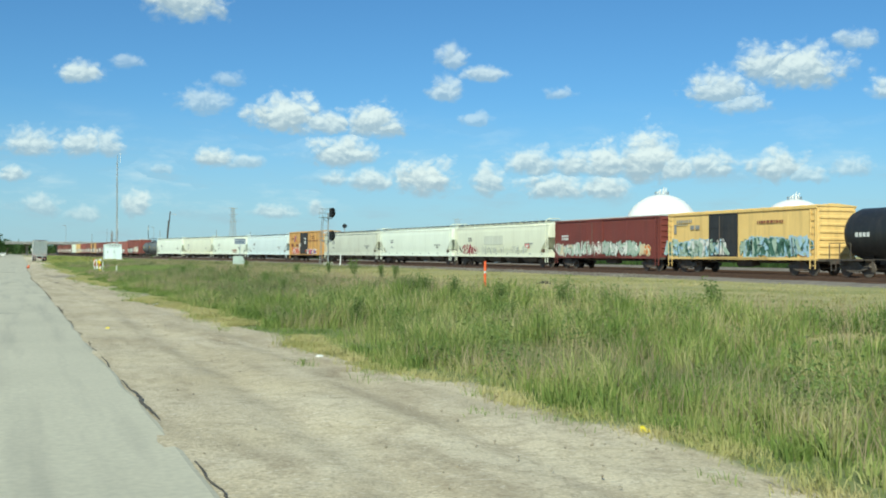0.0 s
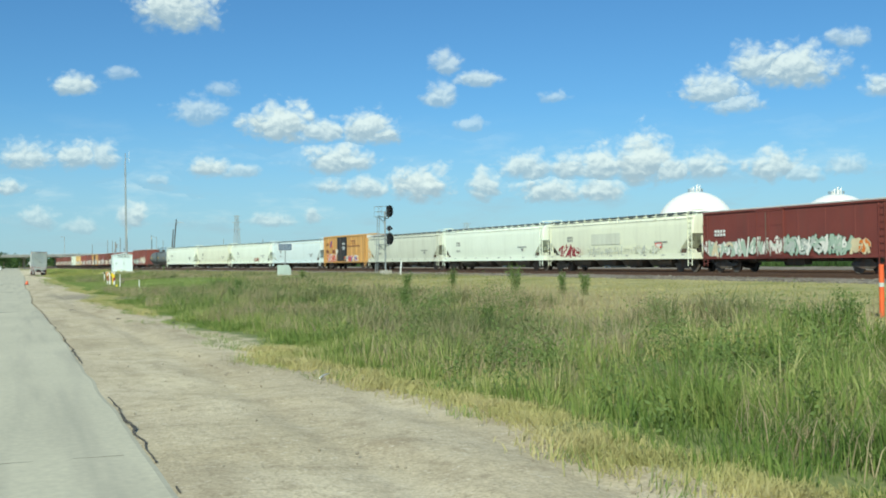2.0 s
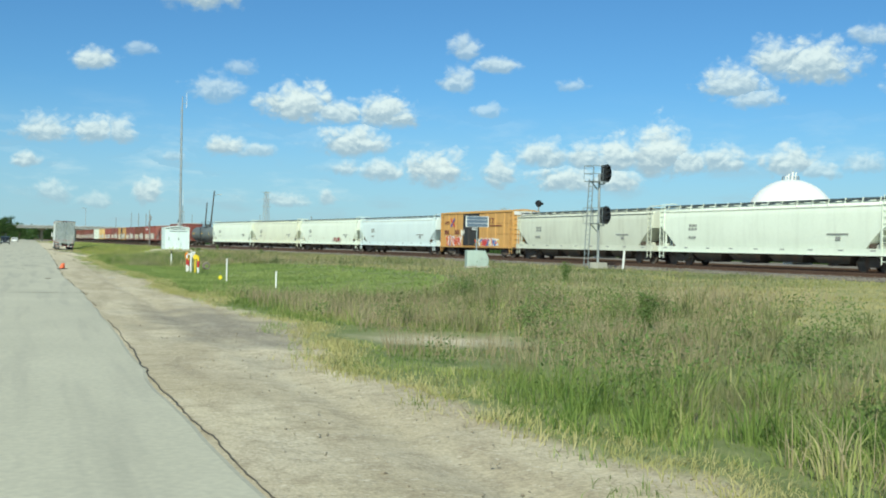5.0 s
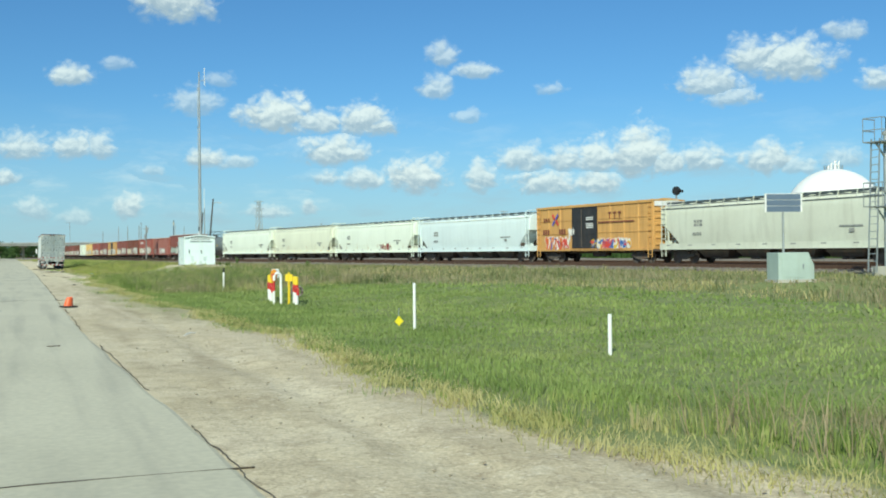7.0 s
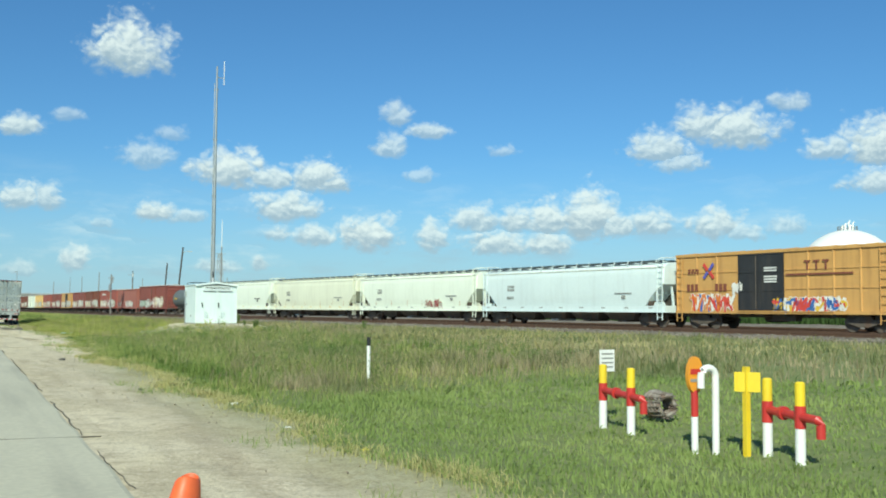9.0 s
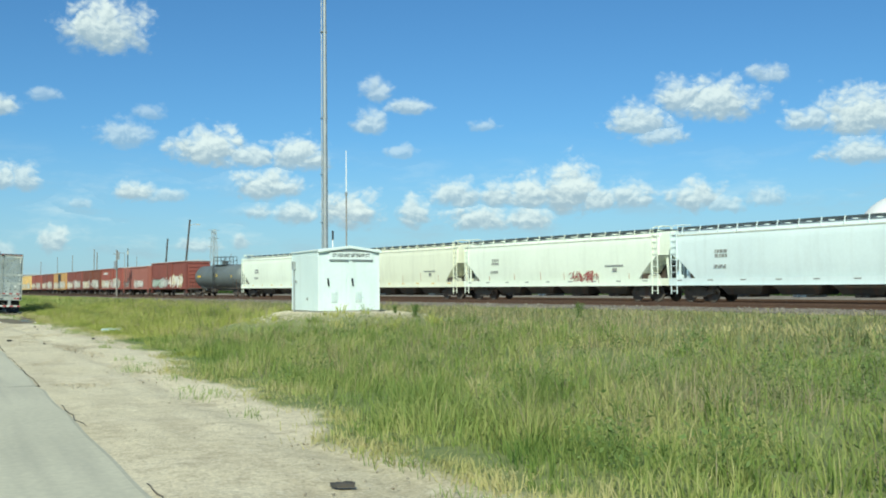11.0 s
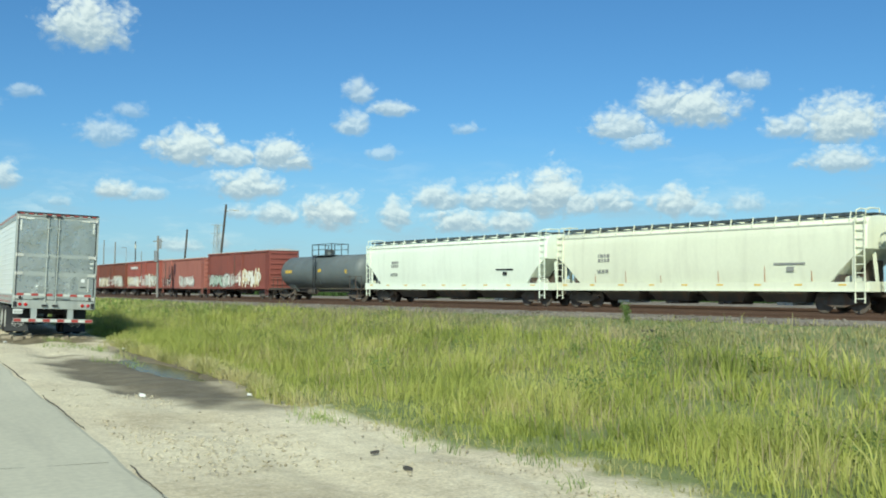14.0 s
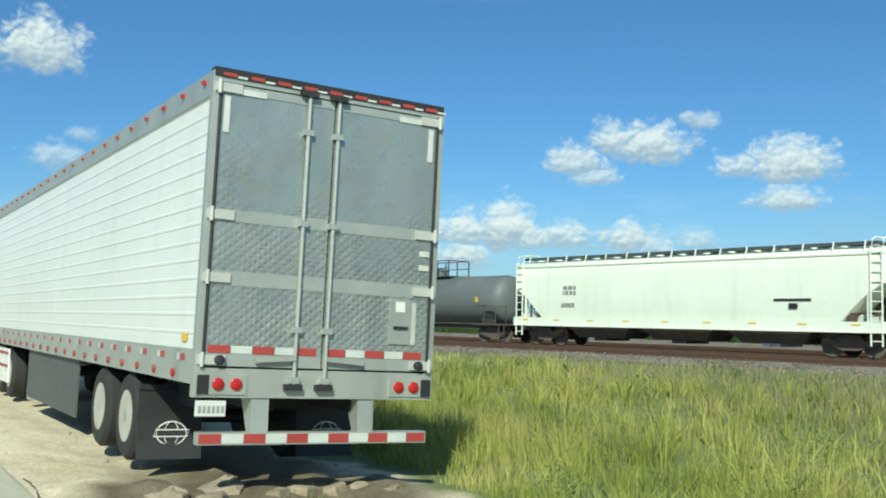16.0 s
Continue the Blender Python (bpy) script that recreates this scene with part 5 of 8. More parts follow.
    for a, b, z0, z1 in ((h - 3.4, h - 2.2, 2.3, 2.55), (-0.9, -0.35, 2.35, 2.6), (-h + 2.6, -h + 2.9, 2.2, 2.5)):
        for i in range(4):
            ya, yb = a + (b - a) * i / 4, a + (b - a) * (i + 0.75) / 4
            xs = -math.sqrt(max(r * r - (z0 - zc) ** 2, 0)) - 0.012, -math.sqrt(max(r * r - (z1 - zc) ** 2, 0)) - 0.012
            g.add([(xs[0], ya, z0), (xs[0], yb, z0), (xs[1], yb, z1), (xs[1], ya, z1)], [(0, 1, 2, 3)])
    tagged(part("stencil", g, "mark_yellow" if seed == 1 else "mark_white", car), kind="stuff")
    return car


def build_train():
    hopper_car(24, 46, "grey_car", "pale grey covered hopper car on the track behind", 4.4, track=2, seed=2)
    tank_car(34.0, 49.9, "tank_black", "black tank car with white stencils on the rails", 1.5, seed=2)
    c, h, e = boxcar(50.5, 67.2, "yellow_car", "yellow boxcar with black door and blue graffiti", 4.4, ribs="flat", seed=3, door_span=(-0.02, 0.18), roof="yellow_car")
    paint_on(c, [(11, -h + 0.5, -0.2 * h, 1.2, 2.35, 5, ["spray_sky", "spray_mint", "spray_green"], "spray_sky", 0.34), (12, 0.1 * h, h - 0.3, 1.15, 2.3, 6, ["spray_sky", "spray_green", "spray_mint", "spray_white"], "spray_sky", 0.32),
                 (13, -h + 1.6, -0.12 * h, 1.1, 2.3, 5, ["spray_mint", "spray_green"], "spray_green", 0.16), (14, 0.3 * h, h - 0.6, 1.0, 2.1, 6, ["spray_green", "spray_mint"], "spray_green", 0.14)])
    g = bars(-1.5, 0.62 * h, 0.86 * h, 3.55, 3.85, 1, 31)
    for a in (0.5, 0.58):
        g.box(-1.506, -1.5, a * h, a * h + 0.5, 3.05, 3.35)
    g.box(-1.506, -1.5, 0.68 * h, 0.9 * h, 3.38, 3.44)
    g.box(-1.506, -1.5, 0.86 * h, 0.9 * h, 2.8, 3.38)
    tagged(part("stencil", g, "mark_dark", c), kind="stuff")
    tagged(part("stencil", bars(-1.5, -0.62 * h, -0.3 * h, 3.3, 3.5, 1, 32, 0.9), "mark_brown", c), kind="stuff")
    c, h, e = boxcar(67.7, 85.2, "maroon_car", "maroon boxcar with pale graffiti along the bottom", 4.4, door="maroon_car", ribs="flat", seed=4, door_span=(0.0, 0.16), roof="roof_zinc")
    paint_on(c, [(21, 0.45 * h, h - 0.5, 1.05, 2.2, 6, ["spray_mint", "spray_cream", "spray_white"], "spray_grey", 0.2), (22, -0.7 * h, 0.38 * h, 1.1, 2.35, 8, ["spray_mint", "spray_grey", "spray_white"], "spray_green", 0.2),
                 (23, -0.85 * h, -0.72 * h, 1.2, 2.0, 1, ["spray_orange", "spray_cream"], "spray_cream", 0.2)])
    tagged(part("stencil", bars(-1.5, 0.7 * h, 0.84 * h, 2.5, 3.0, 2, 33), "mark_white", c), kind="stuff")
    c = hopper_car(85.7, 107.4, "cream_car", "cream covered hopper car with dark red graffiti", 4.42, seed=1)
    paint_on(c, [(31, 5.0, 8.2, 1.15, 2.25, 5, ["spray_red", "cream_car", "spray_red"], "spray_red", 0.17), (32, -6.6, 3.4, 1.2, 2.1, 7, ["spray_grey", "cream_car", "cream_car"], "cream_car", 0.05)], -1.64)
    g = Geo()
    g.box(-1.605, -1.6, -1.2, 3.2, 2.2, 3.1)
    part("paint_patch", g, "grey_car", c, "faded grey repaint patch")
    g = Geo()
    g.box(-1.61, -1.6, -6.8, -6.0, 1.8, 2.2)
    n = part("notice", g, "mark_red", c)
    part("notice_panel", Geo().box(-1.615, -1.61, -6.7, -6.15, 1.93, 2.12), "mark_white", n)
    hopper_car(107.9, 129.9, "white_car", "clean white covered hopper car", 4.44, seed=5)
    hopper_car(130.4, 151.7, "grey_car", "dusty greyish covered hopper car with stains", 4.36, seed=2)
    c, h, e = boxcar(152.2, 168.4, "orange_car", "orange boxcar with black door and bright graffiti", 4.78, ribs="lines", seed=6, end_top="mark_white", roof="orange_car", door_span=(-0.06, 0.16))
    paint_on(c, [(41, 0.36 * h, 0.78 * h, 1.05, 2.1, 5, ["spray_white", "spray_blue", "spray_orange", "mark_red", "spray_white"], "spray_white", 0.2), (42, -0.66 * h, -0.05 * h, 1.0, 1.85, 5, ["spray_white", "spray_blue", "mark_red", "mark_yellow"], "spray_white", 0.2),
                 (43, 0.28 * h, 0.36 * h, 2.1, 2.9, 1, ["spray_white"], "spray_white", 0.14)])
    g = Geo()
    yc, zc = 0.63 * h, 3.55
    for s in (-1, 1):
        g.slot = 0 if s < 0 else 1
        for q in (-1, 1):
            g.bar((-1.5 - 0.006 * (q + 2), yc - 0.42 * q * s, zc + 0.45 * q), (-1.5 - 0.006 * (q + 2), yc - 0.08 * q * s, zc + 0.05 * q), 0.02, 0.2)
    g.slot = 1
    part("emblem", g, ["mark_red", "mark_blue"], c)
    g = bars(-1.5, 0.74 * h, 0.86 * h, 3.4, 3.75, 2, 51)
    for a in (0.44, 0.75):
        for k in range(3):
            g.box(-1.506, -1.5, a * h + 0.35 * k, a * h + 0.35 * k + 0.25, 2.3, 2.75)
    for k in range(3):
        g.box(-1.506, -1.5, -0.36 * h - 0.62 * k, -0.36 * h - 0.62 * k + 0.42, 3.85, 3.95)
        g.box(-1.506, -1.5, -0.36 * h - 0.62 * k + 0.14, -0.36 * h - 0.62 * k + 0.26, 3.4, 3.86)
    g.box(-1.506, -1.5, -0.72 * h, -0.14 * h, 3.12, 3.22)
    tagged(part("stencil", g, "mark_brown", c), kind="stuff")
    g = Geo()
    for zz in (3.55, 3.4, 3.05, 2.9, 2.75):
        g.box(-1.546, -1.536, -0.06 * h, 0.06 * h, zz, zz + 0.09)
    tagged(part("stencil", g, "mark_white", c), kind="stuff")
    hopper_car(168.9, 190.2, "blue_car", "bluish-white covered hopper car, freshly painted", 4.44, bays=4, seed=4)
    c = hopper_car(190.7, 211.5, "white_car", "off-white covered hopper car with rust streaks", 4.46, seed=7)
    paint_on(c, [(51, -5.0, -2.4, 1.15, 2.0, 4, ["spray_red"], "cream_car", 0.05)], -1.64)
    hopper_car(212, 232.2, "cream_car", "cream covered hopper car with orange rust streaks", 4.5, seed=9)
    hopper_car(232.7, 253.3, "white_car", "white covered hopper car with yellow reflectors", 4.52, bays=3, seed=3)
    tank_car(253.8, 268.9, "tank_grey", "dark grey tank car with railed top platform", 1.37, seed=1)
    c, h, e = boxcar(269.3, 284.6, "red_car", "dull red boxcar with cream graffiti", 4.6, door="red_car", ribs="flat", seed=8, door_span=(-0.1, 0.1))
    paint_on(c, [(61, 0.25 * h, 0.84 * h, 1.05, 2.3, 4, ["spray_grey", "spray_mint"], "spray_black", 0.17), (65, -0.08 * h, 0.42 * h, 1.1, 2.4, 4, ["spray_grey", "spray_white"], "spray_black", 0.17), (62, -0.76 * h, -0.12 * h, 1.1, 2.75, 4, ["spray_cream", "spray_white"], "spray_cream", 0.24)])
    c, h, e = boxcar(285.1, 300.0, "pink_car", "faded pinkish red boxcar with white tags", 4.3, door="pink_car", ribs="flat", seed=9, door_span=(0.25, 0.5))
    paint_on(c, [(63, -0.6 * h, 0.08 * h, 1.05, 2.3, 5, ["spray_grey", "spray_white"], "pink_car", 0.16), (66, 0.55 * h, 0.96 * h, 1.05, 2.2, 4, ["spray_grey", "spray_black"], "pink_car", 0.14), (64, 0.5 * h, 0.6 * h, 1.2, 3.6, 1, ["spray_black"], "red_car", 0.3)])
    tail = [("bright_red_car", "bright red boxcar with grey tags"), ("brown_car", "brown boxcar with pale graffiti"), ("red_car", "dull red boxcar with white graffiti"), ("orange_car", "orange boxcar among the red ones"), ("red_car", "dull red boxcar with white graffiti"),
            ("bright_red_car", "bright red boxcar with grey tags"), ("yellow_car", "yellow boxcar in the far part of the train"), ("white_car", "white boxcar in the far part of the train"), ("brown_car", "brown boxcar with pale graffiti"), ("red_car", "dull red boxcar with white graffiti"), ("brown_car", "brown boxcar with pale graffiti"), ("red_car", "dull red boxcar with white graffiti")]
    y = 300.4
    for i, (paint, label) in enumerate(tail):
        c, h, e = boxcar(y, y + 15.9, paint, label, 4.38, door="black_door" if paint == "orange_car" else paint, ribs="flat", seed=20 + i, detail=False)
        if paint not in ("white_car",):
            paint_on(c, [(70 + i, -0.85 * h, 0.05 * h, 1.05, 2.6, 5, ["spray_grey", "spray_white"], "spray_cream", 0.22), (90 + i, 0.12 * h, 0.88 * h, 1.05, 2.4, 4, ["spray_cream", "spray_white"], "spray_grey", 0.2)])
        if i == 0:
            tagged(part("stencil", bars(-1.5, 0.3 * h, 0.75 * h, 3.3, 3.7, 1, 71), "mark_white", c), kind="stuff")
        y += 16.4


build_train()

# ---------------------------------------------------------------- beside the line


def ground_z(x, y):
    return float(land(x, y))


def signal_mast():
    x, y, z0 = 36.0, 123.9, 0.5
    t = thing("railway_signal", "two-headed black railway signal on a galvanised mast with ladder", "railway signal", pose(x, y, z0, 0, 0, 12))
    g = Geo()
    g.box(-0.45, 0.45, -0.45, 0.45, -0.4, 0.25)
    part("base", g, "concrete", t)
    g = Geo()
    g.tube([(0, 0, 0.2), (0, 0, 6.1)], 0.085, 12)
    g.lathe([(0.13, 6.1), (0.14, 6.2), (0.05, 6.3)], (0, 0, 0), "z", 12)
    part("mast", g, "galv", t)
    for zc in (6.35, 3.5):
        g = Geo()
        g.loft([[(r * 0.42 * math.cos(a) + 0.42, -0.3 + d, zc + (0.62 if math.sin(a) > 0 else 0.62) * math.sin(a) * (1 if abs(math.cos(a)) < 0.99 else 1)) for a in [2 * math.pi * i / 24 for i in range(24)]] for r, d in ((1, 0), (1, 0.05))])
        head = part("signal_head", g, "signal_black", t)
        g = Geo()
        g.box(0.2, 0.64, -0.28, 0.15, zc - 0.55, zc + 0.55, 0.08)
        part("lamp_case", g, "signal_black", head, smooth=False)
        for k, dz in enumerate((0.36, 0.0, -0.36)):
            g = Geo()
            n = 10
            ring = [[(0.42 + 0.13 * math.cos(a), -0.28 - l * (0.4 + 0.6 * max(0, math.sin(a))), zc + dz + 0.13 * math.sin(a)) for a in [math.pi * (-0.15 + 1.3 * i / n) for i in range(n + 1)]] for l in (0.0, 0.34)]
            g.loft(ring, caps=False, closed=False)
            part("hood", g, "signal_black", head)
            g = Geo()
            g.lathe([(0.11, -0.31), (0.1, -0.325), (0.02, -0.33)], (0.42, 0, zc + dz), "y", 14)
            part("lens", g, "lens_dark", head)
        g = Geo()
        g.bar((0, 0, zc - 0.75), (0.42, 0, zc - 0.72), 0.09)
        g.bar((0.42, -0.02, zc - 0.75), (0.42, -0.02, zc - 0.5), 0.1)
        g.bar((0, 0, zc - 1.25), (-0.75, 0, zc - 0.62), 0.06)
        g.bar((0.05, 0, zc - 0.62), (-0.8, 0, zc - 0.62), 0.07)
        part("bracket", g, "galv", t)
        g = Geo()
        g.box(-1.0, 0.1, -0.45, 0.45, zc - 0.62, zc - 0.58)
        cage = part("maintenance_cage", g, "galv", t)
        for xx, yy in ((-1.0, -0.45), (-1.0, 0.45), (-0.1, -0.45), (-0.1, 0.45)):
            part("cage_post", Geo().bar((xx, yy, zc - 0.6), (xx, yy, zc + 0.45), 0.025), "galv", cage)
        for zz in (-0.08, 0.45):
            for a, b in (((-1.0, -0.45), (-1.0, 0.45)), ((-1.0, -0.45), (-0.1, -0.45)), ((-1.0, 0.45), (-0.1, 0.45))):
                part("cage_rail", Geo().bar((*a, zc + zz), (*b, zc + zz), 0.04), "galv", cage)
    g = Geo()
    for yy in (-0.2, 0.2):
        g.bar((-1.1, yy, 0.0), (-0.75, yy, 5.9), 0.05)
    for i in range(18):
        u = (i + 0.5) / 18
        g.bar((-1.1 + 0.35 * u, -0.2, 5.9 * u), (-1.1 + 0.35 * u, 0.2, 5.9 * u), 0.035)
    part("ladder", g, "galv", t)
    g = Geo()
    g.bar((1.15, -0.3, 0.0), (1.3, -0.3, 1.15), 0.1)
    post = thing("marker_post", "short white post leaning beside the signal", "post", pose(x + 1.1, y - 1.4, z0 - 0.1))
    part("stake", Geo().bar((0, 0, -0.2), (0.1, 0, 1.2), 0.11), "pipe_white", post)


def far_signal():
    t = thing("railway_signal", "small round black signal on a mast behind the train", "railway signal", pose(47.9, 155.6, 0.3))
    part("mast", Geo().tube([(0, 0, 0), (0, 0, 5.9)], 0.08, 10), "galv", t)
    g = Geo()
    g.lathe([(0.05, -0.12), (0.34, -0.1), (0.36, 0.0), (0.34, 0.08), (0.2, 0.2)], (0, 0, 5.85), "y", 20)
    g.tube([(0.2, -0.1, 5.85), (0.2, -0.5, 5.8)], 0.12, 10)
    part("signal_head", g, "signal_black", t)


def relay_cabinet():
    x, y = 23.4, 116.0
    z = 0.55
    t = thing("relay_cabinet", "pale grey-green trackside cabinet with a sloped corner", "cabinet", pose(x, y, z, 0, 0, -14))
    g = Geo()
    g.loft([[(px, py, pz) for px, pz in ((-0.62, 0), (0.62, 0), (0.62, 0.5), (0.42, 0.92), (-0.62, 0.92))] for py in (-0.4, 0.4)])
    part("body", g, "cabinet", t, bevel=0.02)
    g = Geo()
    g.box(-0.66, 0.66, -0.45, 0.45, -0.3, 0.05)
    part("base", g, "concrete", t)
    g = Geo()
    g.box(-0.5, 0.3, -0.415, -0.4, 0.12, 0.8)
    d = part("door", g, "cabinet", t)
    part("handle", Geo().box(0.2, 0.24, -0.44, -0.415, 0.4, 0.55), "galv", d)
    s = thing("track_sign", "white-framed sign with dark horizontal panels on a post", "sign", pose(x + 0.25, y + 0.6, 0.4, 0, 0, -14))
    part("post", Geo().tube([(0, 0, -0.2), (0, 0, 2.95)], 0.04, 8), "galv", s)
    g = Geo()
    g.box(-0.66, 0.66, -0.05, -0.02, 2.4, 3.02)
    b = part("board", g, "mark_white", s)
    g = Geo()
    for i in range(3):
        part("panel", Geo().box(-0.6, 0.6, -0.062, -0.05, 2.42 + i * 0.2, 2.6 + i * 0.2), "sign_navy", b)


def signal_hut():
    """Equipment hut: gable with the name board towards the south, long side along the road."""
    x0, x1, y0, y1, z0 = 13.95, 16.6, 180.1, 183.35, 0.64
    w, d, he, ha = x1 - x0, y1 - y0, 2.48, 2.68
    t = thing("signal_hut", "pale blue-white steel equipment hut with low gable roof", "hut", pose((x0 + x1) / 2, (y0 + y1) / 2, z0, 0, 0, 0))
    hx, hy = w / 2, d / 2
    g = Geo()
    g.loft([[(x, y, z) for x, z in ((-hx, 0.06), (hx, 0.06), (hx, he), (0, ha - 0.06), (-hx, he))] for y in (-hy, hy)])
    part("wall", g, "hut", t)
    g = Geo()
    for s in (-1, 1):
        g.loft([[(0, y, ha - 0.05), (0, y, ha), (s * (hx + 0.05), y, he + 0.02), (s * (hx + 0.05), y, he - 0.03)] for y in (-hy - 0.12, hy + 0.06)])
    part("roof", g, "hut_trim", t)
    g = Geo()
    for s in (-1, 1):
        g.bar((0, -hy - 0.13, ha - 0.06), (s * (hx + 0.05), -hy - 0.13, he - 0.04), 0.02, 0.09)
    part("gable_trim", g, "hut_trim", t)
    g = Geo()
    g.box(-hx + 0.04, hx - 0.04, -hy + 0.04, hy - 0.04, -0.35, 0.06)
    part("base", g, "concrete", t)
    for sx in (-1, 1):
        for sy in (-1, 1):
            g = Geo()
            g.box(sx * (hx - 0.03) - 0.038, sx * (hx - 0.03) + 0.038, sy * (hy - 0.03) - 0.038, sy * (hy - 0.03) + 0.038, 0.06, he - 0.02)
            part("corner_post", g, "hut_trim", t)
    for k, xx in enumerate((-0.62, 0.42)):
        g = Geo()
        g.box(xx - 0.46, xx + 0.5, -hy - 0.01, -hy, 0.12, 2.05)
        dr = part("door", g, "hut", t)
        g = Geo()
        g.loft([[(xx - 0.3, -hy - 0.07, 1.05), (xx - 0.25, -hy - 0.07, 1.05), (xx - 0.25, -hy - 0.025, 1.05), (xx - 0.3, -hy - 0.025, 1.05)], [(xx - 0.34, -hy - 0.07, 1.36), (xx - 0.28, -hy - 0.07, 1.36), (xx - 0.28, -hy - 0.025, 1.36), (xx - 0.34, -hy - 0.025, 1.36)]])
        part("handle", g, "signal_black", dr)
        g = Geo()
        g.box(xx - 0.18, xx + 0.1, -hy - 0.03, -hy - 0.025, 0.4, 0.86)
        v = part("vent", g, "hut_trim", dr)
        for i in range(7):
            part("louvre", Geo().bar((xx - 0.17, -hy - 0.04, 0.43 + i * 0.06), (xx + 0.09, -hy - 0.04, 0.43 + i * 0.06), 0.03, 0.02), "hut", v)
    g = Geo()
    g.box(-0.86, 1.02, -hy - 0.05, -hy - 0.005, 2.12, 2.42)
    b = part("name_board", g, "hut_trim", t)
    cu = bpy.data.curves.new("lettering", "FONT")
    cu.body, cu.size, cu.align_x, cu.align_y, cu.extrude = "CP LF356 EAST SETTEGAST JCT", 0.19, "CENTER", "CENTER", 0.004
    cu.offset = 0.004
    cu.materials.append(M["signal_black"])
    tx = new("lettering", cu)
    tx.parent = b
    tx.matrix_local = pose(0.08, -hy - 0.055, 2.28, 90, 0, 0) @ Matrix.Diagonal((0.62, 1, 1, 1))
    part("board_edge", Geo().box(-0.9, 1.06, -hy - 0.06, -hy - 0.0, 2.44, 2.48), "mark_dark", b)
    for a, c in ((-0.86, -0.06), (0.12, 1.0)):
        part("board_ledge", Geo().box(a, c, -hy - 0.08, -hy, 2.07, 2.1), "galv", b)
    g = Geo()
    g.tube([(-hx - 0.06, hy - 0.42, -0.2), (-hx - 0.06, hy - 0.42, 1.95)], 0.035, 8)
    g.box(-hx - 0.13, -hx, hy - 0.5, hy - 0.32, 1.75, 2.1)
    part("conduit", g, "galv", t)
    for yy, zz in ((hy - 0.6, 1.2), (-0.4, 0.48)):
        part("wall_fitting", Geo().box(-hx - 0.05, -hx, yy - 0.05, yy + 0.05, zz, zz + 0.1), "galv", t)
    # masts beside the hut
    m = thing("radio_mast", "tall slim grey steel radio mast behind the hut", "mast", pose(16.3, 185.6, 0.4))
    part("pole", Geo().tube([(0, 0, -0.3), (0, 0, 6), (0, 0, 12), (0, 0, 18.2)], [0.125, 0.117, 0.09, 0.058], 14), "galv", m)
    part("stay_pole", Geo().tube([(-0.13, 0.09, -0.3), (-0.13, 0.09, 17.0)], 0.026, 8), "galv", m)
    for z in (4.2, 6.4, 9, 13, 16.5):
        part("clamp", Geo().box(-0.18, 0.12, -0.03, 0.13, z, z + 0.05), "galv", m)
    part("aerial", Geo().tube([(0.5, 0, 16.9), (0.5, 0, 18.6)], 0.03, 6), "pipe_white", m)
    part("arm", Geo().bar((0, 0, 17.4), (0.55, 0, 17.4), 0.04), "galv", m)
    a = thing("whip_aerial", "thin whip aerial with pale tip on the hut roof", "aerial", pose(16.15, 182.6, z0 + 2.4))
    part("tube", Geo().tube([(0, 0, -0.2), (0, 0, 2.7)], 0.035, 8), "grey_pole", a)
    part("whip", Geo().tube([(0, 0, 2.7), (0.0, 0, 4.5)], [0.028, 0.018], 8), "pipe_white", a)
    part("clamp", Geo().box(-0.045, 0.045, -0.045, 0.045, 2.55, 2.7), "galv", a)
    a = thing("vent_pipe", "short white pipe with black cap on the hut roof", "pipe", pose(15.75, 183.2, z0 + 2.3))
    part("pipe", Geo().tube([(0, 0, -0.1), (0, 0, 0.75)], 0.03, 8), "pipe_white", a)
    part("cap", Geo().tube([(0, 0, 0.75), (0, 0, 1.15)], 0.045, 8), "signal_black", a)


def leaning_pole(x, y, top, lean, r, label, lamp=False, mat="pole_wood"):
    p = thing("utility_pole", label, "pole", pose(x, y, 0.0), "poles along the line")
    part("pole", Geo().tube([(-lean, 0, -0.5), (-lean * 0.5, 0, top * 0.5), (0, 0, top)], [r * 1.25, r * 1.1, r], 10), mat, p)
    if lamp:
        part("lamp_arm", Geo().tube([(0, 0, top - 1.2), (0.7, -0.3, top - 0.9), (1.3, -0.5, top - 0.95)], 0.06, 6), "galv", p)
        part("lamp_head", Geo().box(1.1, 1.9, -0.7, -0.4, top - 1.08, top - 0.9), "alu_white", p)
    return p


def lattice_tower(x, y, h, w, label):
    t = thing("lattice_tower", label, "pylon", pose(x, y, 0, 0, 0, 20), "pylons in the distance")
    for sx in (-1, 1):
        for sy in (-1, 1):
            part("leg", Geo().bar((sx * w, sy * w, -0.5), (sx * w * 0.35, sy * w * 0.35, h), 0.22), "far_steel", t)
    n = 9
    g = Geo()
    for i in range(n):
        u0, u1 = i / n, (i + 1) / n
        a, b = w * (1 - 0.65 * u0), w * (1 - 0.65 * u1)
        for sx, sy, tx, ty in ((-1, -1, 1, -1), (1, -1, 1, 1), (1, 1, -1, 1), (-1, 1, -1, -1)):
            g.bar((sx * a, sy * a, h * u0), (tx * b, ty * b, h * u1), 0.1)
            g.bar((tx * a, ty * a, h * u0), (sx * b, sy * b, h * u1), 0.1)
            g.bar((sx * b, sy * b, h * u1), (tx * b, ty * b, h * u1), 0.1)
    part("bracing", g, "far_steel", t)
    for z in (h * 0.72, h * 0.86, h - 0.3):
        part("cross_arm", Geo().bar((-w * 1.5, 0, z), (w * 1.5, 0, z), 0.25), "far_steel", t)


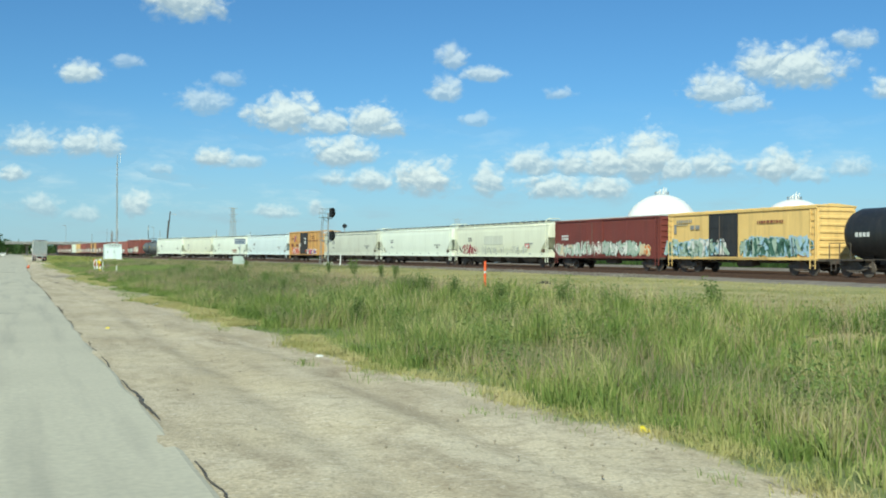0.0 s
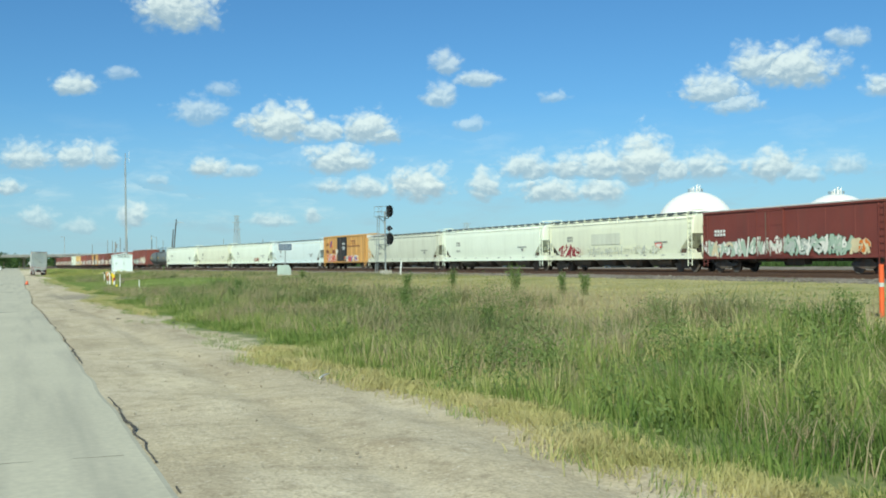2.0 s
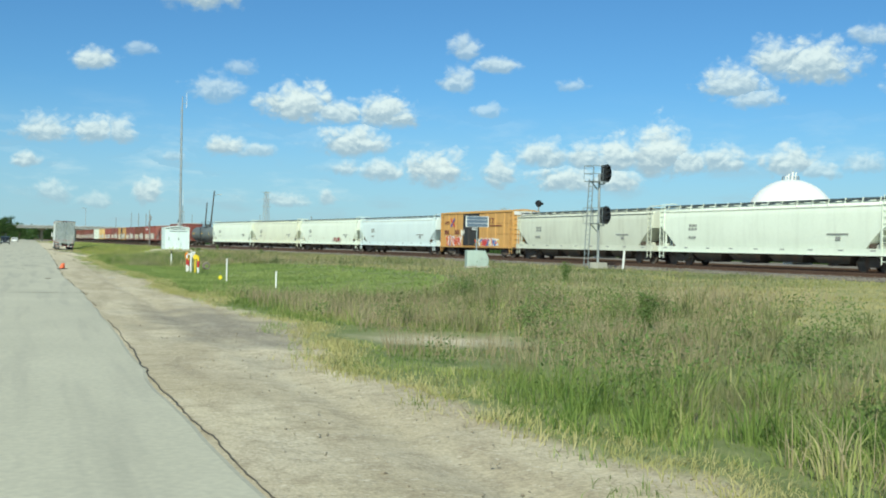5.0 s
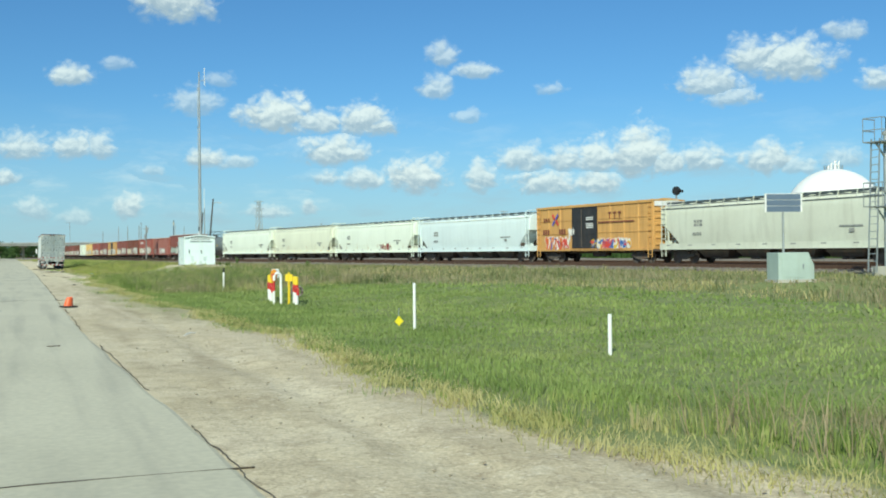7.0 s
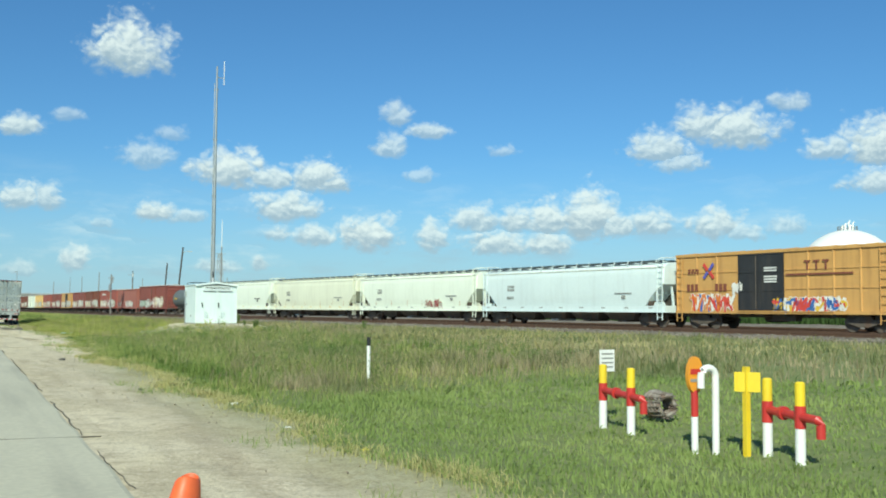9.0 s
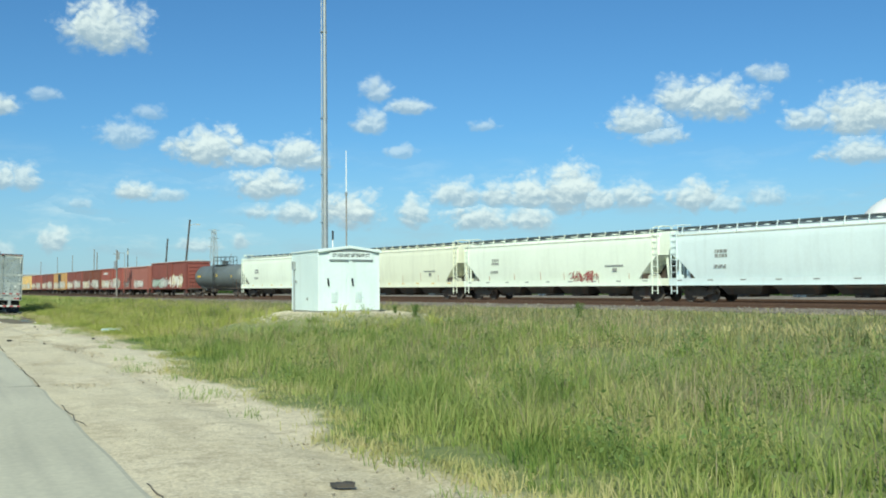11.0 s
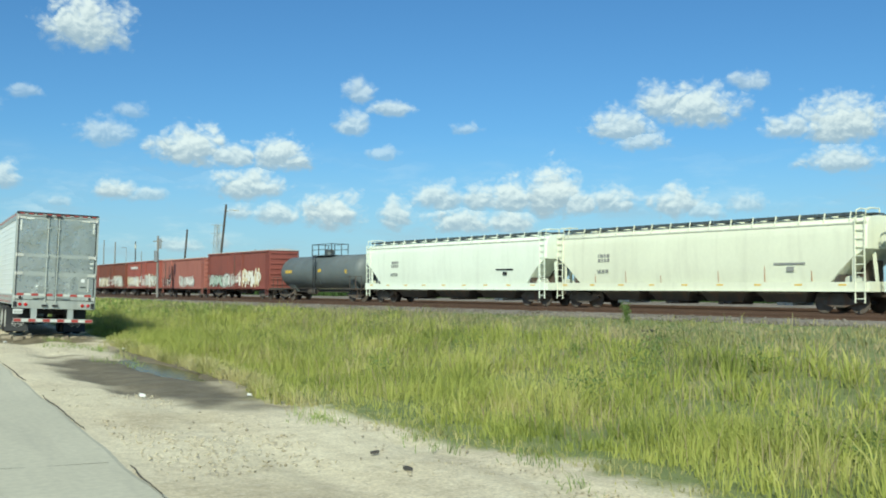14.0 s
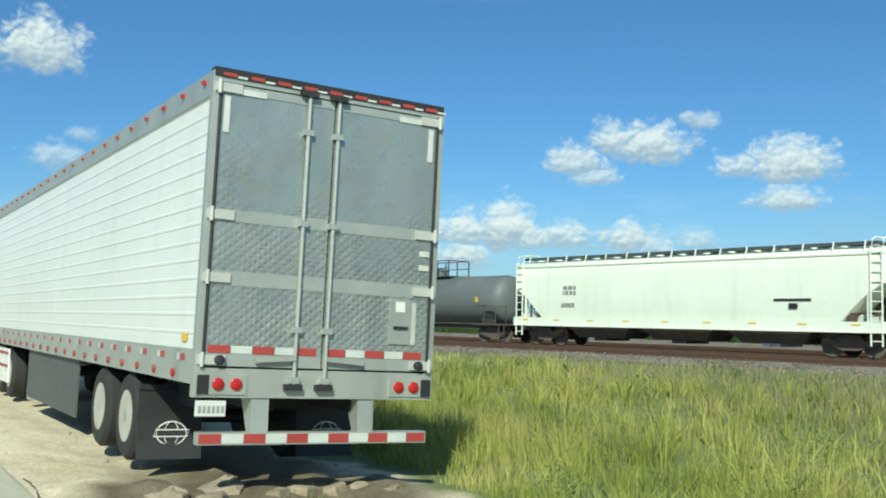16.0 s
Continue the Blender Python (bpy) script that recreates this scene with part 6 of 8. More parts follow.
def sphere_tank(x, y, top, r, label):
    t = thing("sphere_tank", label, "storage tank", pose(x, y, 0), "white spherical tanks")
    zc = top - r
    prof = [(max(r * math.sin(math.pi * i / 28), 0.02), -r * math.cos(math.pi * i / 28)) for i in range(29)]
    part("shell", Geo().lathe(prof, (0, 0, zc), "z", 56), "tank_white", t, smooth=True)
    for i in range(10):
        a = 2 * math.pi * i / 10
        part("leg", Geo().tube([(r * 0.96 * math.cos(a), r * 0.96 * math.sin(a), -0.5), (r * 0.96 * math.cos(a), r * 0.96 * math.sin(a), zc)], 0.45, 10), "tank_white", t)
    g = Geo()
    g.lathe([(2.6, top - 0.35), (2.6, top - 0.2)], (0, 0, 0), "z", 24)
    part("platform", g, "galv", t)
    g = Geo()
    for i in range(16):
        a = 2 * math.pi * i / 16
        g.bar((2.5 * math.cos(a), 2.5 * math.sin(a), top - 0.3), (2.5 * math.cos(a), 2.5 * math.sin(a), top + 0.85), 0.1)
        b = a + 2 * math.pi / 16
        for dz in (0.3, 0.85):
            g.bar((2.5 * math.cos(a), 2.5 * math.sin(a), top + dz), (2.5 * math.cos(b), 2.5 * math.sin(b), top + dz), 0.08)
    part("guard_rail", g, "galv", t)
    for dx, dy, hh, rr in ((-0.6, 0.2, 1.5, 0.3), (0.5, -0.3, 1.1, 0.4), (1.2, 0.6, 2.3, 0.28), (1.5, -0.5, 2.0, 0.25), (-1.5, 0.4, 0.9, 0.3)):
        part("valve_pipe", Geo().tube([(dx, dy, top - 0.3), (dx, dy, top + hh), (dx + 0.35, dy, top + hh + 0.15)], rr, 10), "tank_white", t)


def overpass():
    b = thing("overpass", "pale concrete road bridge on square piers", "bridge", pose(0, 503, 0))
    part("deck", Geo().box(-160, 150, -6, 6, 5.35, 6.0), "bridge", b)
    for y in (-6.15, 6.0):
        part("parapet", Geo().box(-160, 150, y, y + 0.15, 5.95, 6.45), "bridge", b)
        part("rail", Geo().box(-160, 150, y + 0.02, y + 0.1, 6.7, 6.78), "far_steel", b)
    for x in (-22, -9.6, 3.9, 16.8, 30, 44):
        p = part("pier", Geo().box(x - 0.5, x + 0.5, -0.6, 0.6, -1, 4.7, 0.1), "bridge", b)
        part("cap_beam", Geo().box(x - 1.6, x + 1.6, -1.0, 1.0, 4.7, 5.35), "bridge", p)
    g = Geo()
    g.loft([[(-40, y, 5.35), (-62, y, 5.35), (-90, y, -0.5), (-30, y, -0.5)] for y in (-6, 6)])
    part("abutment", g, "bridge", b)
    for x, h in ((20.5, 4.2), (-70, 4), (60, 4)):
        s = thing("street_lamp", "slim lamp post on the bridge", "street lamp", pose(x, 503, 6.0))
        part("post", Geo().tube([(0, 0, 0), (0, 0, h + 4)], 0.1, 8), "galv", s)
        part("head", Geo().box(-1.4, 0.1, -0.15, 0.15, h + 3.8, h + 4.0), "galv", s)


def tree(x, y, h, seed, label):
    rs = random.Random(seed)
    nrs = np.random.RandomState(seed)
    t = thing("tree", label, "tree", pose(x, y, -0.2), "trees in the distance")
    g = Geo()
    g.tube([(0, 0, 0), (0.1, 0, h * 0.3), (0.0, 0.1, h * 0.7)], [0.035 * h, 0.025 * h, 0.008 * h], 8)
    tips = []
    for i in range(7):
        a, z = rs.uniform(0, 6.28), h * rs.uniform(0.25, 0.6)
        l = h * rs.uniform(0.2, 0.36)
        e = (l * math.cos(a), l * math.sin(a), z + l * rs.uniform(0.4, 1.0))
        g.tube([(0, 0, z), tuple(0.5 * c + (0, 0, 0.55 * z)[k] for k, c in enumerate(e)), e], [0.014 * h, 0.01 * h, 0.004 * h], 6)
        tips.append(e)
    part("trunk", g, "bark", t)
    tips += [(0, 0, h * 0.85), (0.1 * h, 0, h * 0.7), (-0.12 * h, 0.1, h * 0.72)]
    pts = []
    for e in tips:
        for k in range(6):
            c = np.array(e) + nrs.randn(3) * h * 0.085
            pts.append(c + nrs.randn(60, 3) * np.array([1, 1, 0.75]) * h * 0.05)
    P = np.concatenate(pts)
    n = len(P)
    s = h * 0.022
    A, B = nrs.randn(n, 3), nrs.randn(n, 3)
    A /= np.linalg.norm(A, axis=1, keepdims=True)
    B /= np.linalg.norm(B, axis=1, keepdims=True)
    V = np.stack([P - A * s, P + B * s, P + A * s, P - B * s], 1)
    ob = big_mesh("crown", V, 4, np.arange(n * 4), M["tree_leaf"])
    ob.parent = t
    return t


def road_car(x, y, label, van=False, paint="car_dark", turn=0):
    c = thing("pickup_truck" if van else "car", label, "car", pose(x, y, 0.03, 0, 0, turn), "vehicles on the road")
    prof = [(-2.5, 0.35), (-2.5, 0.95), (-1.0, 1.05), (-0.6, 1.7), (0.9, 1.75), (1.6, 1.1), (2.4, 0.95), (2.5, 0.4)] if van else [(-2.2, 0.3), (-2.2, 0.85), (-1.5, 0.95), (-0.8, 1.4), (0.6, 1.42), (1.2, 0.95), (2.1, 0.8), (2.2, 0.35)]
    g = Geo()
    g.loft([[(sx * w, yy, z) for yy, z in prof] for sx, w in ((-1, 0.82), (-1, 0.9), (1, 0.9), (1, 0.82))])
    part("body", g, paint, c)
    part("windscreen", Geo().loft([[(-0.7, prof[3][0] - 0.05, prof[3][1] - 0.06), (0.7, prof[3][0] - 0.05, prof[3][1] - 0.06)], [(-0.78, prof[2][0] - 0.02, prof[2][1] + 0.06), (0.78, prof[2][0] - 0.02, prof[2][1] + 0.06)]][::1], caps=False, closed=False), "car_glass", c)
    for yy in (-1.45, 1.45):
        for sx in (-1, 1):
            w = part("wheel", Geo().lathe([(0.1, -0.1), (0.3, -0.11), (0.34, -0.06), (0.34, 0.06), (0.3, 0.11), (0.1, 0.1)], (sx * 0.82, yy, 0.34), "x", 16), "rubber", c)
            part("rim", Geo().lathe([(0.02, -0.12), (0.2, -0.12), (0.2, 0.12), (0.02, 0.12)], (sx * 0.82, yy, 0.34), "x", 12), "alu", w)
    for sx in (-1, 1):
        part("headlight", Geo().box(sx * 0.62 - 0.16, sx * 0.62 + 0.16, prof[0][0] - 0.03, prof[0][0] + 0.02, 0.62, 0.78), "tape_white", c)


# ---------------------------------------------------------------- pipeline markers


def pipeline_corner():
    def stake(name, x, y, label, cat):
        return thing(name, label, cat, pose(x, y, ground_z(x, y)), "pipeline markers")

    def manifold(x, y, x2, y2, label):
        t = stake("pipe_stand", x, y, label, "pipe stand")
        d = Vector((x2 - x, y2 - y, ground_z(x2, y2) - ground_z(x, y)))
        for p in (Vector((0, 0, 0)), d):
            part("post", Geo().tube([p + Vector((0, 0, -0.2)), p + Vector((0, 0, 0.44))], 0.062, 14), "pipe_white", t)
            part("collar", Geo().tube([p + Vector((0, 0, 0.44)), p + Vector((0, 0, 0.71))], 0.068, 14), "pipe_red", t)
            part("cap", Geo().tube([p + Vector((0, 0, 0.71)), p + Vector((0, 0, 0.98)), p + Vector((0, 0, 1.0))], [0.062, 0.062, 0.04], 14), "pipe_yellow", t)
        e = d.normalized()
        part("cross_pipe", Geo().tube([Vector((0, 0, 0.6)), d + Vector((0, 0, 0.58)), d + e * 0.33 + Vector((0, 0, 0.57)), d + e * 0.38 + Vector((0, 0, 0.52)), d + e * 0.38 + Vector((0, 0, 0.36))], 0.055, 12), "pipe_red", t)
        part("flange", Geo().tube([d * 0.45 + Vector((0, 0, 0.59)), d * 0.45 + e * 0.06 + Vector((0, 0, 0.59))], 0.085, 14), "pipe_red", t)

    manifold(9.33, 129.0, 9.2, 128.1, "white, red and yellow pipe stand with elbow")
    manifold(9.43, 125.55, 9.33, 124.9, "twin white, red and yellow pipe posts with cross pipe")
    t = stake("marker_sign", 9.6, 129.4, "small white notice on a thin grey stake", "sign")
    part("stake", Geo().bar((0, 0, -0.2), (0.03, 0, 0.9), 0.03), "galv", t)
    b = part("board", Geo().box(-0.08, 0.2, -0.05, -0.03, 0.85, 1.2), "pipe_white", t)
    for i in range(4):
        part("writing", Geo().box(-0.05, 0.17, -0.055, -0.05, 0.91 + i * 0.07, 0.935 + i * 0.07), "mark_dark", b)
    t = stake("warning_marker", 8.85, 126.25, "orange oval warning marker on a red and white post", "sign")
    part("post", Geo().tube([(0, 0, -0.2), (0, 0, 0.48)], 0.045, 12), "pipe_white", t)
    part("collar", Geo().tube([(0, 0, 0.48), (0, 0, 0.82)], 0.047, 12), "pipe_red", t)
    g = Geo()
    g.loft([[(0.125 * math.cos(a), yy, 1.02 + 0.24 * math.sin(a)) for a in [2 * math.pi * i / 20 for i in range(20)]] for yy in (-0.03, 0.03)])
    b = part("oval_plate", g, "sign_orange", t)
    part("writing", Geo().box(-0.09, 0.09, -0.036, -0.03, 1.03, 1.1), "pipe_red", b)
    part("writing", Geo().box(-0.09, 0.09, -0.036, -0.03, 0.93, 0.97), "mark_dark", b)
    t = stake("vent_pipe", 9.07, 126.1, "white vent pipe bent over at the top", "pipe")
    path = [(0, 0, -0.2), (0, 0, 1.0)] + [(-0.12 + 0.12 * math.cos(a), 0, 1.0 + 0.12 * math.sin(a)) for a in [math.pi * i / 8 for i in range(1, 9)]] + [(-0.24, 0, 0.86)]
    part("pipe", Geo().tube(path, 0.048, 12), "pipe_white", t, smooth=True)
    t = stake("test_station", 9.27, 125.75, "yellow test post with a flat yellow plate", "post")
    part("post", Geo().bar((0, 0, -0.2), (0, 0, 1.14), 0.07), "pipe_yellow", t)
    for e, d in ((-0.09, 0.1), (0.02, -0.06)):
        part("plate", Geo().loft([[(-0.1, e * 0.5 + 0.1, z), (0.1, e * 0.5 - 0.1, z), (0.115, e * 0.5 - 0.085, z), (-0.085, e * 0.5 + 0.115, z)] for z in (0.82, 1.07)]), "pipe_yellow", t)
    t = stake("wire_roll", 10.45, 129.0, "rusty rolled-up wire netting lying in the grass", "wire roll")
    for k in range(5):
        g = Geo()
        r = 0.16 + 0.012 * k
        g.tube([(r * math.cos(a), -0.16 + 0.08 * k + 0.03 * math.sin(3 * a), 0.28 + r * math.sin(a)) for a in [2 * math.pi * i / 22 for i in range(23)]], 0.035, 6)
        part("coil", g, "wire_roll", t)
    g = Geo()
    for i in range(16):
        a = 2 * math.pi * i / 16
        g.bar((0.2 * math.cos(a), -0.2, 0.28 + 0.2 * math.sin(a)), (0.22 * math.cos(a + 0.2), 0.22, 0.28 + 0.22 * math.sin(a + 0.2)), 0.022)
    part("mesh_wires", g, "wire_roll", t)
    for x, y, h, cap, lab in ((8.72, 112.05, 1.1, None, "thin white marker post in the grass"), (9.46, 104.9, 0.72, None, "thin white marker post in the grass"), (9.6, 139.6, 0.9, "signal_black", "white marker post with black cap")):
        t = stake("marker_post", x, y, lab, "post")
        r = 0.045 if cap else 0.035
        part("post", Geo().tube([(0, 0, -0.2), (0, 0, h)], r, 10), "pipe_white", t)
        if cap:
            part("cap", Geo().tube([(0, 0, h), (0, 0, h + 0.22)], r * 1.05, 10), cap, t)
    t = thing("delineator_post", "orange plastic delineator with pale band in long grass", "post", pose(19.7, 43.5, ground_z(19.7, 43.5)))
    part("post", Geo().tube([(0, 0, -0.1), (0, 0, 1.25)], 0.06, 10), "cone", t)
    part("band", Geo().tube([(0, 0, 0.72), (0, 0, 0.82)], 0.062, 10), "tape_white", t)
    t = thing("yellow_flag", "small yellow diamond marker in the grass", "flag", pose(8.5, 112.5, ground_z(8.5, 112.5)))
    part("wire", Geo().tube([(0, 0, -0.1), (0, 0, 0.5)], 0.008, 6), "galv", t)
    part("flag", Geo().loft([[(0, -0.01, 0.08), (0.11, -0.01, 0.19), (0, -0.01, 0.32), (-0.11, -0.01, 0.19)], [(0, 0.0, 0.08), (0.11, 0.0, 0.19), (0, 0.0, 0.32), (-0.11, 0.0, 0.19)]]), "litter_yellow", t)


def traffic_cone():
    t = thing("traffic_cone", "squashed orange traffic cone on a black base", "traffic cone", pose(1.74, 123.75, 0.02, 0, 0, 20))
    part("base", Geo().box(-0.22, 0.24, -0.2, 0.2, 0.0, 0.035, 0.04), "rubber", t)
    g = Geo()
    n = 20
    prof = [(0.14, 0.03), (0.125, 0.12), (0.11, 0.2), (0.095, 0.28), (0.08, 0.3), (0.075, 0.27)]
    g.loft([[(r * math.cos(a) * 1.05 + 0.18 * h, r * math.sin(a) * 0.95, h + 0.015 * math.sin(2 * a)) for a in [2 * math.pi * i / n for i in range(n)]] for r, h in prof])
    part("shell", g, "cone", t, smooth=True)


def litter():
    rs = random.Random(8)
    spots = [("litter", 7.3, 12.9, "litter_yellow", 0.22, "flat piece of yellow plastic on the dirt"), ("litter", 2.85, 29.0, "litter_yellow", 0.09, "small yellow scrap on the dirt"), ("litter", 4.55, 127.0, "litter_yellow", 0.18, "flat piece of yellow plastic on the dirt"),
             ("litter", 4.6, 133.4, "litter_white", 0.13, "small white scrap on the ground"), ("litter", 5.3, 131.8, "litter_white", 0.15, "small white scrap on the ground"),
             ("litter", 5.62, 211.25, "litter_white", 0.2, "small white scrap on the ground"), ("litter", 2.82, 215.2, "litter_white", 0.16, "small white scrap on the ground"), ("litter", 3.4, 198.0, "litter_white", 0.16, "small white scrap on the ground"), ("litter", 5.0, 197.6, "litter_white", 0.1, "small white scrap on the ground"),
             ("litter", 2.47, 177.4, "litter_dark", 0.24, "dark scrap of rubber on the dirt"), ("litter", 5.15, 178.2, "litter_dark", 0.2, "dark scrap of rubber on the dirt"), ("litter", 3.3, 150.0, "litter_dark", 0.22, "dark scrap of rubber on the dirt"), ("litter", 3.6, 137.0, "litter_dark", 0.14, "dark scrap of rubber on the dirt"),
             ("litter", 4.4, 129.6, "litter_white", 0.1, "small white scrap on the ground"), ("litter", 6.0, 21.5, "litter_white", 0.12, "small white scrap on the ground"), ("litter", 5.3, 57.0, "litter_dark", 0.2, "dark scrap of rubber on the dirt"), ("litter", 4.0, 60.0, "litter_dark", 0.16, "dark scrap of rubber on the dirt"),
             ("rubber_strip", 24.5, 47.0, "rubber", 0.7, "black strip of tyre in the grass"), ("rubber_strip", 20.0, 206.0, "rubber", 0.4, "black strip of tyre in the grass"), ("litter", 4.2, 187.6, "litter_dark", 0.12, "dark scrap of rubber on the dirt"), ("litter", 4.44, 191.5, "litter_dark", 0.1, "dark scrap of rubber on the dirt"), ("litter", 4.33, 190.5, "litter_dark", 0.12, "dark scrap of rubber on the dirt"), ("litter", 3.3, 175.1, "litter_dark", 0.12, "dark scrap of rubber on the dirt")]
    for name, x, y, mt, s, label in spots:
        t = thing(name, label, "litter", pose(x, y, ground_z(x, y) + (0.02 if s < 0.4 else 0.12), 0, 0, rs.uniform(0, 360)), "litter on the verge")
        g = Geo()
        n = 9
        s *= 0.7
        top = [(s * rs.uniform(0.55, 1.0) * math.cos(2 * math.pi * i / n), s * 0.4 * rs.uniform(0.6, 1.0) * math.sin(2 * math.pi * i / n), s * rs.uniform(0.03, 0.14)) for i in range(n)]
        g.loft([[(a * 0.96, b * 0.96, -0.02) for a, b, c in top], top, [(a * 0.4, b * 0.4, c + s * rs.uniform(0.0, 0.15)) for a, b, c in top]])
        part("scrap", g, mt, t)


signal_mast()
far_signal()
relay_cabinet()
signal_hut()
leaning_pole(46.6, 345.7, 15.4, 1.4, 0.17, "tall dark leaning pole with a lamp arm", True)
leaning_pole(52.8, 397, 14.0, 1.0, 0.18, "tall dark leaning wooden pole")
p = leaning_pole(50.1, 438, 13.0, 0.0, 0.13, "thin dark pole with a pale lamp head", False)
part("lamp_head", Geo().box(-0.2, 0.2, -0.2, 0.2, 11.3, 12.3, 0.05), "alu_white", p)
for px, py, ph in ((33, 380, 10.5), (35.5, 440, 11), (30, 470, 10), (28, 340, 8.5), (40, 520, 13), (75, 420, 11), (60, 480, 12), (70, 330, 8.8), (100, 330, 9.5)):
    leaning_pole(px, py, ph, 0.1, 0.09, "thin grey pole beside the tracks", False, "grey_pole")
p = thing("line_pole", "grey pole with equipment boxes beside the red boxcars", "pole", pose(23.95, 292, 0.2))
part("pole", Geo().tube([(0, 0, -0.3), (0, 0, 7.0)], [0.13, 0.1], 10), "grey_pole", p)
part("equipment_box", Geo().box(-0.35, -0.08, -0.2, 0.2, 4.2, 5.4), "galv", p)
part("equipment_box", Geo().box(0.08, 0.35, -0.2, 0.2, 5.6, 6.7), "galv", p)
part("cross_arm", Geo().bar((-0.5, 0, 6.4), (0.5, 0, 6.4), 0.1), "grey_pole", p)
lattice_tower(120, 618, 29.3, 2.0, "grey steel lattice pylon far behind the train")
lattice_tower(300, 690, 28, 3.0, "grey steel lattice pylon far behind the train")
lattice_tower(420, 560, 30, 3.0, "grey steel lattice pylon far behind the train")
sphere_tank(216.9, 312.4, 24.0, 13.6, "large white spherical storage tank with railed top")
sphere_tank(258.0, 289.6, 22.2, 13.6, "large white spherical storage tank with railed top")
overpass()
pipeline_corner()
traffic_cone()
litter()
for i, (tx_, ty_, th_) in enumerate(((-13, 372, 8), (-16, 392, 9.5), (-14.5, 412, 9), (-19, 352, 8.5), (-17, 432, 8), (-22, 380, 10), (-6, 640, 9), (4, 655, 8), (-14, 630, 10), (10, 660, 7.5), (14, 690, 8), (-24, 620, 10), (22, 720, 7))):
    tree(tx_, ty_, th_, 40 + i, "dark green broadleaf tree beside the road")
road_car(-5.2, 305, "dark pickup truck coming along the far lane", True, "car_dark")
road_car(-5.0, 420, "white car coming along the far lane", False, "cab_white")

for i, (tx_, ty_, th_) in enumerate(((-10.2, 482, 9.6), (-11.8, 470, 8.8), (-14, 488, 10), (-11.2, 450, 7.4))):
    tree(tx_, ty_, th_, 70 + i, "dark green broadleaf tree beside the road")


def far_woods():
    rs = np.random.RandomState(6)
    n = 42000
    x = rs.uniform(-260, 45, n)
    y = 730 + 25 * rs.randn(n)
    top = 6.5 + 2.2 * value_noise(x, y, 9.0, 91) + 1.3 * value_noise(x, y, 3.0, 92)
    P = np.stack([x, y, top * rs.rand(n) ** 0.6], -1)
    A, B = rs.randn(n, 3), rs.randn(n, 3)
    A /= np.linalg.norm(A, axis=1, keepdims=True)
    B /= np.linalg.norm(B, axis=1, keepdims=True)
    V = np.stack([P - A * 0.55, P + B * 0.55, P + A * 0.55, P - B * 0.55], 1)
    tagged(big_mesh("far_woods", V, 4, np.arange(n * 4), M["tree_leaf"]), "dark green woods beyond the bridge")


far_woods()


def plastic_sheet():
    t = thing("plastic_sheet", "crumpled pale blue plastic sheet lying in the grass", "plastic sheet", pose(6.9, 185.6, ground_z(6.9, 185.6) + 0.0, 0, 0, -28) @ Matrix.Diagonal((0.8, 0.8, 0.9, 1)))
    rs = np.random.RandomState(14)
    g = Geo()
    nx, ny = 16, 9
    H_ = 0.1 + 0.1 * rs.rand(nx, ny)
    rows = [[(-0.5 + i / (nx - 1), (-0.28 + 0.56 * j / (ny - 1)) * (0.8 + 0.3 * math.sin(i * 0.9)), H_[i, j] * math.sin(math.pi * (j + 0.4) / ny)) for j in range(ny)] for i in range(nx)]
    for i, r in enumerate(rows):
        rows[i] = r + [(x, y, z - 0.03) for x, y, z in r[::-1]]
    g.loft(rows)
    part("sheet", g, "sheet", t)


plastic_sheet()

# ---------------------------------------------------------------- parked semi-trailer


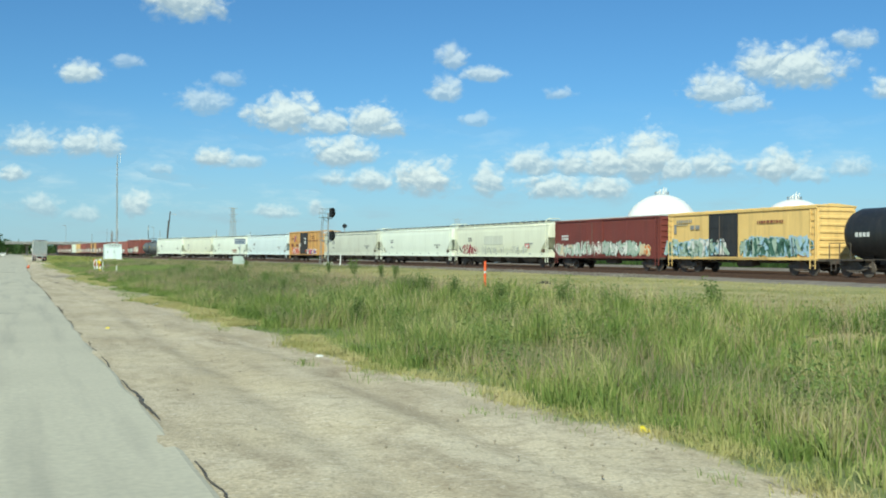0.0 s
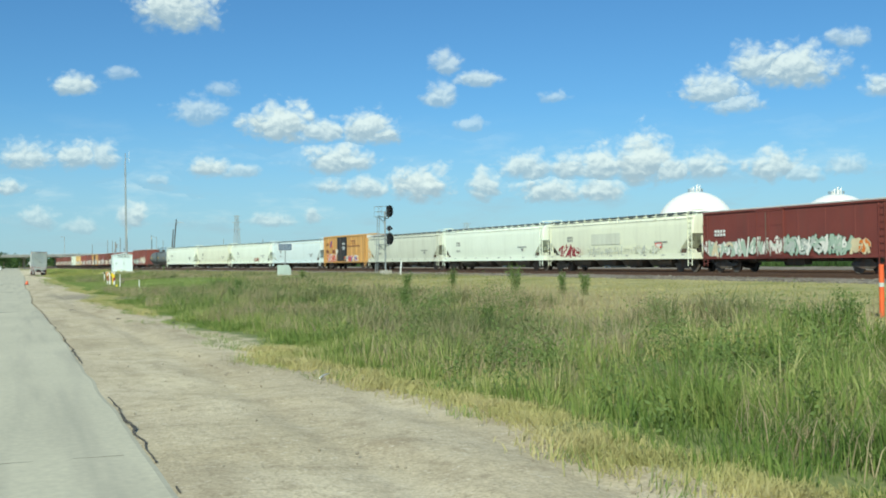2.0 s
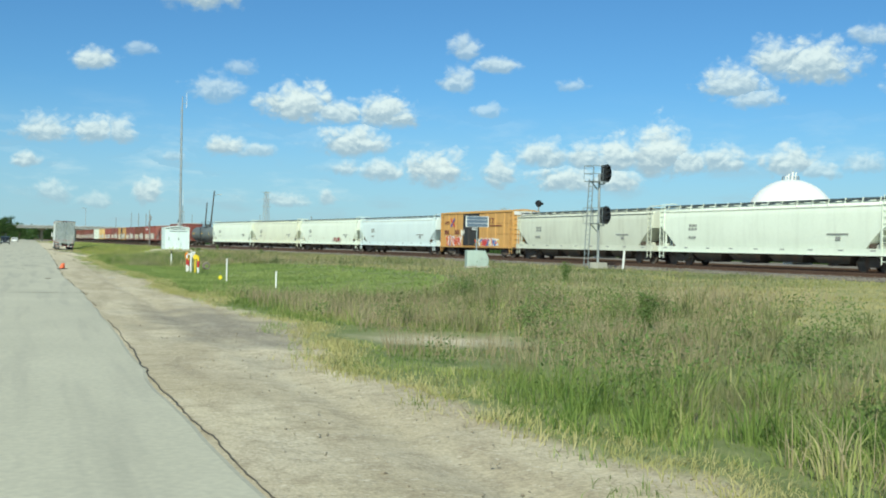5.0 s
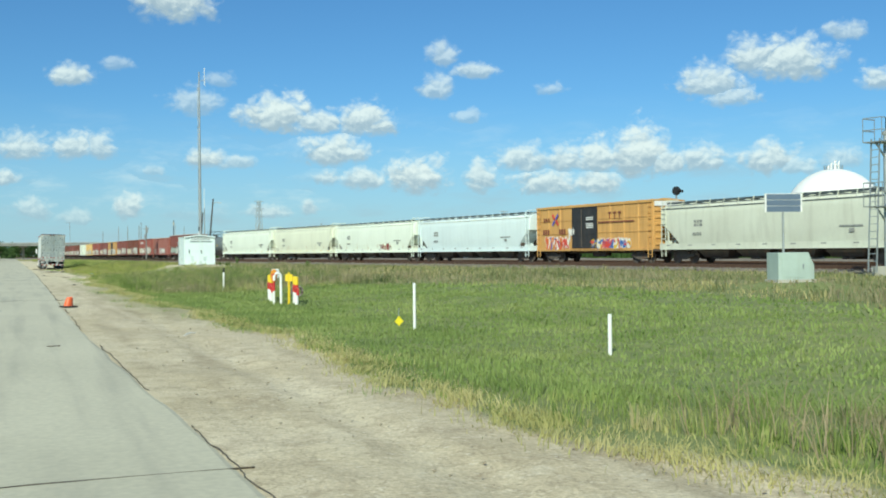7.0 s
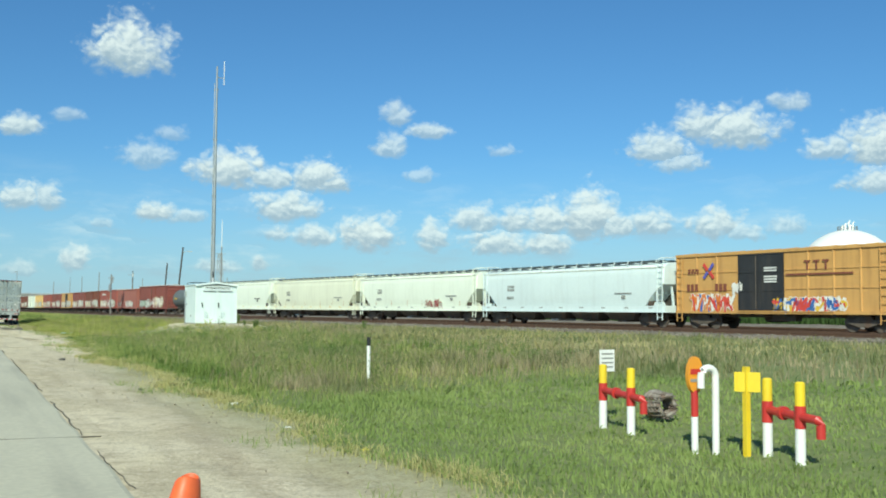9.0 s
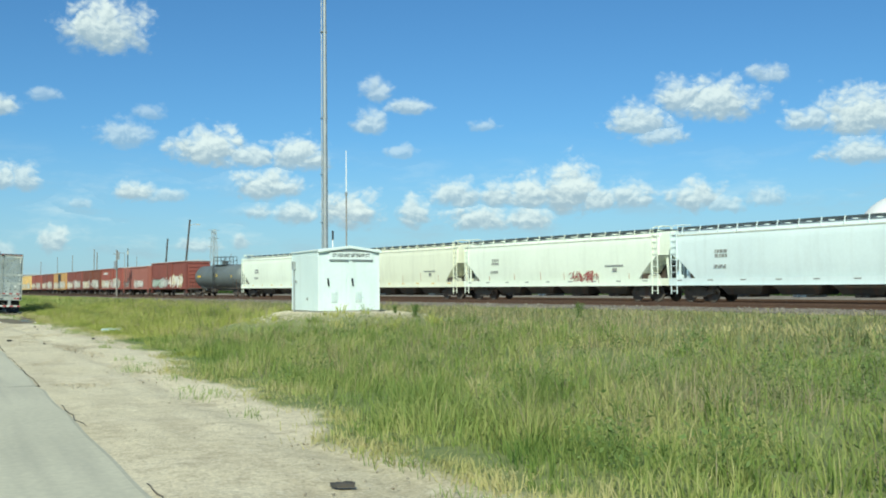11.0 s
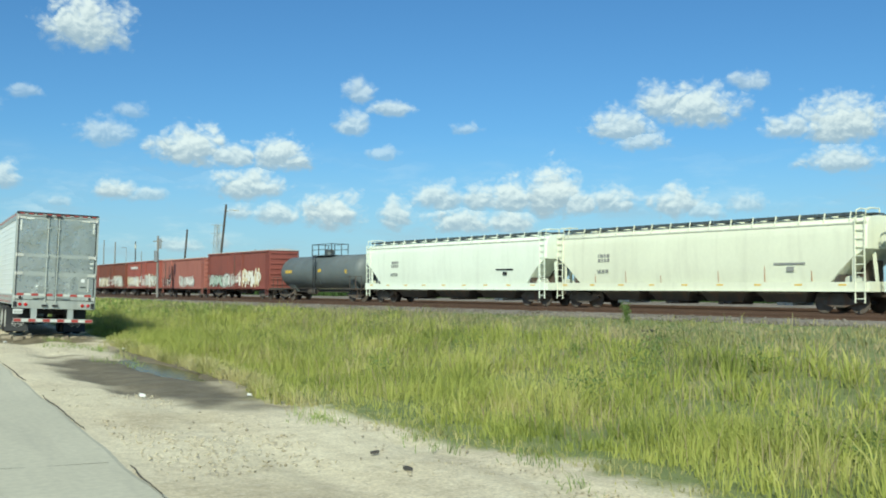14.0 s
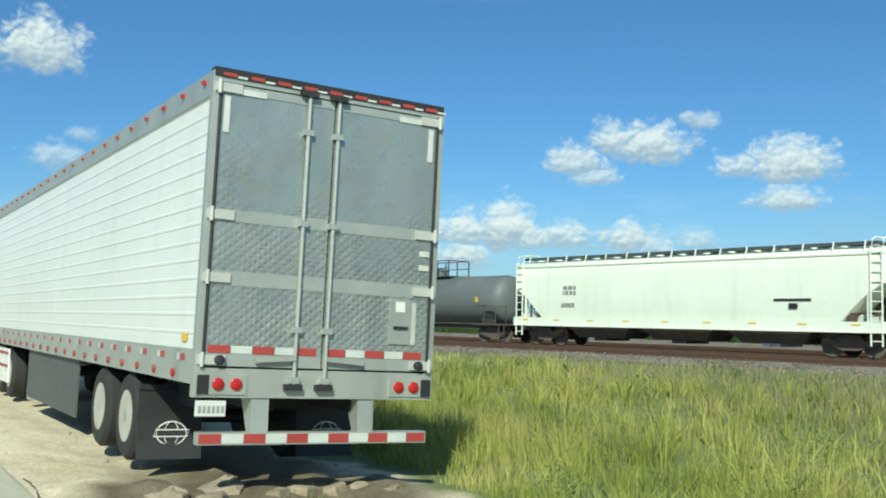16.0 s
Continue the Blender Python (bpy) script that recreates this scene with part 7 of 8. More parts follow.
def quilted():
    """Stainless door skin with a pressed diamond quilt, worn cloudy."""
    m = surface("quilted_stainless", (0.43, 0.46, 0.43), (0.35, 0.38, 0.355), 1.1, 6, 0.3, 0.6, 0.0, (0.33, 0.35, 0.32), 0.2, (1, 1, 0.6), 0.05)
    t = m.node_tree
    p = t.nodes["Principled BSDF"]
    co = t.nodes.new("ShaderNodeTexCoord").outputs["Object"]
    hs = []
    for s in (1, -1):
        d = t.nodes.new("ShaderNodeVectorMath")
        d.operation = "DOT_PRODUCT"
        d.inputs[1].default_value = (1.0, 0, 1.15 * s)
        t.links.new(co, d.inputs[0])
        w = t.nodes.new("ShaderNodeMath")
        w.operation = "PINGPONG"
        w.inputs[1].default_value = 0.052
        t.links.new(d.outputs["Value"], w.inputs[0])
        hs.append(w.outputs[0])
    a = t.nodes.new("ShaderNodeMath")
    a.operation = "MINIMUM"
    t.links.new(hs[0], a.inputs[0])
    t.links.new(hs[1], a.inputs[1])
    wear = t.nodes.new("ShaderNodeTexNoise")
    wear.inputs["Scale"].default_value, wear.inputs["Detail"].default_value = 1.3, 3
    t.links.new(co, wear.inputs["Vector"])
    r = t.nodes.new("ShaderNodeMapRange")
    t.links.new(wear.outputs[0], r.inputs[0])
    for i, x in enumerate((0.38, 0.62, -0.3, 0.2)):
        r.inputs[1 + i].default_value = x
    b = t.nodes.new("ShaderNodeBump")
    b.inputs["Distance"].default_value = 0.22
    sp = t.nodes.new("ShaderNodeSeparateXYZ")
    t.links.new(co, sp.inputs[0])
    low = t.nodes.new("ShaderNodeMapRange")
    t.links.new(sp.outputs[2], low.inputs[0])
    for i, x in enumerate((3.1, 2.2, 0.05, 0.65)):
        low.inputs[1 + i].default_value = x
    both = t.nodes.new("ShaderNodeMath")
    both.operation, both.use_clamp = "ADD", True
    t.links.new(r.outputs[0], both.inputs[0])
    t.links.new(low.outputs[0], both.inputs[1])
    t.links.new(both.outputs[0], b.inputs["Strength"])
    t.links.new(a.outputs[0], b.inputs["Height"])
    b2 = t.nodes.new("ShaderNodeBump")
    b2.inputs["Strength"].default_value, b2.inputs["Distance"].default_value = 0.3, 0.2
    t.links.new(wear.outputs[0], b2.inputs["Height"])
    t.links.new(b.outputs[0], b2.inputs["Normal"])
    t.links.new(b2.outputs[0], p.inputs["Normal"])
    return m


def tape_run(parent, axis, a0, a1, fixed, z0, z1, n, start_red=True, gap=0.0):
    """Conspicuity tape: single red and white pieces."""
    red, white = None, None
    l = (a1 - a0) / n
    for i in range(n):
        u0, u1 = a0 + i * l, a0 + (i + 1) * l - gap
        mt = "tape_red" if (i % 2 == 0) == start_red else "tape_white"
        if axis == "x":
            g = Geo().box(u0, u1, fixed - 0.006, fixed, z0, z1)
        else:
            g = Geo().box(fixed - 0.006, fixed, u0, u1, z0, z1)
        part("tape", g, mt, parent)


def tyre_pair(parent, x, y, z, r=0.51, dual=True):
    w = part("wheel", Geo().lathe([(0.2, -0.14), (0.36, -0.15), (r - 0.05, -0.15), (r, -0.1), (r, 0.1), (r - 0.05, 0.15), (0.36, 0.15), (0.2, 0.14)], (x, y, z), "x", 32), "rubber", parent, smooth=True)
    s = -1 if x < 0 else 1
    part("rim", Geo().lathe([(0.3, s * 0.155), (0.29, s * 0.12), (0.24, s * 0.03), (0.14, s * 0.02), (0.12, s * 0.09), (0.02, s * 0.1)], (x, y, z), "x", 28), "chrome", w, smooth=True)
    g = Geo()
    for k in range(10):
        a = 2 * math.pi * k / 10
        g.lathe([(0.028, s * 0.038), (0.026, s * 0.042), (0.004, s * 0.043)], (x, y + 0.19 * math.cos(a), z + 0.19 * math.sin(a)), "x", 8)
    tagged(part("hand_holes", g, "rubber", w), kind="stuff")
    part("hub", Geo().lathe([(0.1, s * 0.08), (0.1, s * 0.13), (0.07, s * 0.16), (0.01, s * 0.165)], (x, y, z), "x", 18), "alu", w, smooth=True)
    if dual:
        part("inner_tyre", Geo().lathe([(0.2, -0.14), (r - 0.05, -0.15), (r, -0.1), (r, 0.1), (r - 0.05, 0.15), (0.2, 0.14)], (x - s * 0.34, y, z), "x", 28), "rubber", w)
    return w


def semi_trailer():
    quilt = quilted()
    rear, L, hw, zb, zt = 0.0, 16.1, 1.295, 1.0, 4.09
    t = thing("semi_trailer", "parked white refrigerated semi-trailer with quilted steel rear doors", "trailer", pose(4.49, 217.9, 0.0, 0, 1.9, 0.0))
    # side skins with pressed lines
    for s in (-1, 1):
        x = s * (hw - 0.02)
        prof = []
        n = 14
        for i in range(n):
            z0 = 1.36 + (3.86 - 1.36) * i / n
            z1 = 1.36 + (3.86 - 1.36) * (i + 1) / n
            prof += [(x, z0 + 0.012), (x, z1 - 0.03), (x + s * 0.007, z1 - 0.02), (x + s * 0.007, z1 + 0.002)]
        inner = [(x - s * 0.04, 3.86), (x - s * 0.04, 1.36)]
        part("side_wall", Geo().loft([[(a, y, z) for a, z in prof + inner] for y in (0.1, L)]), "trailer_white", t)
        part("bottom_rail", Geo().box(min(s * (hw - 0.06), s * (hw + 0.01)), max(s * (hw - 0.06), s * (hw + 0.01)), 0.05, L, 1.04, 1.37), "alu", t)
        part("top_rail", Geo().box(min(s * (hw - 0.06), s * (hw + 0.006)), max(s * (hw - 0.06), s * (hw + 0.006)), 0.05, L, 3.85, zt), "alu", t)
        for i in range(22):
            y = 0.25 + i * (L - 0.5) / 21
            part("marker_lamp", Geo().box(min(s * (hw + 0.006), s * (hw + 0.04)), max(s * (hw + 0.006), s * (hw + 0.04)), y - 0.03, y + 0.03, zt - 0.105, zt - 0.068), "lamp_amber" if i > 2 else "lamp_red", t)
        if s < 0:
            for i in range(22):
                y = 0.3 + i * 0.72
                part("tape", Geo().box(-hw - 0.016, -hw - 0.01, y, y + 0.15, 1.255, 1.32), "tape_red", t)
                part("tape", Geo().box(-hw - 0.016, -hw - 0.01, y + 0.15, y + 0.27, 1.255, 1.32), "tape_white", t)
                part("side_lamp", Geo().lathe([(0.045, -0.02), (0.04, -0.035), (0.01, -0.04)], (-hw - 0.0, y + 0.35, 1.12), "x", 12), "lamp_amber" if i else "lamp_red", t)
            part("notice", Geo().box(-hw - 0.0, -hw + 0.008, 0.34, 0.5, 1.44, 1.52), "mark_yellow", t)
    part("roof", Geo().box(-hw + 0.01, hw - 0.01, 0.05, L, zt - 0.06, zt - 0.005), "trailer_white", t)
    part("front_wall", Geo().box(-hw + 0.02, hw - 0.02, L - 0.05, L + 0.02, 1.05, zt - 0.01), "trailer_white", t)
    part("floor", Geo().box(-hw + 0.06, hw - 0.06, 0.1, L, 1.1, 1.3), "frame_dark", t)
    # rear frame
    for s in (-1, 1):
        part("rear_post", Geo().box(min(s * (hw - 0.07), s * (hw + 0.012)), max(s * (hw - 0.07), s * (hw + 0.012)), -0.02, 0.06, 0.92, zt + 0.0), "alu", t)
    part("rear_header", Geo().box(-hw + 0.07, hw - 0.07, -0.015, 0.12, zt - 0.1, zt), "alu", t)
    part("header_strip", Geo().box(-hw, hw, -0.03, 0.1, zt - 0.055, zt + 0.035), "frame_dark", t)
    for i in range(9):
        x = -hw + 0.08 + i * 0.285
        part("tape", Geo().box(x, x + 0.14, -0.036, -0.03, zt - 0.045, zt - 0.01), "tape_red", t)
        part("tape", Geo().box(x + 0.15, x + 0.25, -0.036, -0.03, zt - 0.052, zt - 0.03), "tape_white", t)
    part("rear_sill", Geo().box(-hw + 0.07, hw - 0.07, -0.03, 0.14, 0.92, 1.2), "alu", t)
    # doors
    for s, x0, x1 in ((-1, -hw + 0.08, -0.008), (1, 0.008, hw - 0.08)):
        d = part("door", Geo().box(x0, x1, -0.02, 0.05, 1.22, zt - 0.12), quilt, t)
        part("door_band", Geo().box(x0 + 0.01, x1 - 0.01, -0.026, -0.02, 2.62, 2.74), "door_metal", d)
        part("door_band", Geo().box(x0 + 0.01, x1 - 0.01, -0.026, -0.02, 2.0, 2.14), "door_metal", d)
        part("door_frame", Geo().box(x0, x1, -0.028, -0.02, 1.22, 1.34), "door_metal", d)
        part("door_frame", Geo().box(x0, x1, -0.028, -0.02, zt - 0.2, zt - 0.12), "door_metal", d)
        xo = x0 if s < 0 else x1
        for z in (1.28, 2.07, 2.68, 3.93):
            h = part("hinge", Geo().box(min(xo - s * 0.2, xo + s * 0.07), max(xo - s * 0.2, xo + s * 0.07), -0.05, -0.02, z - 0.045, z + 0.045), "alu_white", d)
            part("hinge_pin", Geo().tube([(xo + s * 0.03, -0.055, z - 0.07), (xo + s * 0.03, -0.055, z + 0.07)], 0.02, 8), "alu_white", h)
        part("hinge_rod", Geo().tube([(xo + s * 0.012, -0.03, 1.2), (xo + s * 0.012, -0.03, zt - 0.1)], 0.016, 8), "signal_black", d)
        xr = -0.3 if s < 0 else 0.03
        rod = part("lock_rod", Geo().tube([(xr, -0.06, 1.05), (xr, -0.06, zt - 0.06)], 0.021, 10), "alu", d)
        for z in (1.1, 1.6, 2.67, 3.6):
            part("rod_guide", Geo().box(xr - 0.05, xr + 0.05, -0.085, -0.02, z - 0.03, z + 0.03), "alu", rod)
        part("cam_keeper", Geo().box(xr - 0.1, xr + 0.08, -0.1, 0.0, zt - 0.12, zt - 0.06), "frame_dark", rod)
        part("cam_keeper", Geo().box(xr - 0.1, xr + 0.08, -0.1, 0.0, 1.0, 1.06), "frame_dark", rod)
        part("lock_handle", Geo().bar((xr, -0.08, 1.32), (xr + s * 0.42, -0.07, 1.29), 0.03, 0.05), "alu", rod)
        xs = (x0 + 0.14, x0 + 0.46) if s < 0 else (x1 - 0.46, x1 - 0.14)
        part("reflector", Geo().box(xs[0], xs[1], -0.034, -0.026, zt - 0.21, zt - 0.15), "tape_white", d)
        xs = (x0 + 0.03, x0 + 0.09) if s < 0 else (x1 - 0.1, x1 - 0.04)
        part("reflector", Geo().box(xs[0], xs[1], -0.034, -0.026, zt - 0.6, zt - 0.24), "tape_white", d)
        tape_run(d, "x", x0 + 0.03, x1 - 0.05, -0.028, 1.345, 1.42, 5, True, 0.01)
        if s > 0:
            v = part("vent_door", Geo().box(x1 - 0.46, x1 - 0.22, -0.04, -0.02, 1.5, 1.98), "alu", d)
            part("vent_latch", Geo().box(x1 - 0.42, x1 - 0.25, -0.06, -0.04, 1.66, 1.69), "signal_black", v)
            part("notice", Geo().box(x1 - 0.4, x1 - 0.29, -0.044, -0.04, 1.84, 1.95), "mark_white", v)
            part("paper_strip", Geo().box(x1 - 0.2, x1 - 0.15, -0.036, -0.02, 1.5, 1.95), "alu_white", d)
            for z in (2.3, 2.45):
                part("notice", Geo().box(x1 - 0.14, x1 - 0.02, -0.034, -0.026, z, z + 0.06), "tape_white", d)
    for x in (-1.08, 1.1):
        part("door_holdback", Geo().lathe([(0.045, -0.05), (0.05, -0.09), (0.02, -0.1)], (x, 0, 1.28), "y", 12), "frame_dark", t)
    # rear lamps
    for s in (-1, 1):
        h = part("lamp_box", Geo().box(min(s * 0.78, s * 1.28), max(s * 0.78, s * 1.28), -0.045, -0.03, 0.95, 1.14), "alu", t)
        part("lamp_shield", Geo().box(min(s * 1.16, s * 1.275), max(s * 1.16, s * 1.275), -0.052, -0.045, 0.955, 1.135), "frame_dark", h)
        for x in (0.89, 1.07):
            part("tail_lamp", Geo().lathe([(0.06, -0.045), (0.058, -0.065), (0.04, -0.076), (0.01, -0.08)], (s * x, 0, 1.05), "y", 20), "lamp_red", h, smooth=True)
    # underride guard
    part("bumper", Geo().box(-hw + 0.06, hw - 0.05, -0.05, 0.07, 0.47, 0.59), "alu", t)
    tape_run(t, "x", -hw + 0.07, hw - 0.06, -0.051, 0.485, 0.575, 11, True, 0.005)
    for x in (-0.62, 0.53):
        part("bumper_post", Geo().loft([[(x - 0.09, -0.03, 0.59), (x + 0.09, -0.03, 0.59), (x + 0.09, 0.1, 0.59), (x - 0.09, 0.1, 0.59)], [(x - 0.09, -0.01, 0.93), (x + 0.09, -0.01, 0.93), (x + 0.09, 0.3, 0.93), (x - 0.09, 0.3, 0.93)]]), "alu", t)
    pl = part("number_plate", Geo().box(-1.27, -0.97, -0.02, -0.01, 0.74, 0.89), "plate", t)
    for i in range(6):
        part("plate_bar", Geo().box(-1.24 + i * 0.045, -1.21 + i * 0.045, -0.025, -0.02, 0.77, 0.84), "mark_dark", pl)
    # running gear
    for x in (-0.5, 0.5):
        part("slider_rail", Geo().box(x - 0.08, x + 0.08, 0.15, 6.0, 0.78, 1.1), "frame_dark", t)
    part("axle_frame", Geo().box(-0.9, 0.9, 1.2, 5.2, 0.72, 0.95), "frame_dark", t)
    for y in (2.62, 4.02):
        part("axle", Geo().tube([(-1.1, y, 0.5), (1.1, y, 0.5)], 0.07, 10), "frame_dark", t)
        for x in (-1.12, 1.12):
            tyre_pair(t, x, y, 0.51)
    for s in (-1, 1):
        xa, xb = sorted((s * 0.58, s * 1.31))
        f = part("mud_flap", Geo().loft([[(xa, 1.92 + b, z), (xb, 1.92 + b, z), (xb, 1.94 + b, z), (xa, 1.94 + b, z)] for z, b in ((0.1, -0.07), (0.3, -0.025), (0.55, 0.0), (0.86, 0.0))]), "flap", t)
        cx, cz = (xa + xb) / 2 + 0.02, 0.38
        g = Geo()
        g.tube([(cx + 0.17 * math.cos(a), 1.893, cz + 0.13 * math.sin(a)) for a in [2 * math.pi * i / 24 for i in range(25)]], 0.008, 5)
        g.tube([(cx + 0.08 * math.cos(a), 1.893, cz + 0.13 * math.sin(a)) for a in [2 * math.pi * i / 24 for i in range(25)]], 0.005, 5)
        part("emblem_ring", g, "mark_white", f, "plain white globe outline")
        e = part("emblem_bar", Geo().box(cx - 0.2, cx + 0.2, 1.888, 1.894, cz - 0.035, cz + 0.04), "flap", f)
        part("emblem_edge", Geo().tube([(cx - 0.2, 1.884, cz - 0.035), (cx + 0.18, 1.884, cz - 0.035), (cx + 0.2, 1.884, cz + 0.04), (cx - 0.18, 1.884, cz + 0.04), (cx - 0.2, 1.884, cz - 0.035)], 0.007, 5), "mark_white", e)
        part("flap_bracket", Geo().box(xa, xb, 1.9, 1.96, 0.86, 0.92), "frame_dark", t)
        xx = sorted((s * 1.2, s * 1.23))
        part("side_skirt", Geo().loft([[(xx[0], 5.75, z), (xx[1], 5.75, z), (xx[1], 10.2, z), (xx[0], 10.2, z)] for z in (0.2 if s < 0 else 0.25, 1.06)]), "skirt", t)
        leg = part("landing_leg", Geo().box(min(s * 0.75, s * 0.95), max(s * 0.75, s * 0.95), 11.2, 11.4, 0.2, 1.1), "alu", t)
        part("foot", Geo().box(min(s * 0.66, s * 1.02), max(s * 0.66, s * 1.02), 11.1, 11.5, 0.04, 0.1), "alu", leg)
        part("brace", Geo().bar((s * 0.85, 11.3, 0.4), (s * 0.5, 12.2, 1.1), 0.06), "alu", leg)
    part("cross_brace", Geo().bar((-0.85, 11.3, 0.6), (0.85, 11.3, 0.9), 0.05), "alu", t)
    part("refrigeration_unit", Geo().box(-1.0, 1.0, L + 0.02, L + 0.55, 2.2, 3.95, 0.12), "trailer_white", t)


def tractor():
    t = thing("truck_tractor", "white sleeper-cab truck tractor coupled to the trailer", "truck", pose(4.53, 217.9, 0.0, 0, 0.6, 0))
    y0 = 13.1
    for x in (-0.45, 0.45):
        part("frame_rail", Geo().box(x - 0.05, x + 0.05, y0 - 1.2, y0 + 6.6, 0.75, 1.0), "frame_dark", t)
    part("fifth_wheel", Geo().box(-0.5, 0.5, y0 - 0.2, y0 + 0.8, 1.0, 1.08), "frame_dark", t)
    for y in (y0 - 0.35, y0 + 1.0):
        for x in (-1.08, 1.08):
            tyre_pair(t, x, y, 0.51)
        part("axle", Geo().tube([(-1.0, y, 0.52), (1.0, y, 0.52)], 0.09, 10), "frame_dark", t)
    for x in (-1.1, 1.1):
        tyre_pair(t, x, y0 + 5.6, 0.51, dual=False)
    c = part("cab", Geo().loft([[(sx * w, y, z) for y, z in ((y0 + 2.4, 0.55), (y0 + 2.4, 3.9), (y0 + 4.1, 3.95), (y0 + 4.9, 2.9), (y0 + 5.0, 2.0), (y0 + 6.7, 1.7), (y0 + 6.8, 0.5))] for sx, w in ((-1, 1.1), (-1, 1.2), (1, 1.2), (1, 1.1))]), "cab_white", t)
    part("side_window", Geo().box(-1.215, -1.2, y0 + 3.9, y0 + 4.7, 2.05, 2.75), "car_glass", c)
    part("side_window", Geo().box(1.2, 1.215, y0 + 3.9, y0 + 4.7, 2.05, 2.75), "car_glass", c)
    for s in (-1, 1):
        f = part("side_fairing", Geo().box(min(s * 1.24, s * 1.275), max(s * 1.24, s * 1.275), y0 - 0.5, y0 + 5.0, 0.3, 0.98, 0.012), "cab_white", t)
        part("stripe", Geo().box(min(s * 1.275, s * 1.281), max(s * 1.275, s * 1.281), y0 - 0.45, y0 + 4.9, 0.6, 0.66), "tape_red", f)
        part("stripe", Geo().box(min(s * 1.275, s * 1.281), max(s * 1.275, s * 1.281), y0 - 0.45, y0 + 4.9, 0.86, 0.92), "tape_red", f)
        part("exhaust", Geo().tube([(s * 0.95, y0 + 2.2, 0.9), (s * 0.95, y0 + 2.2, 3.7)], 0.08, 10), "chrome", t)
        part("mirror", Geo().box(min(s * 1.35, s * 1.5), max(s * 1.35, s * 1.5), y0 + 4.85, y0 + 4.95, 1.9, 2.5), "cab_white", t)


def rubble():
    """Broken slabs and clods behind the trailer."""
    rs = random.Random(12)
    for x, y, s in ((3.1, 218.45, 0.42), (3.75, 218.55, 0.36), (3.45, 218.05, 0.26), (4.2, 218.3, 0.22), (4.62, 218.4, 0.22), (4.93, 218.35, 0.2), (5.22, 218.3, 0.2), (5.5, 218.2, 0.17), (2.6, 218.6, 0.3)):
        t = thing("broken_slab", "broken flat lump of pale earth crust at the mud edge", "rubble", pose(x, y, ground_z(x, y) - 0.03, rs.uniform(-20, 6), rs.uniform(-18, 18), rs.uniform(0, 180)), "rubble behind the trailer")
        n = 9
        rim = [(s * rs.uniform(0.55, 1.15) * math.cos(2 * math.pi * k / n), s * 0.7 * rs.uniform(0.55, 1.2) * math.sin(2 * math.pi * k / n)) for k in range(n)]
        hgt = s * rs.uniform(0.12, 0.3)
        part("lump", Geo().loft([[(a, b, -0.06) for a, b in rim], [(a * 1.02, b * 1.02, hgt * 0.6) for a, b in rim], [(a * 0.7 + 0.12 * s, b * 0.75, hgt * rs.uniform(0.75, 1.25)) for a, b in rim]]), "crust", t, bevel=0.012)


semi_trailer()
tractor()
rubble()

# ---------------------------------------------------------------- grass and weeds


def blades(rs, x, y, h, w, lean=1.0, turn=None):
    """Bent blades: two quads' worth of ribbon each, as four triangles' corners."""
    n = len(x)
    z = land(x, y)
    a = rs.rand(n) * 2 * np.pi
    dx, dy = np.cos(a), np.sin(a)
    b = 5.0 * value_noise(x, y, 0.9, 81) + 2.2 * rs.randn(n) * 0.6 if turn is None else turn
    k = h * lean * rs.rand(n) ** 0.8
    h = h * (1 - 0.28 * (k / np.maximum(h, 1e-6)) ** 2 / max(lean, 0.3))
    lx, ly = np.cos(b) * k, np.sin(b) * k
    P = np.zeros((n, 5, 3), np.float32)
    P[:, 0] = np.stack([x - dx * w, y - dy * w, z - 0.03], -1)
    P[:, 1] = np.stack([x + dx * w, y + dy * w, z - 0.03], -1)
    P[:, 2] = np.stack([x + dx * w * 0.75 + lx * 0.35, y + dy * w * 0.75 + ly * 0.35, z + h * 0.6], -1)
    P[:, 3] = np.stack([x - dx * w * 0.75 + lx * 0.35, y - dy * w * 0.75 + ly * 0.35, z + h * 0.6], -1)
    P[:, 4] = np.stack([x + lx, y + ly, z + h], -1)
    tri = np.array([(0, 1, 2), (0, 2, 3), (3, 2, 4)])
    return P.reshape(-1, 3), (tri[None] + (np.arange(n) * 5)[:, None, None]).reshape(-1)


def clear_of(x, y, h):
    """Thins and lowers the growth round the hut pad, the pipeline corner, the trailer and the bare patch."""
    keep = np.ones(len(x), bool)
    keep &= np.hypot((x - 15.6) / 3.0, (y - 181.7) / 3.1) + 0.25 * value_noise(x, y, 0.9, 8) > 1.0
    keep &= ~((np.abs(x - 7.9) < 1.9) & (np.abs(y - 82.7) < 1.5))
    keep &= ~((x < 6.3) & (y > 216.2) & (y < 240))
    keep &= (mud_and_shade_mask(x, y) < 0.45) | ((x > 5.5) & (y < 214.5))
    keep &= x < centre_x(y, 1) - 2.4
    return keep


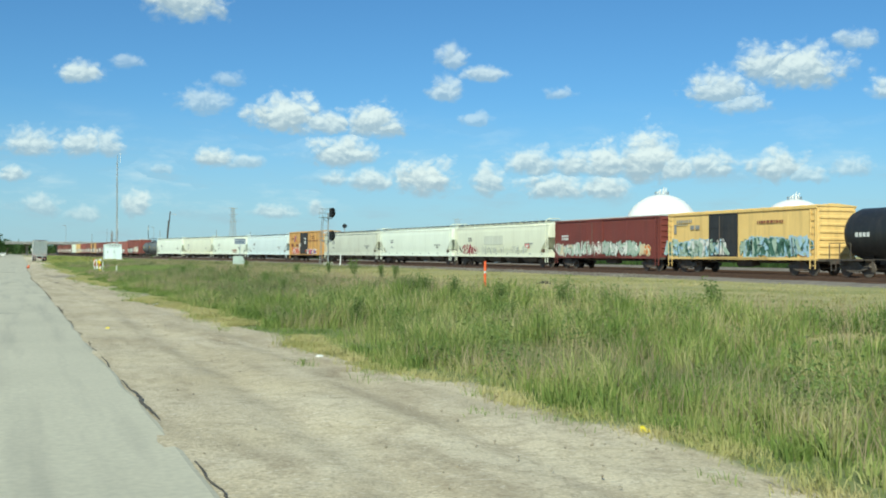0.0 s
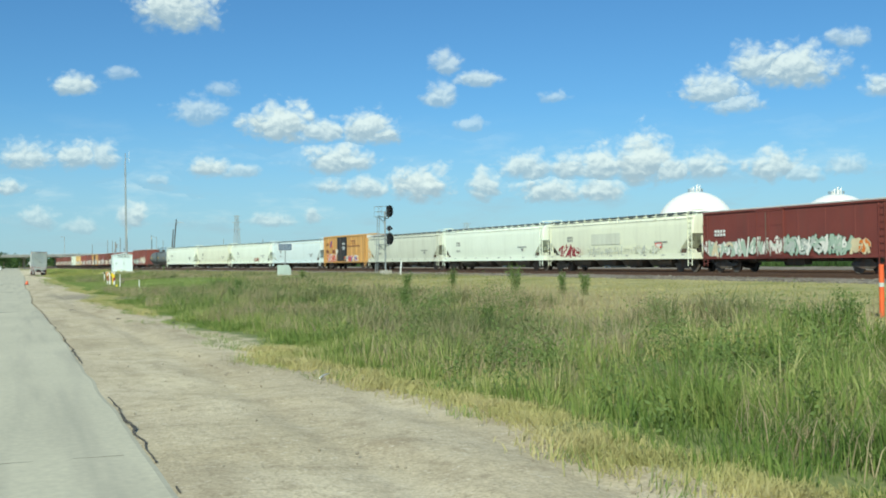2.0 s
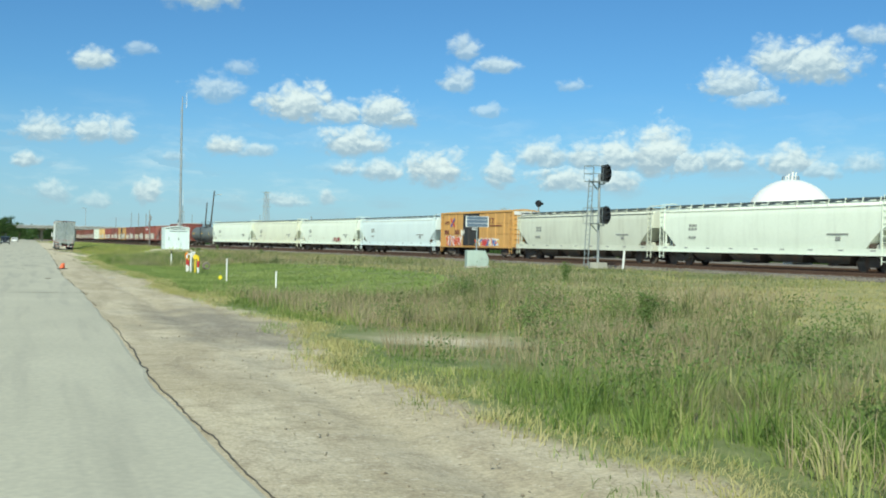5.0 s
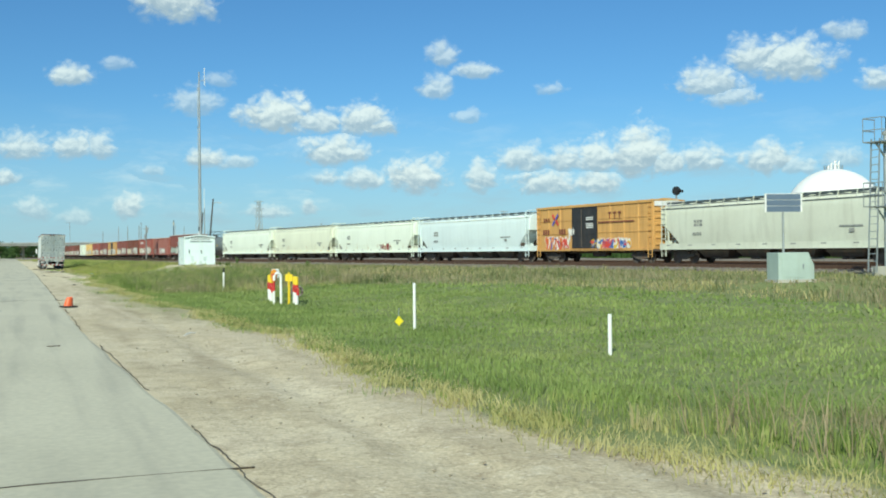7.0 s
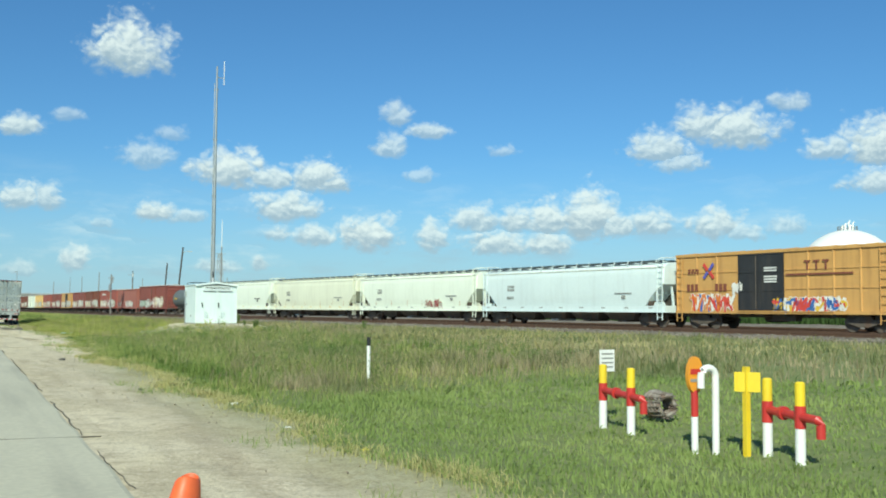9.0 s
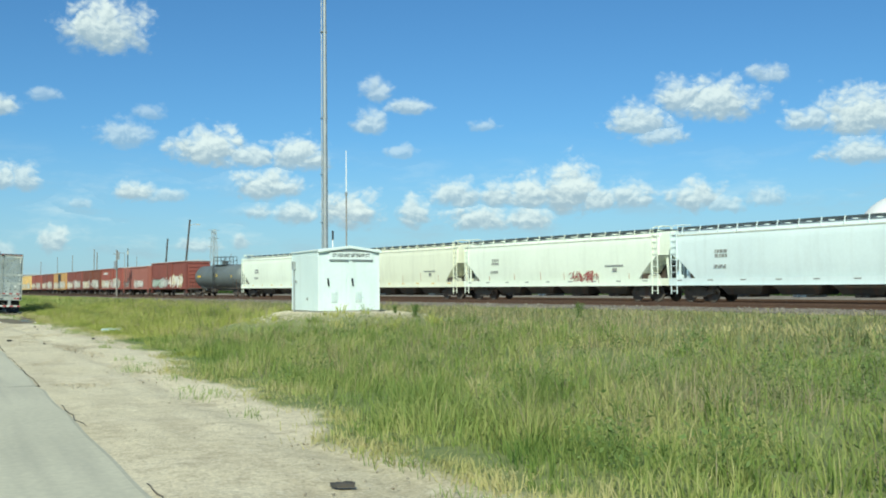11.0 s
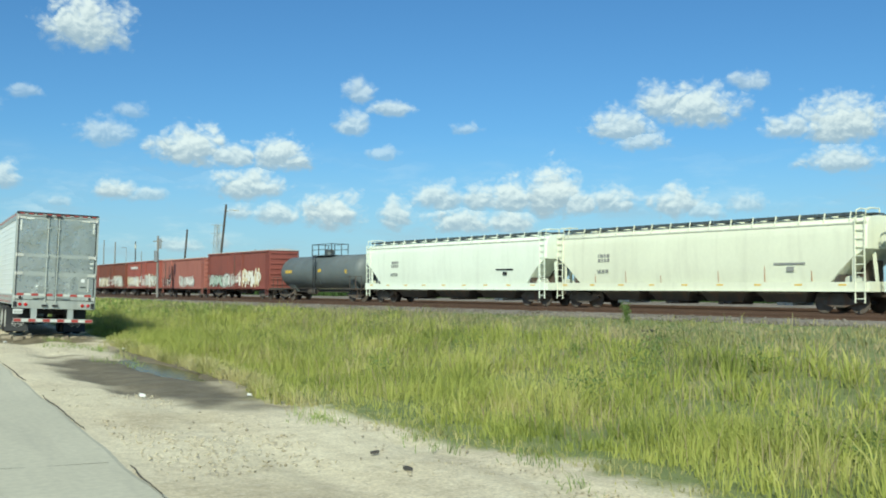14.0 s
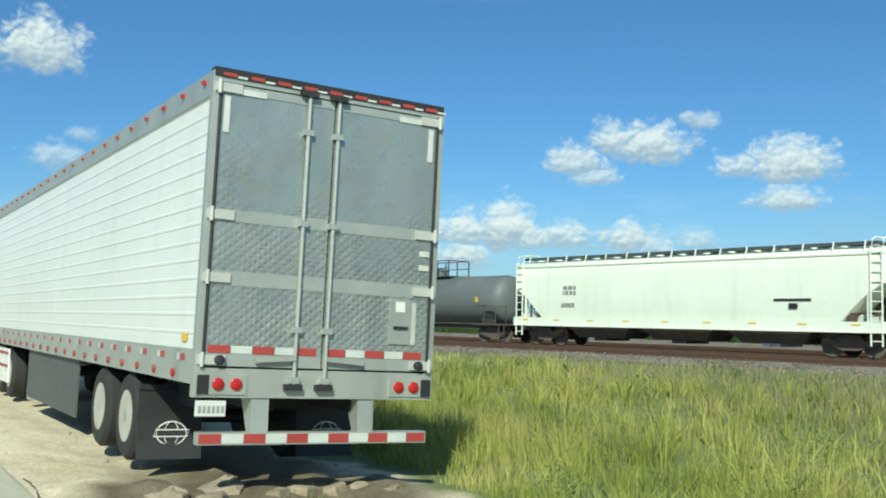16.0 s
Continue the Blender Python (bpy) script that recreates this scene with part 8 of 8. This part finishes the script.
def grow_grass():
    rs = np.random.RandomState(77)
    out_v, out_f, off = [], [], 0
    far_v, far_f, foff = [], [], 0
    lu_v, lu_f, luoff = [], [], 0
    lawn_v, lawn_f, loff = [], [], 0
    ol_v, ol_f, ooff = [], [], 0
    for x0, x1, dens, w0, ylo, yhi in ((0, 4.5, 270, 0.0055, 2, 235), (4.5, 11, 125, 0.0085, 2, 262), (11, 38, 30, 0.02, 6, 275)):
        n = int((x1 - x0) * (yhi - ylo) * dens)
        y = rs.uniform(ylo, yhi, n)
        x = grass_edge(y) + x0 + (x1 - x0) * rs.rand(n)
        clump = np.clip(0.5 + 0.45 * value_noise(x, y, 0.55, 31) + 0.25 * value_noise(x, y, 0.2, 34), 0, 1)
        patch = 0.5 + 0.5 * value_noise(x, y, 4.5, 32)
        keep = rs.rand(n) < 0.2 + 0.95 * clump
        rise = np.clip((x - grass_edge(y) - 0.15) / 1.5, np.where((y > 196) & (y < 215), 0.6, 0.14), 1)
        mound = np.clip(0.5 + 0.9 * value_noise(x, y, 1.5, 33), 0, 1)
        h = (0.12 + 0.44 * clump * (0.25 + 0.75 * patch) * (0.25 + 1.25 * mound)) * rise * (0.6 + 0.6 * rs.rand(n))
        short = np.clip(1.3 - np.hypot((x - 10.5) / 7.5, (y - 117) / 17), 0, 1)
        short = np.clip(short * 3, 0, 1)
        h = h * (1 - short) + 0.07 * short * (0.6 + rs.rand(n))
        h *= 1 - 0.75 * np.clip(1.5 - np.hypot((x - 6.5) / 2.6, (y - 80.5) / 4.5), 0, 1)
        h *= np.interp(x, [10, 22, 36], [1.0, 0.75, 0.5])
        h *= 1 - 0.6 * np.clip((x - 13) / 3, 0, 1) * np.clip((105 - y) / 15, 0, 1)
        h *= np.interp(y, [0, 60, 128, 140, 165, 190, 210], [1.15, 1.0, 1.0, 1.3, 1.2, 1.0, 1.1])
        h *= np.clip(np.hypot((x - 14.5) / 7.0, (y - 179.5) / 8.0), 0.4, 1)
        h *= 1 + 0.8 * np.clip((y - 188) / 8, 0, 1) * np.clip((5 - (x - grass_edge(y))) / 2, 0, 1)
        d = np.abs(x - centre_x(y, 1))
        keep &= clear_of(x, y, h) & (rs.rand(n) < np.clip((d - 2.4) / np.where(y > 140, 9.0, 4.0), 0.03, 1))
        lawn = (keep | (rs.rand(n) < 0.8)) & (short > 0.5) & clear_of(x, y, h)
        away = x - grass_edge(y)
        reach = np.interp(y, [85, 105, 170, 180], [12.5, 34, 34, 12.5])
        dark = np.clip((away - 1.6) / 2.0, 0, 1) * np.clip((reach - away) / 3.5, 0, 1) * np.interp(y, [0, 35, 55, 100, 145, 165], [0.4, 0.5, 1.0, 0.95, 0.8, 0.12]) * (0.35 + 1.5 * np.clip(value_noise(x, y, 5.5, 71) + 0.5 * value_noise(x, y, 1.6, 72) + 0.35, 0, 1))
        dark = np.maximum(dark, 0.75 * np.clip((away - 6) / 4, 0, 1) * np.clip((y - 155) / 12, 0, 1) * np.clip(0.7 + 0.8 * value_noise(x, y, 4.0, 74), 0, 1))
        olive = keep & ~lawn & (rs.rand(n) < dark)
        tall = keep & ~lawn & ~olive
        v, f = blades(rs, x[olive], y[olive], h[olive] * 1.3, w0 * (0.5 + 0.7 * rs.rand(olive.sum())), 0.9)
        ol_v.append(v)
        ol_f.append(f + ooff)
        ooff += len(v)
        v, f = blades(rs, x[tall], y[tall], h[tall], w0 * (0.6 + 0.8 * rs.rand(tall.sum())))
        if x0 > 10:
            far_v.append(v)
            far_f.append(f + foff)
            foff += len(v)
        else:
            late = y[tall] + 9 * value_noise(x[tall], y[tall], 3.0, 73) > 174
            keep_v, keep_f = v.reshape(-1, 5, 3), f.reshape(-1, 9) - 5 * np.arange(len(late))[:, None]
            for sel, vs, fs in ((~late, out_v, out_f), (late, lu_v, lu_f)):
                base = off if vs is out_v else luoff
                vs.append(keep_v[sel].reshape(-1, 3))
                fs.append((keep_f[sel] + 5 * np.arange(sel.sum())[:, None]).reshape(-1) + base)
            off, luoff = off + 5 * int((~late).sum()), luoff + 5 * int(late.sum())
        v, f = blades(rs, x[lawn], y[lawn], h[lawn], w0 * (1.1 + 1.1 * rs.rand(lawn.sum())), 1.0)
        lawn_v.append(v)
        lawn_f.append(f + loff)
        loff += len(v)
    # verge behind the trailer and up to the bridge
    n = 26000
    y = rs.uniform(232, 500, n)
    x = rs.uniform(6.4, 20, n)
    keep = x < centre_x(y, 1) - 3.5
    v, f = blades(rs, x[keep], y[keep], rs.uniform(0.15, 0.45, keep.sum()), 0.05 * (0.5 + rs.rand(keep.sum())))
    out_v.append(v)
    out_f.append(f + off)
    tagged(big_mesh("tall_grass", np.concatenate(out_v), 3, np.concatenate(out_f), M["grass"]), "tall yellow-green grass between the road and the railway")
    tagged(big_mesh("bright_grass", np.concatenate(lu_v), 3, np.concatenate(lu_f), M["lush"]), "bright yellow-green tall grass beside the puddle")
    tagged(big_mesh("field_grass", np.concatenate(far_v), 3, np.concatenate(far_f), M["field"]), "paler drier grass on the field beside the tracks")
    tagged(big_mesh("short_grass", np.concatenate(lawn_v), 3, np.concatenate(lawn_f), M["lawn"]), "short green grass round the pipeline markers")
    tagged(big_mesh("weedy_grass", np.concatenate(ol_v), 3, np.concatenate(ol_f), M["olive"]), "olive-brown weedy grass in loose patches")
    # tussocks: sprays of long blades from one root, some tall and dark, some pale with age
    n = 8200
    cy = rs.uniform(3, 234, n)
    cy = np.where(rs.rand(n) < 0.3, rs.uniform(3, 75, n), cy)
    cx = grass_edge(cy) + 0.5 + 11.5 * rs.rand(n) ** 1.35
    keep = clear_of(cx, cy, None) & (np.hypot((cx - 10.5) / 7.5, (cy - 117) / 17) > 1.25) & (value_noise(cx, cy, 2.6, 35) > -0.35) & (np.hypot((cx - 6.5) / 2.6, (cy - 80.5) / 4.5) > 1.1)
    cx, cy = cx[keep], cy[keep]
    size = (0.24 + 0.3 * rs.rand(len(cx))) * (1 + 0.55 * np.clip(value_noise(cx, cy, 3.3, 36), -0.6, 1)) * np.clip(0.3 + (cx - grass_edge(cy) - 0.5) / 1.8, 0.3, 1) * np.interp(cy, [0, 60, 110, 234], [1.3, 1.15, 0.9, 1.05])
    k = 21
    r = 0.05 + 0.13 * rs.rand(len(cx) * k)
    turn = rs.rand(len(cx) * k) * 2 * np.pi
    x, y = np.repeat(cx, k) + r * np.cos(turn), np.repeat(cy, k) + r * np.sin(turn)
    v, f = blades(rs, x, y, np.repeat(size, k) * rs.uniform(0.6, 1.25, len(x)), (0.005 + 0.005 * rs.rand(len(x))) * np.interp(x, [6, 16], [1.0, 1.9]), 0.75, turn + 0.5 * rs.randn(len(x)))
    late = np.repeat(cy + 9 * value_noise(cx, cy, 3.0, 73) > 174, k)
    tuft = np.array([(0, 1, 2), (0, 2, 3), (3, 2, 4)])
    inner = np.repeat((cx - grass_edge(cy) > 2.6 + 0.9 * value_noise(cx, cy, 2.2, 37)) & (value_noise(cx, cy, 4.0, 38) > -0.45) & (cy > 42) & (cy < 152), k) & ~late
    for sel, mat, name, label in ((inner, "olive", "weedy_tussocks", "tall grey-brown weedy tussocks behind the greener edge"), (~late & ~inner, "tussock", "grass_tussocks", "dense tussocks of long dark and yellowing grass"), (late, "lush", "bright_tussocks", "yellow-green tussocks of long grass beside the mud")):
        tagged(big_mesh(name, v.reshape(-1, 5, 3)[sel], 3, (tuft[None] + 5 * np.arange(sel.sum())[:, None, None]).reshape(-1), M[mat]), label)
    # short bleached fringe where the grass meets the dirt
    n = 185000
    y = np.where(rs.rand(n) < 0.35, rs.uniform(22, 60, n), rs.uniform(2, 232, n))
    wide = np.interp(y, [0, 22, 30, 100, 125], [0.18, 0.2, 0.3, 0.3, 0.22])
    x = grass_edge(y) + 0.2 + wide * rs.randn(n)
    keep = clear_of(x, y, None) & (x > 2.4) & (rs.rand(n) < 0.25 + 0.75 * (value_noise(x, y, 0.5, 61) > -0.1)) & (value_noise(x, y, 7.0, 62) > -0.45) & (y < 214) & (rs.rand(n) < np.interp(y, [140, 160, 195, 198], [1.0, 0.35, 0.35, 0.9]))
    v, f = blades(rs, x[keep], y[keep], rs.uniform(0.03, 0.15, keep.sum()) * np.where(y[keep] > 196, 2.4, 1.0), 0.004 + 0.003 * rs.rand(keep.sum()), 1.7)
    tagged(big_mesh("dry_fringe", v, 3, f, M["straw"]), "short straw-coloured grass along the dirt edge")
    # dry seed stalks standing above the grass
    n = 60000
    y = rs.uniform(5, 235, n)
    y = np.where((y > 110) & (rs.rand(n) < 0.6), rs.uniform(5, 110, n), y)
    x = grass_edge(y) + 1.1 + 14.5 * rs.rand(n) ** 1.3
    keep = clear_of(x, y, None) & (np.hypot((x - 10.5) / 7.5, (y - 117) / 17) > 1.2) & (value_noise(x, y, 3.0, 41) > -0.15)
    x, y = x[keep], y[keep]
    v, f = blades(rs, x, y, rs.uniform(0.3, 0.7, len(x)), 0.0035 + 0.003 * rs.rand(len(x)), 0.8)
    tagged(big_mesh("dry_stalks", v, 3, f, M["dry"]), "dry straw-coloured seed stalks standing in the grass")
    # broad-leaved weeds in loose bushes
    V = []
    for k in range(620):
        y = rs.uniform(4, 232)
        x = grass_edge(y) + rs.uniform(0.8, 12) if k > 170 else grass_edge(y) + rs.uniform(2.2, 10)
        if not clear_of(np.array([x]), np.array([y]), None)[0] or math.hypot((x - 10.5) / 7.5, (y - 117) / 17) < 1.3 or (12 < x < 18 and 178 < y < 185) or (y > 165 and rs.rand() < 0.75):
            continue
        r = rs.uniform(0.2, 0.5)
        n = int(190 * r / 0.4)
        if k < 170 and y < 100:
            r, n = rs.uniform(0.35, 0.68), 560
        p = rs.randn(n, 3) * np.array([r * 0.5, r * 0.5, r * 0.42]) + np.array([x, y, float(land(x, y)) + r * 0.75])
        p[:, 2] = np.maximum(p[:, 2], float(land(x, y)) + 0.03)
        s = 0.012 + 0.018 * rs.rand(n, 1)
        a, b = rs.randn(n, 3), rs.randn(n, 3)
        a /= np.linalg.norm(a, axis=1, keepdims=True)
        b /= np.linalg.norm(b, axis=1, keepdims=True)
        V.append(np.stack([p - a * s * 1.5, p + b * s * 0.7, p + a * s * 1.5, p - b * s * 0.7], 1))
    V = np.concatenate(V)
    tagged(big_mesh("weeds", V, 4, np.arange(len(V) * 4), M["weed"]), "dark green broad-leaved weeds in the grass")
    # brush on the far side of the tracks, darkened to double as under-car shade
    n = 60000
    y = rs.uniform(20, 420, n)
    x = centre_x(y, 1) + rs.uniform(16.0, 19.5, n)
    hh = (0.35 + 0.5 * (0.5 + 0.5 * value_noise(x, y, 3.0, 51))) * (0.5 + 0.7 * rs.rand(n))
    v, f = blades(rs, x, y, hh + 0.75, 0.05 * (0.5 + rs.rand(n)), 0.3)
    tagged(big_mesh("trackside_brush", v, 3, f, M["tree_leaf"]), "low dark brush on the bank behind the tracks, also standing in for under-car shade")
    # ragged tufts on the shoulder edge and behind the trailer
    n = 5200
    c = rs.randint(0, 140, n)
    cy = rs.uniform(10, 212, 140)
    cx = grass_edge(cy) - rs.uniform(0.1, 0.9, 140)
    for i, (a, b) in enumerate(((3.95, 212.3), (4.3, 211.6), (4.5, 213.1), (4.2, 215.9), (4.35, 216.5), (4.3, 205.5), (4.6, 204.5), (4.4, 217.8), (4.1, 206.3), (3.7, 212.8), (4.7, 212.2), (4.5, 215.4))):
        cx[i], cy[i] = a, b
    x, y = cx[c] + rs.randn(n) * 0.13, cy[c] + rs.randn(n) * 0.2
    keep = (x > 2.6) & ((mud_and_shade_mask(x, y) < 0.4) | (c < 12))
    v, f = blades(rs, x[keep], y[keep], rs.uniform(0.04, 0.17, keep.sum()), 0.005, 1.5)
    tagged(big_mesh("grass_tufts", v, 3, f, M["lawn"]), "small green tufts growing on the dirt")



def weed_bush(x, y, h, seed):
    """A tall broad-leaved weed: several upright stems with leaves all along them."""
    rs = np.random.RandomState(seed)
    t = thing("weed_bush", "tall dark green broad-leaved weed standing in the grass", "weed", pose(x, y, ground_z(x, y)), "tall weeds on the verge")
    P = []
    for k in range(9):
        a, lean = rs.rand() * 2 * np.pi, rs.uniform(0.05, 0.34) * h
        top, bend = h * rs.uniform(0.7, 1.0), rs.uniform(0.2, 0.5)
        path = [(0.05 * math.cos(a), 0.05 * math.sin(a), -0.1), (lean * bend * math.cos(a), lean * bend * math.sin(a), top * 0.5), (lean * math.cos(a), lean * math.sin(a), top)]
        part("stem", Geo().tube(path, [0.012, 0.009, 0.004], 5), "weed", t)
        u = rs.uniform(0.12, 1.0, 95)
        c = np.stack([np.interp(u, [0, 0.5, 1], [p[i] for p in path]) for i in range(3)], -1)
        P.append(c + rs.randn(95, 3) * np.array([0.075, 0.075, 0.05]) * h)
    P = np.concatenate(P)
    A, B = rs.randn(len(P), 3), rs.randn(len(P), 3)
    A /= np.linalg.norm(A, axis=1, keepdims=True)
    B /= np.linalg.norm(B, axis=1, keepdims=True)
    s = rs.uniform(0.025, 0.05, (len(P), 1)) * h ** 0.5
    leaves = big_mesh("leaves", np.stack([P - A * s, P + B * s * 0.45, P + A * s, P - B * s * 0.45], 1), 4, np.arange(len(P) * 4), M["weed"])
    leaves.parent = t


for i, (bx, by, bh) in enumerate(((20.7, 71.2, 1.10), (19.8, 62.6, 1.30), (20.9, 60.7, 1.00), (21.6, 60.2, 0.95), (15.6, 40.4, 0.95), (14.2, 34.3, 1.0), (14.6, 31.6, 0.85), (12.4, 82.5, 0.9), (10.2, 73.2, 0.8), (18.6, 72.0, 0.95),
                                  (9.3, 29.6, 0.85), (15.2, 28.7, 1.05), (17.6, 25.0, 1.0), (21.3, 102.0, 0.9), (12.0, 49.0, 0.8), (13.4, 58.5, 0.85), (24.0, 176.5, 0.7), (25.5, 214.0, 0.9), (16.9, 179.2, 0.4), (17.5, 178.6, 0.5), (17.2, 178.0, 0.45))):
    weed_bush(bx, by, bh, 300 + i)


def stick(x, y, length, turn, bow, material, label):
    t = thing("stick", label, "litter", pose(x, y, ground_z(x, y) + 0.02, 0, 0, turn), "litter on the verge")
    part("rod", Geo().tube([(-length / 2, 0, 0), (-length / 6, bow, 0.012), (length / 5, bow * 0.8, 0.01), (length / 2, -bow * 0.4, 0.0)], [0.012, 0.013, 0.012, 0.008], 6), material, t)


stick(5.44, 41.15, 0.62, 60, 0.01, "litter_white", "thin white stick lying on the dirt")
stick(3.51, 111.46, 0.75, 65, 0.03, "litter_white", "thin bent white strip lying on the dirt")
stick(2.93, 67.41, 0.3, 40, 0.02, "litter_dark", "short dark stick lying on the dirt")
stick(4.84, 68.54, 0.4, 100, 0.05, "litter_dark", "short dark stick lying on the dirt")

grow_grass()
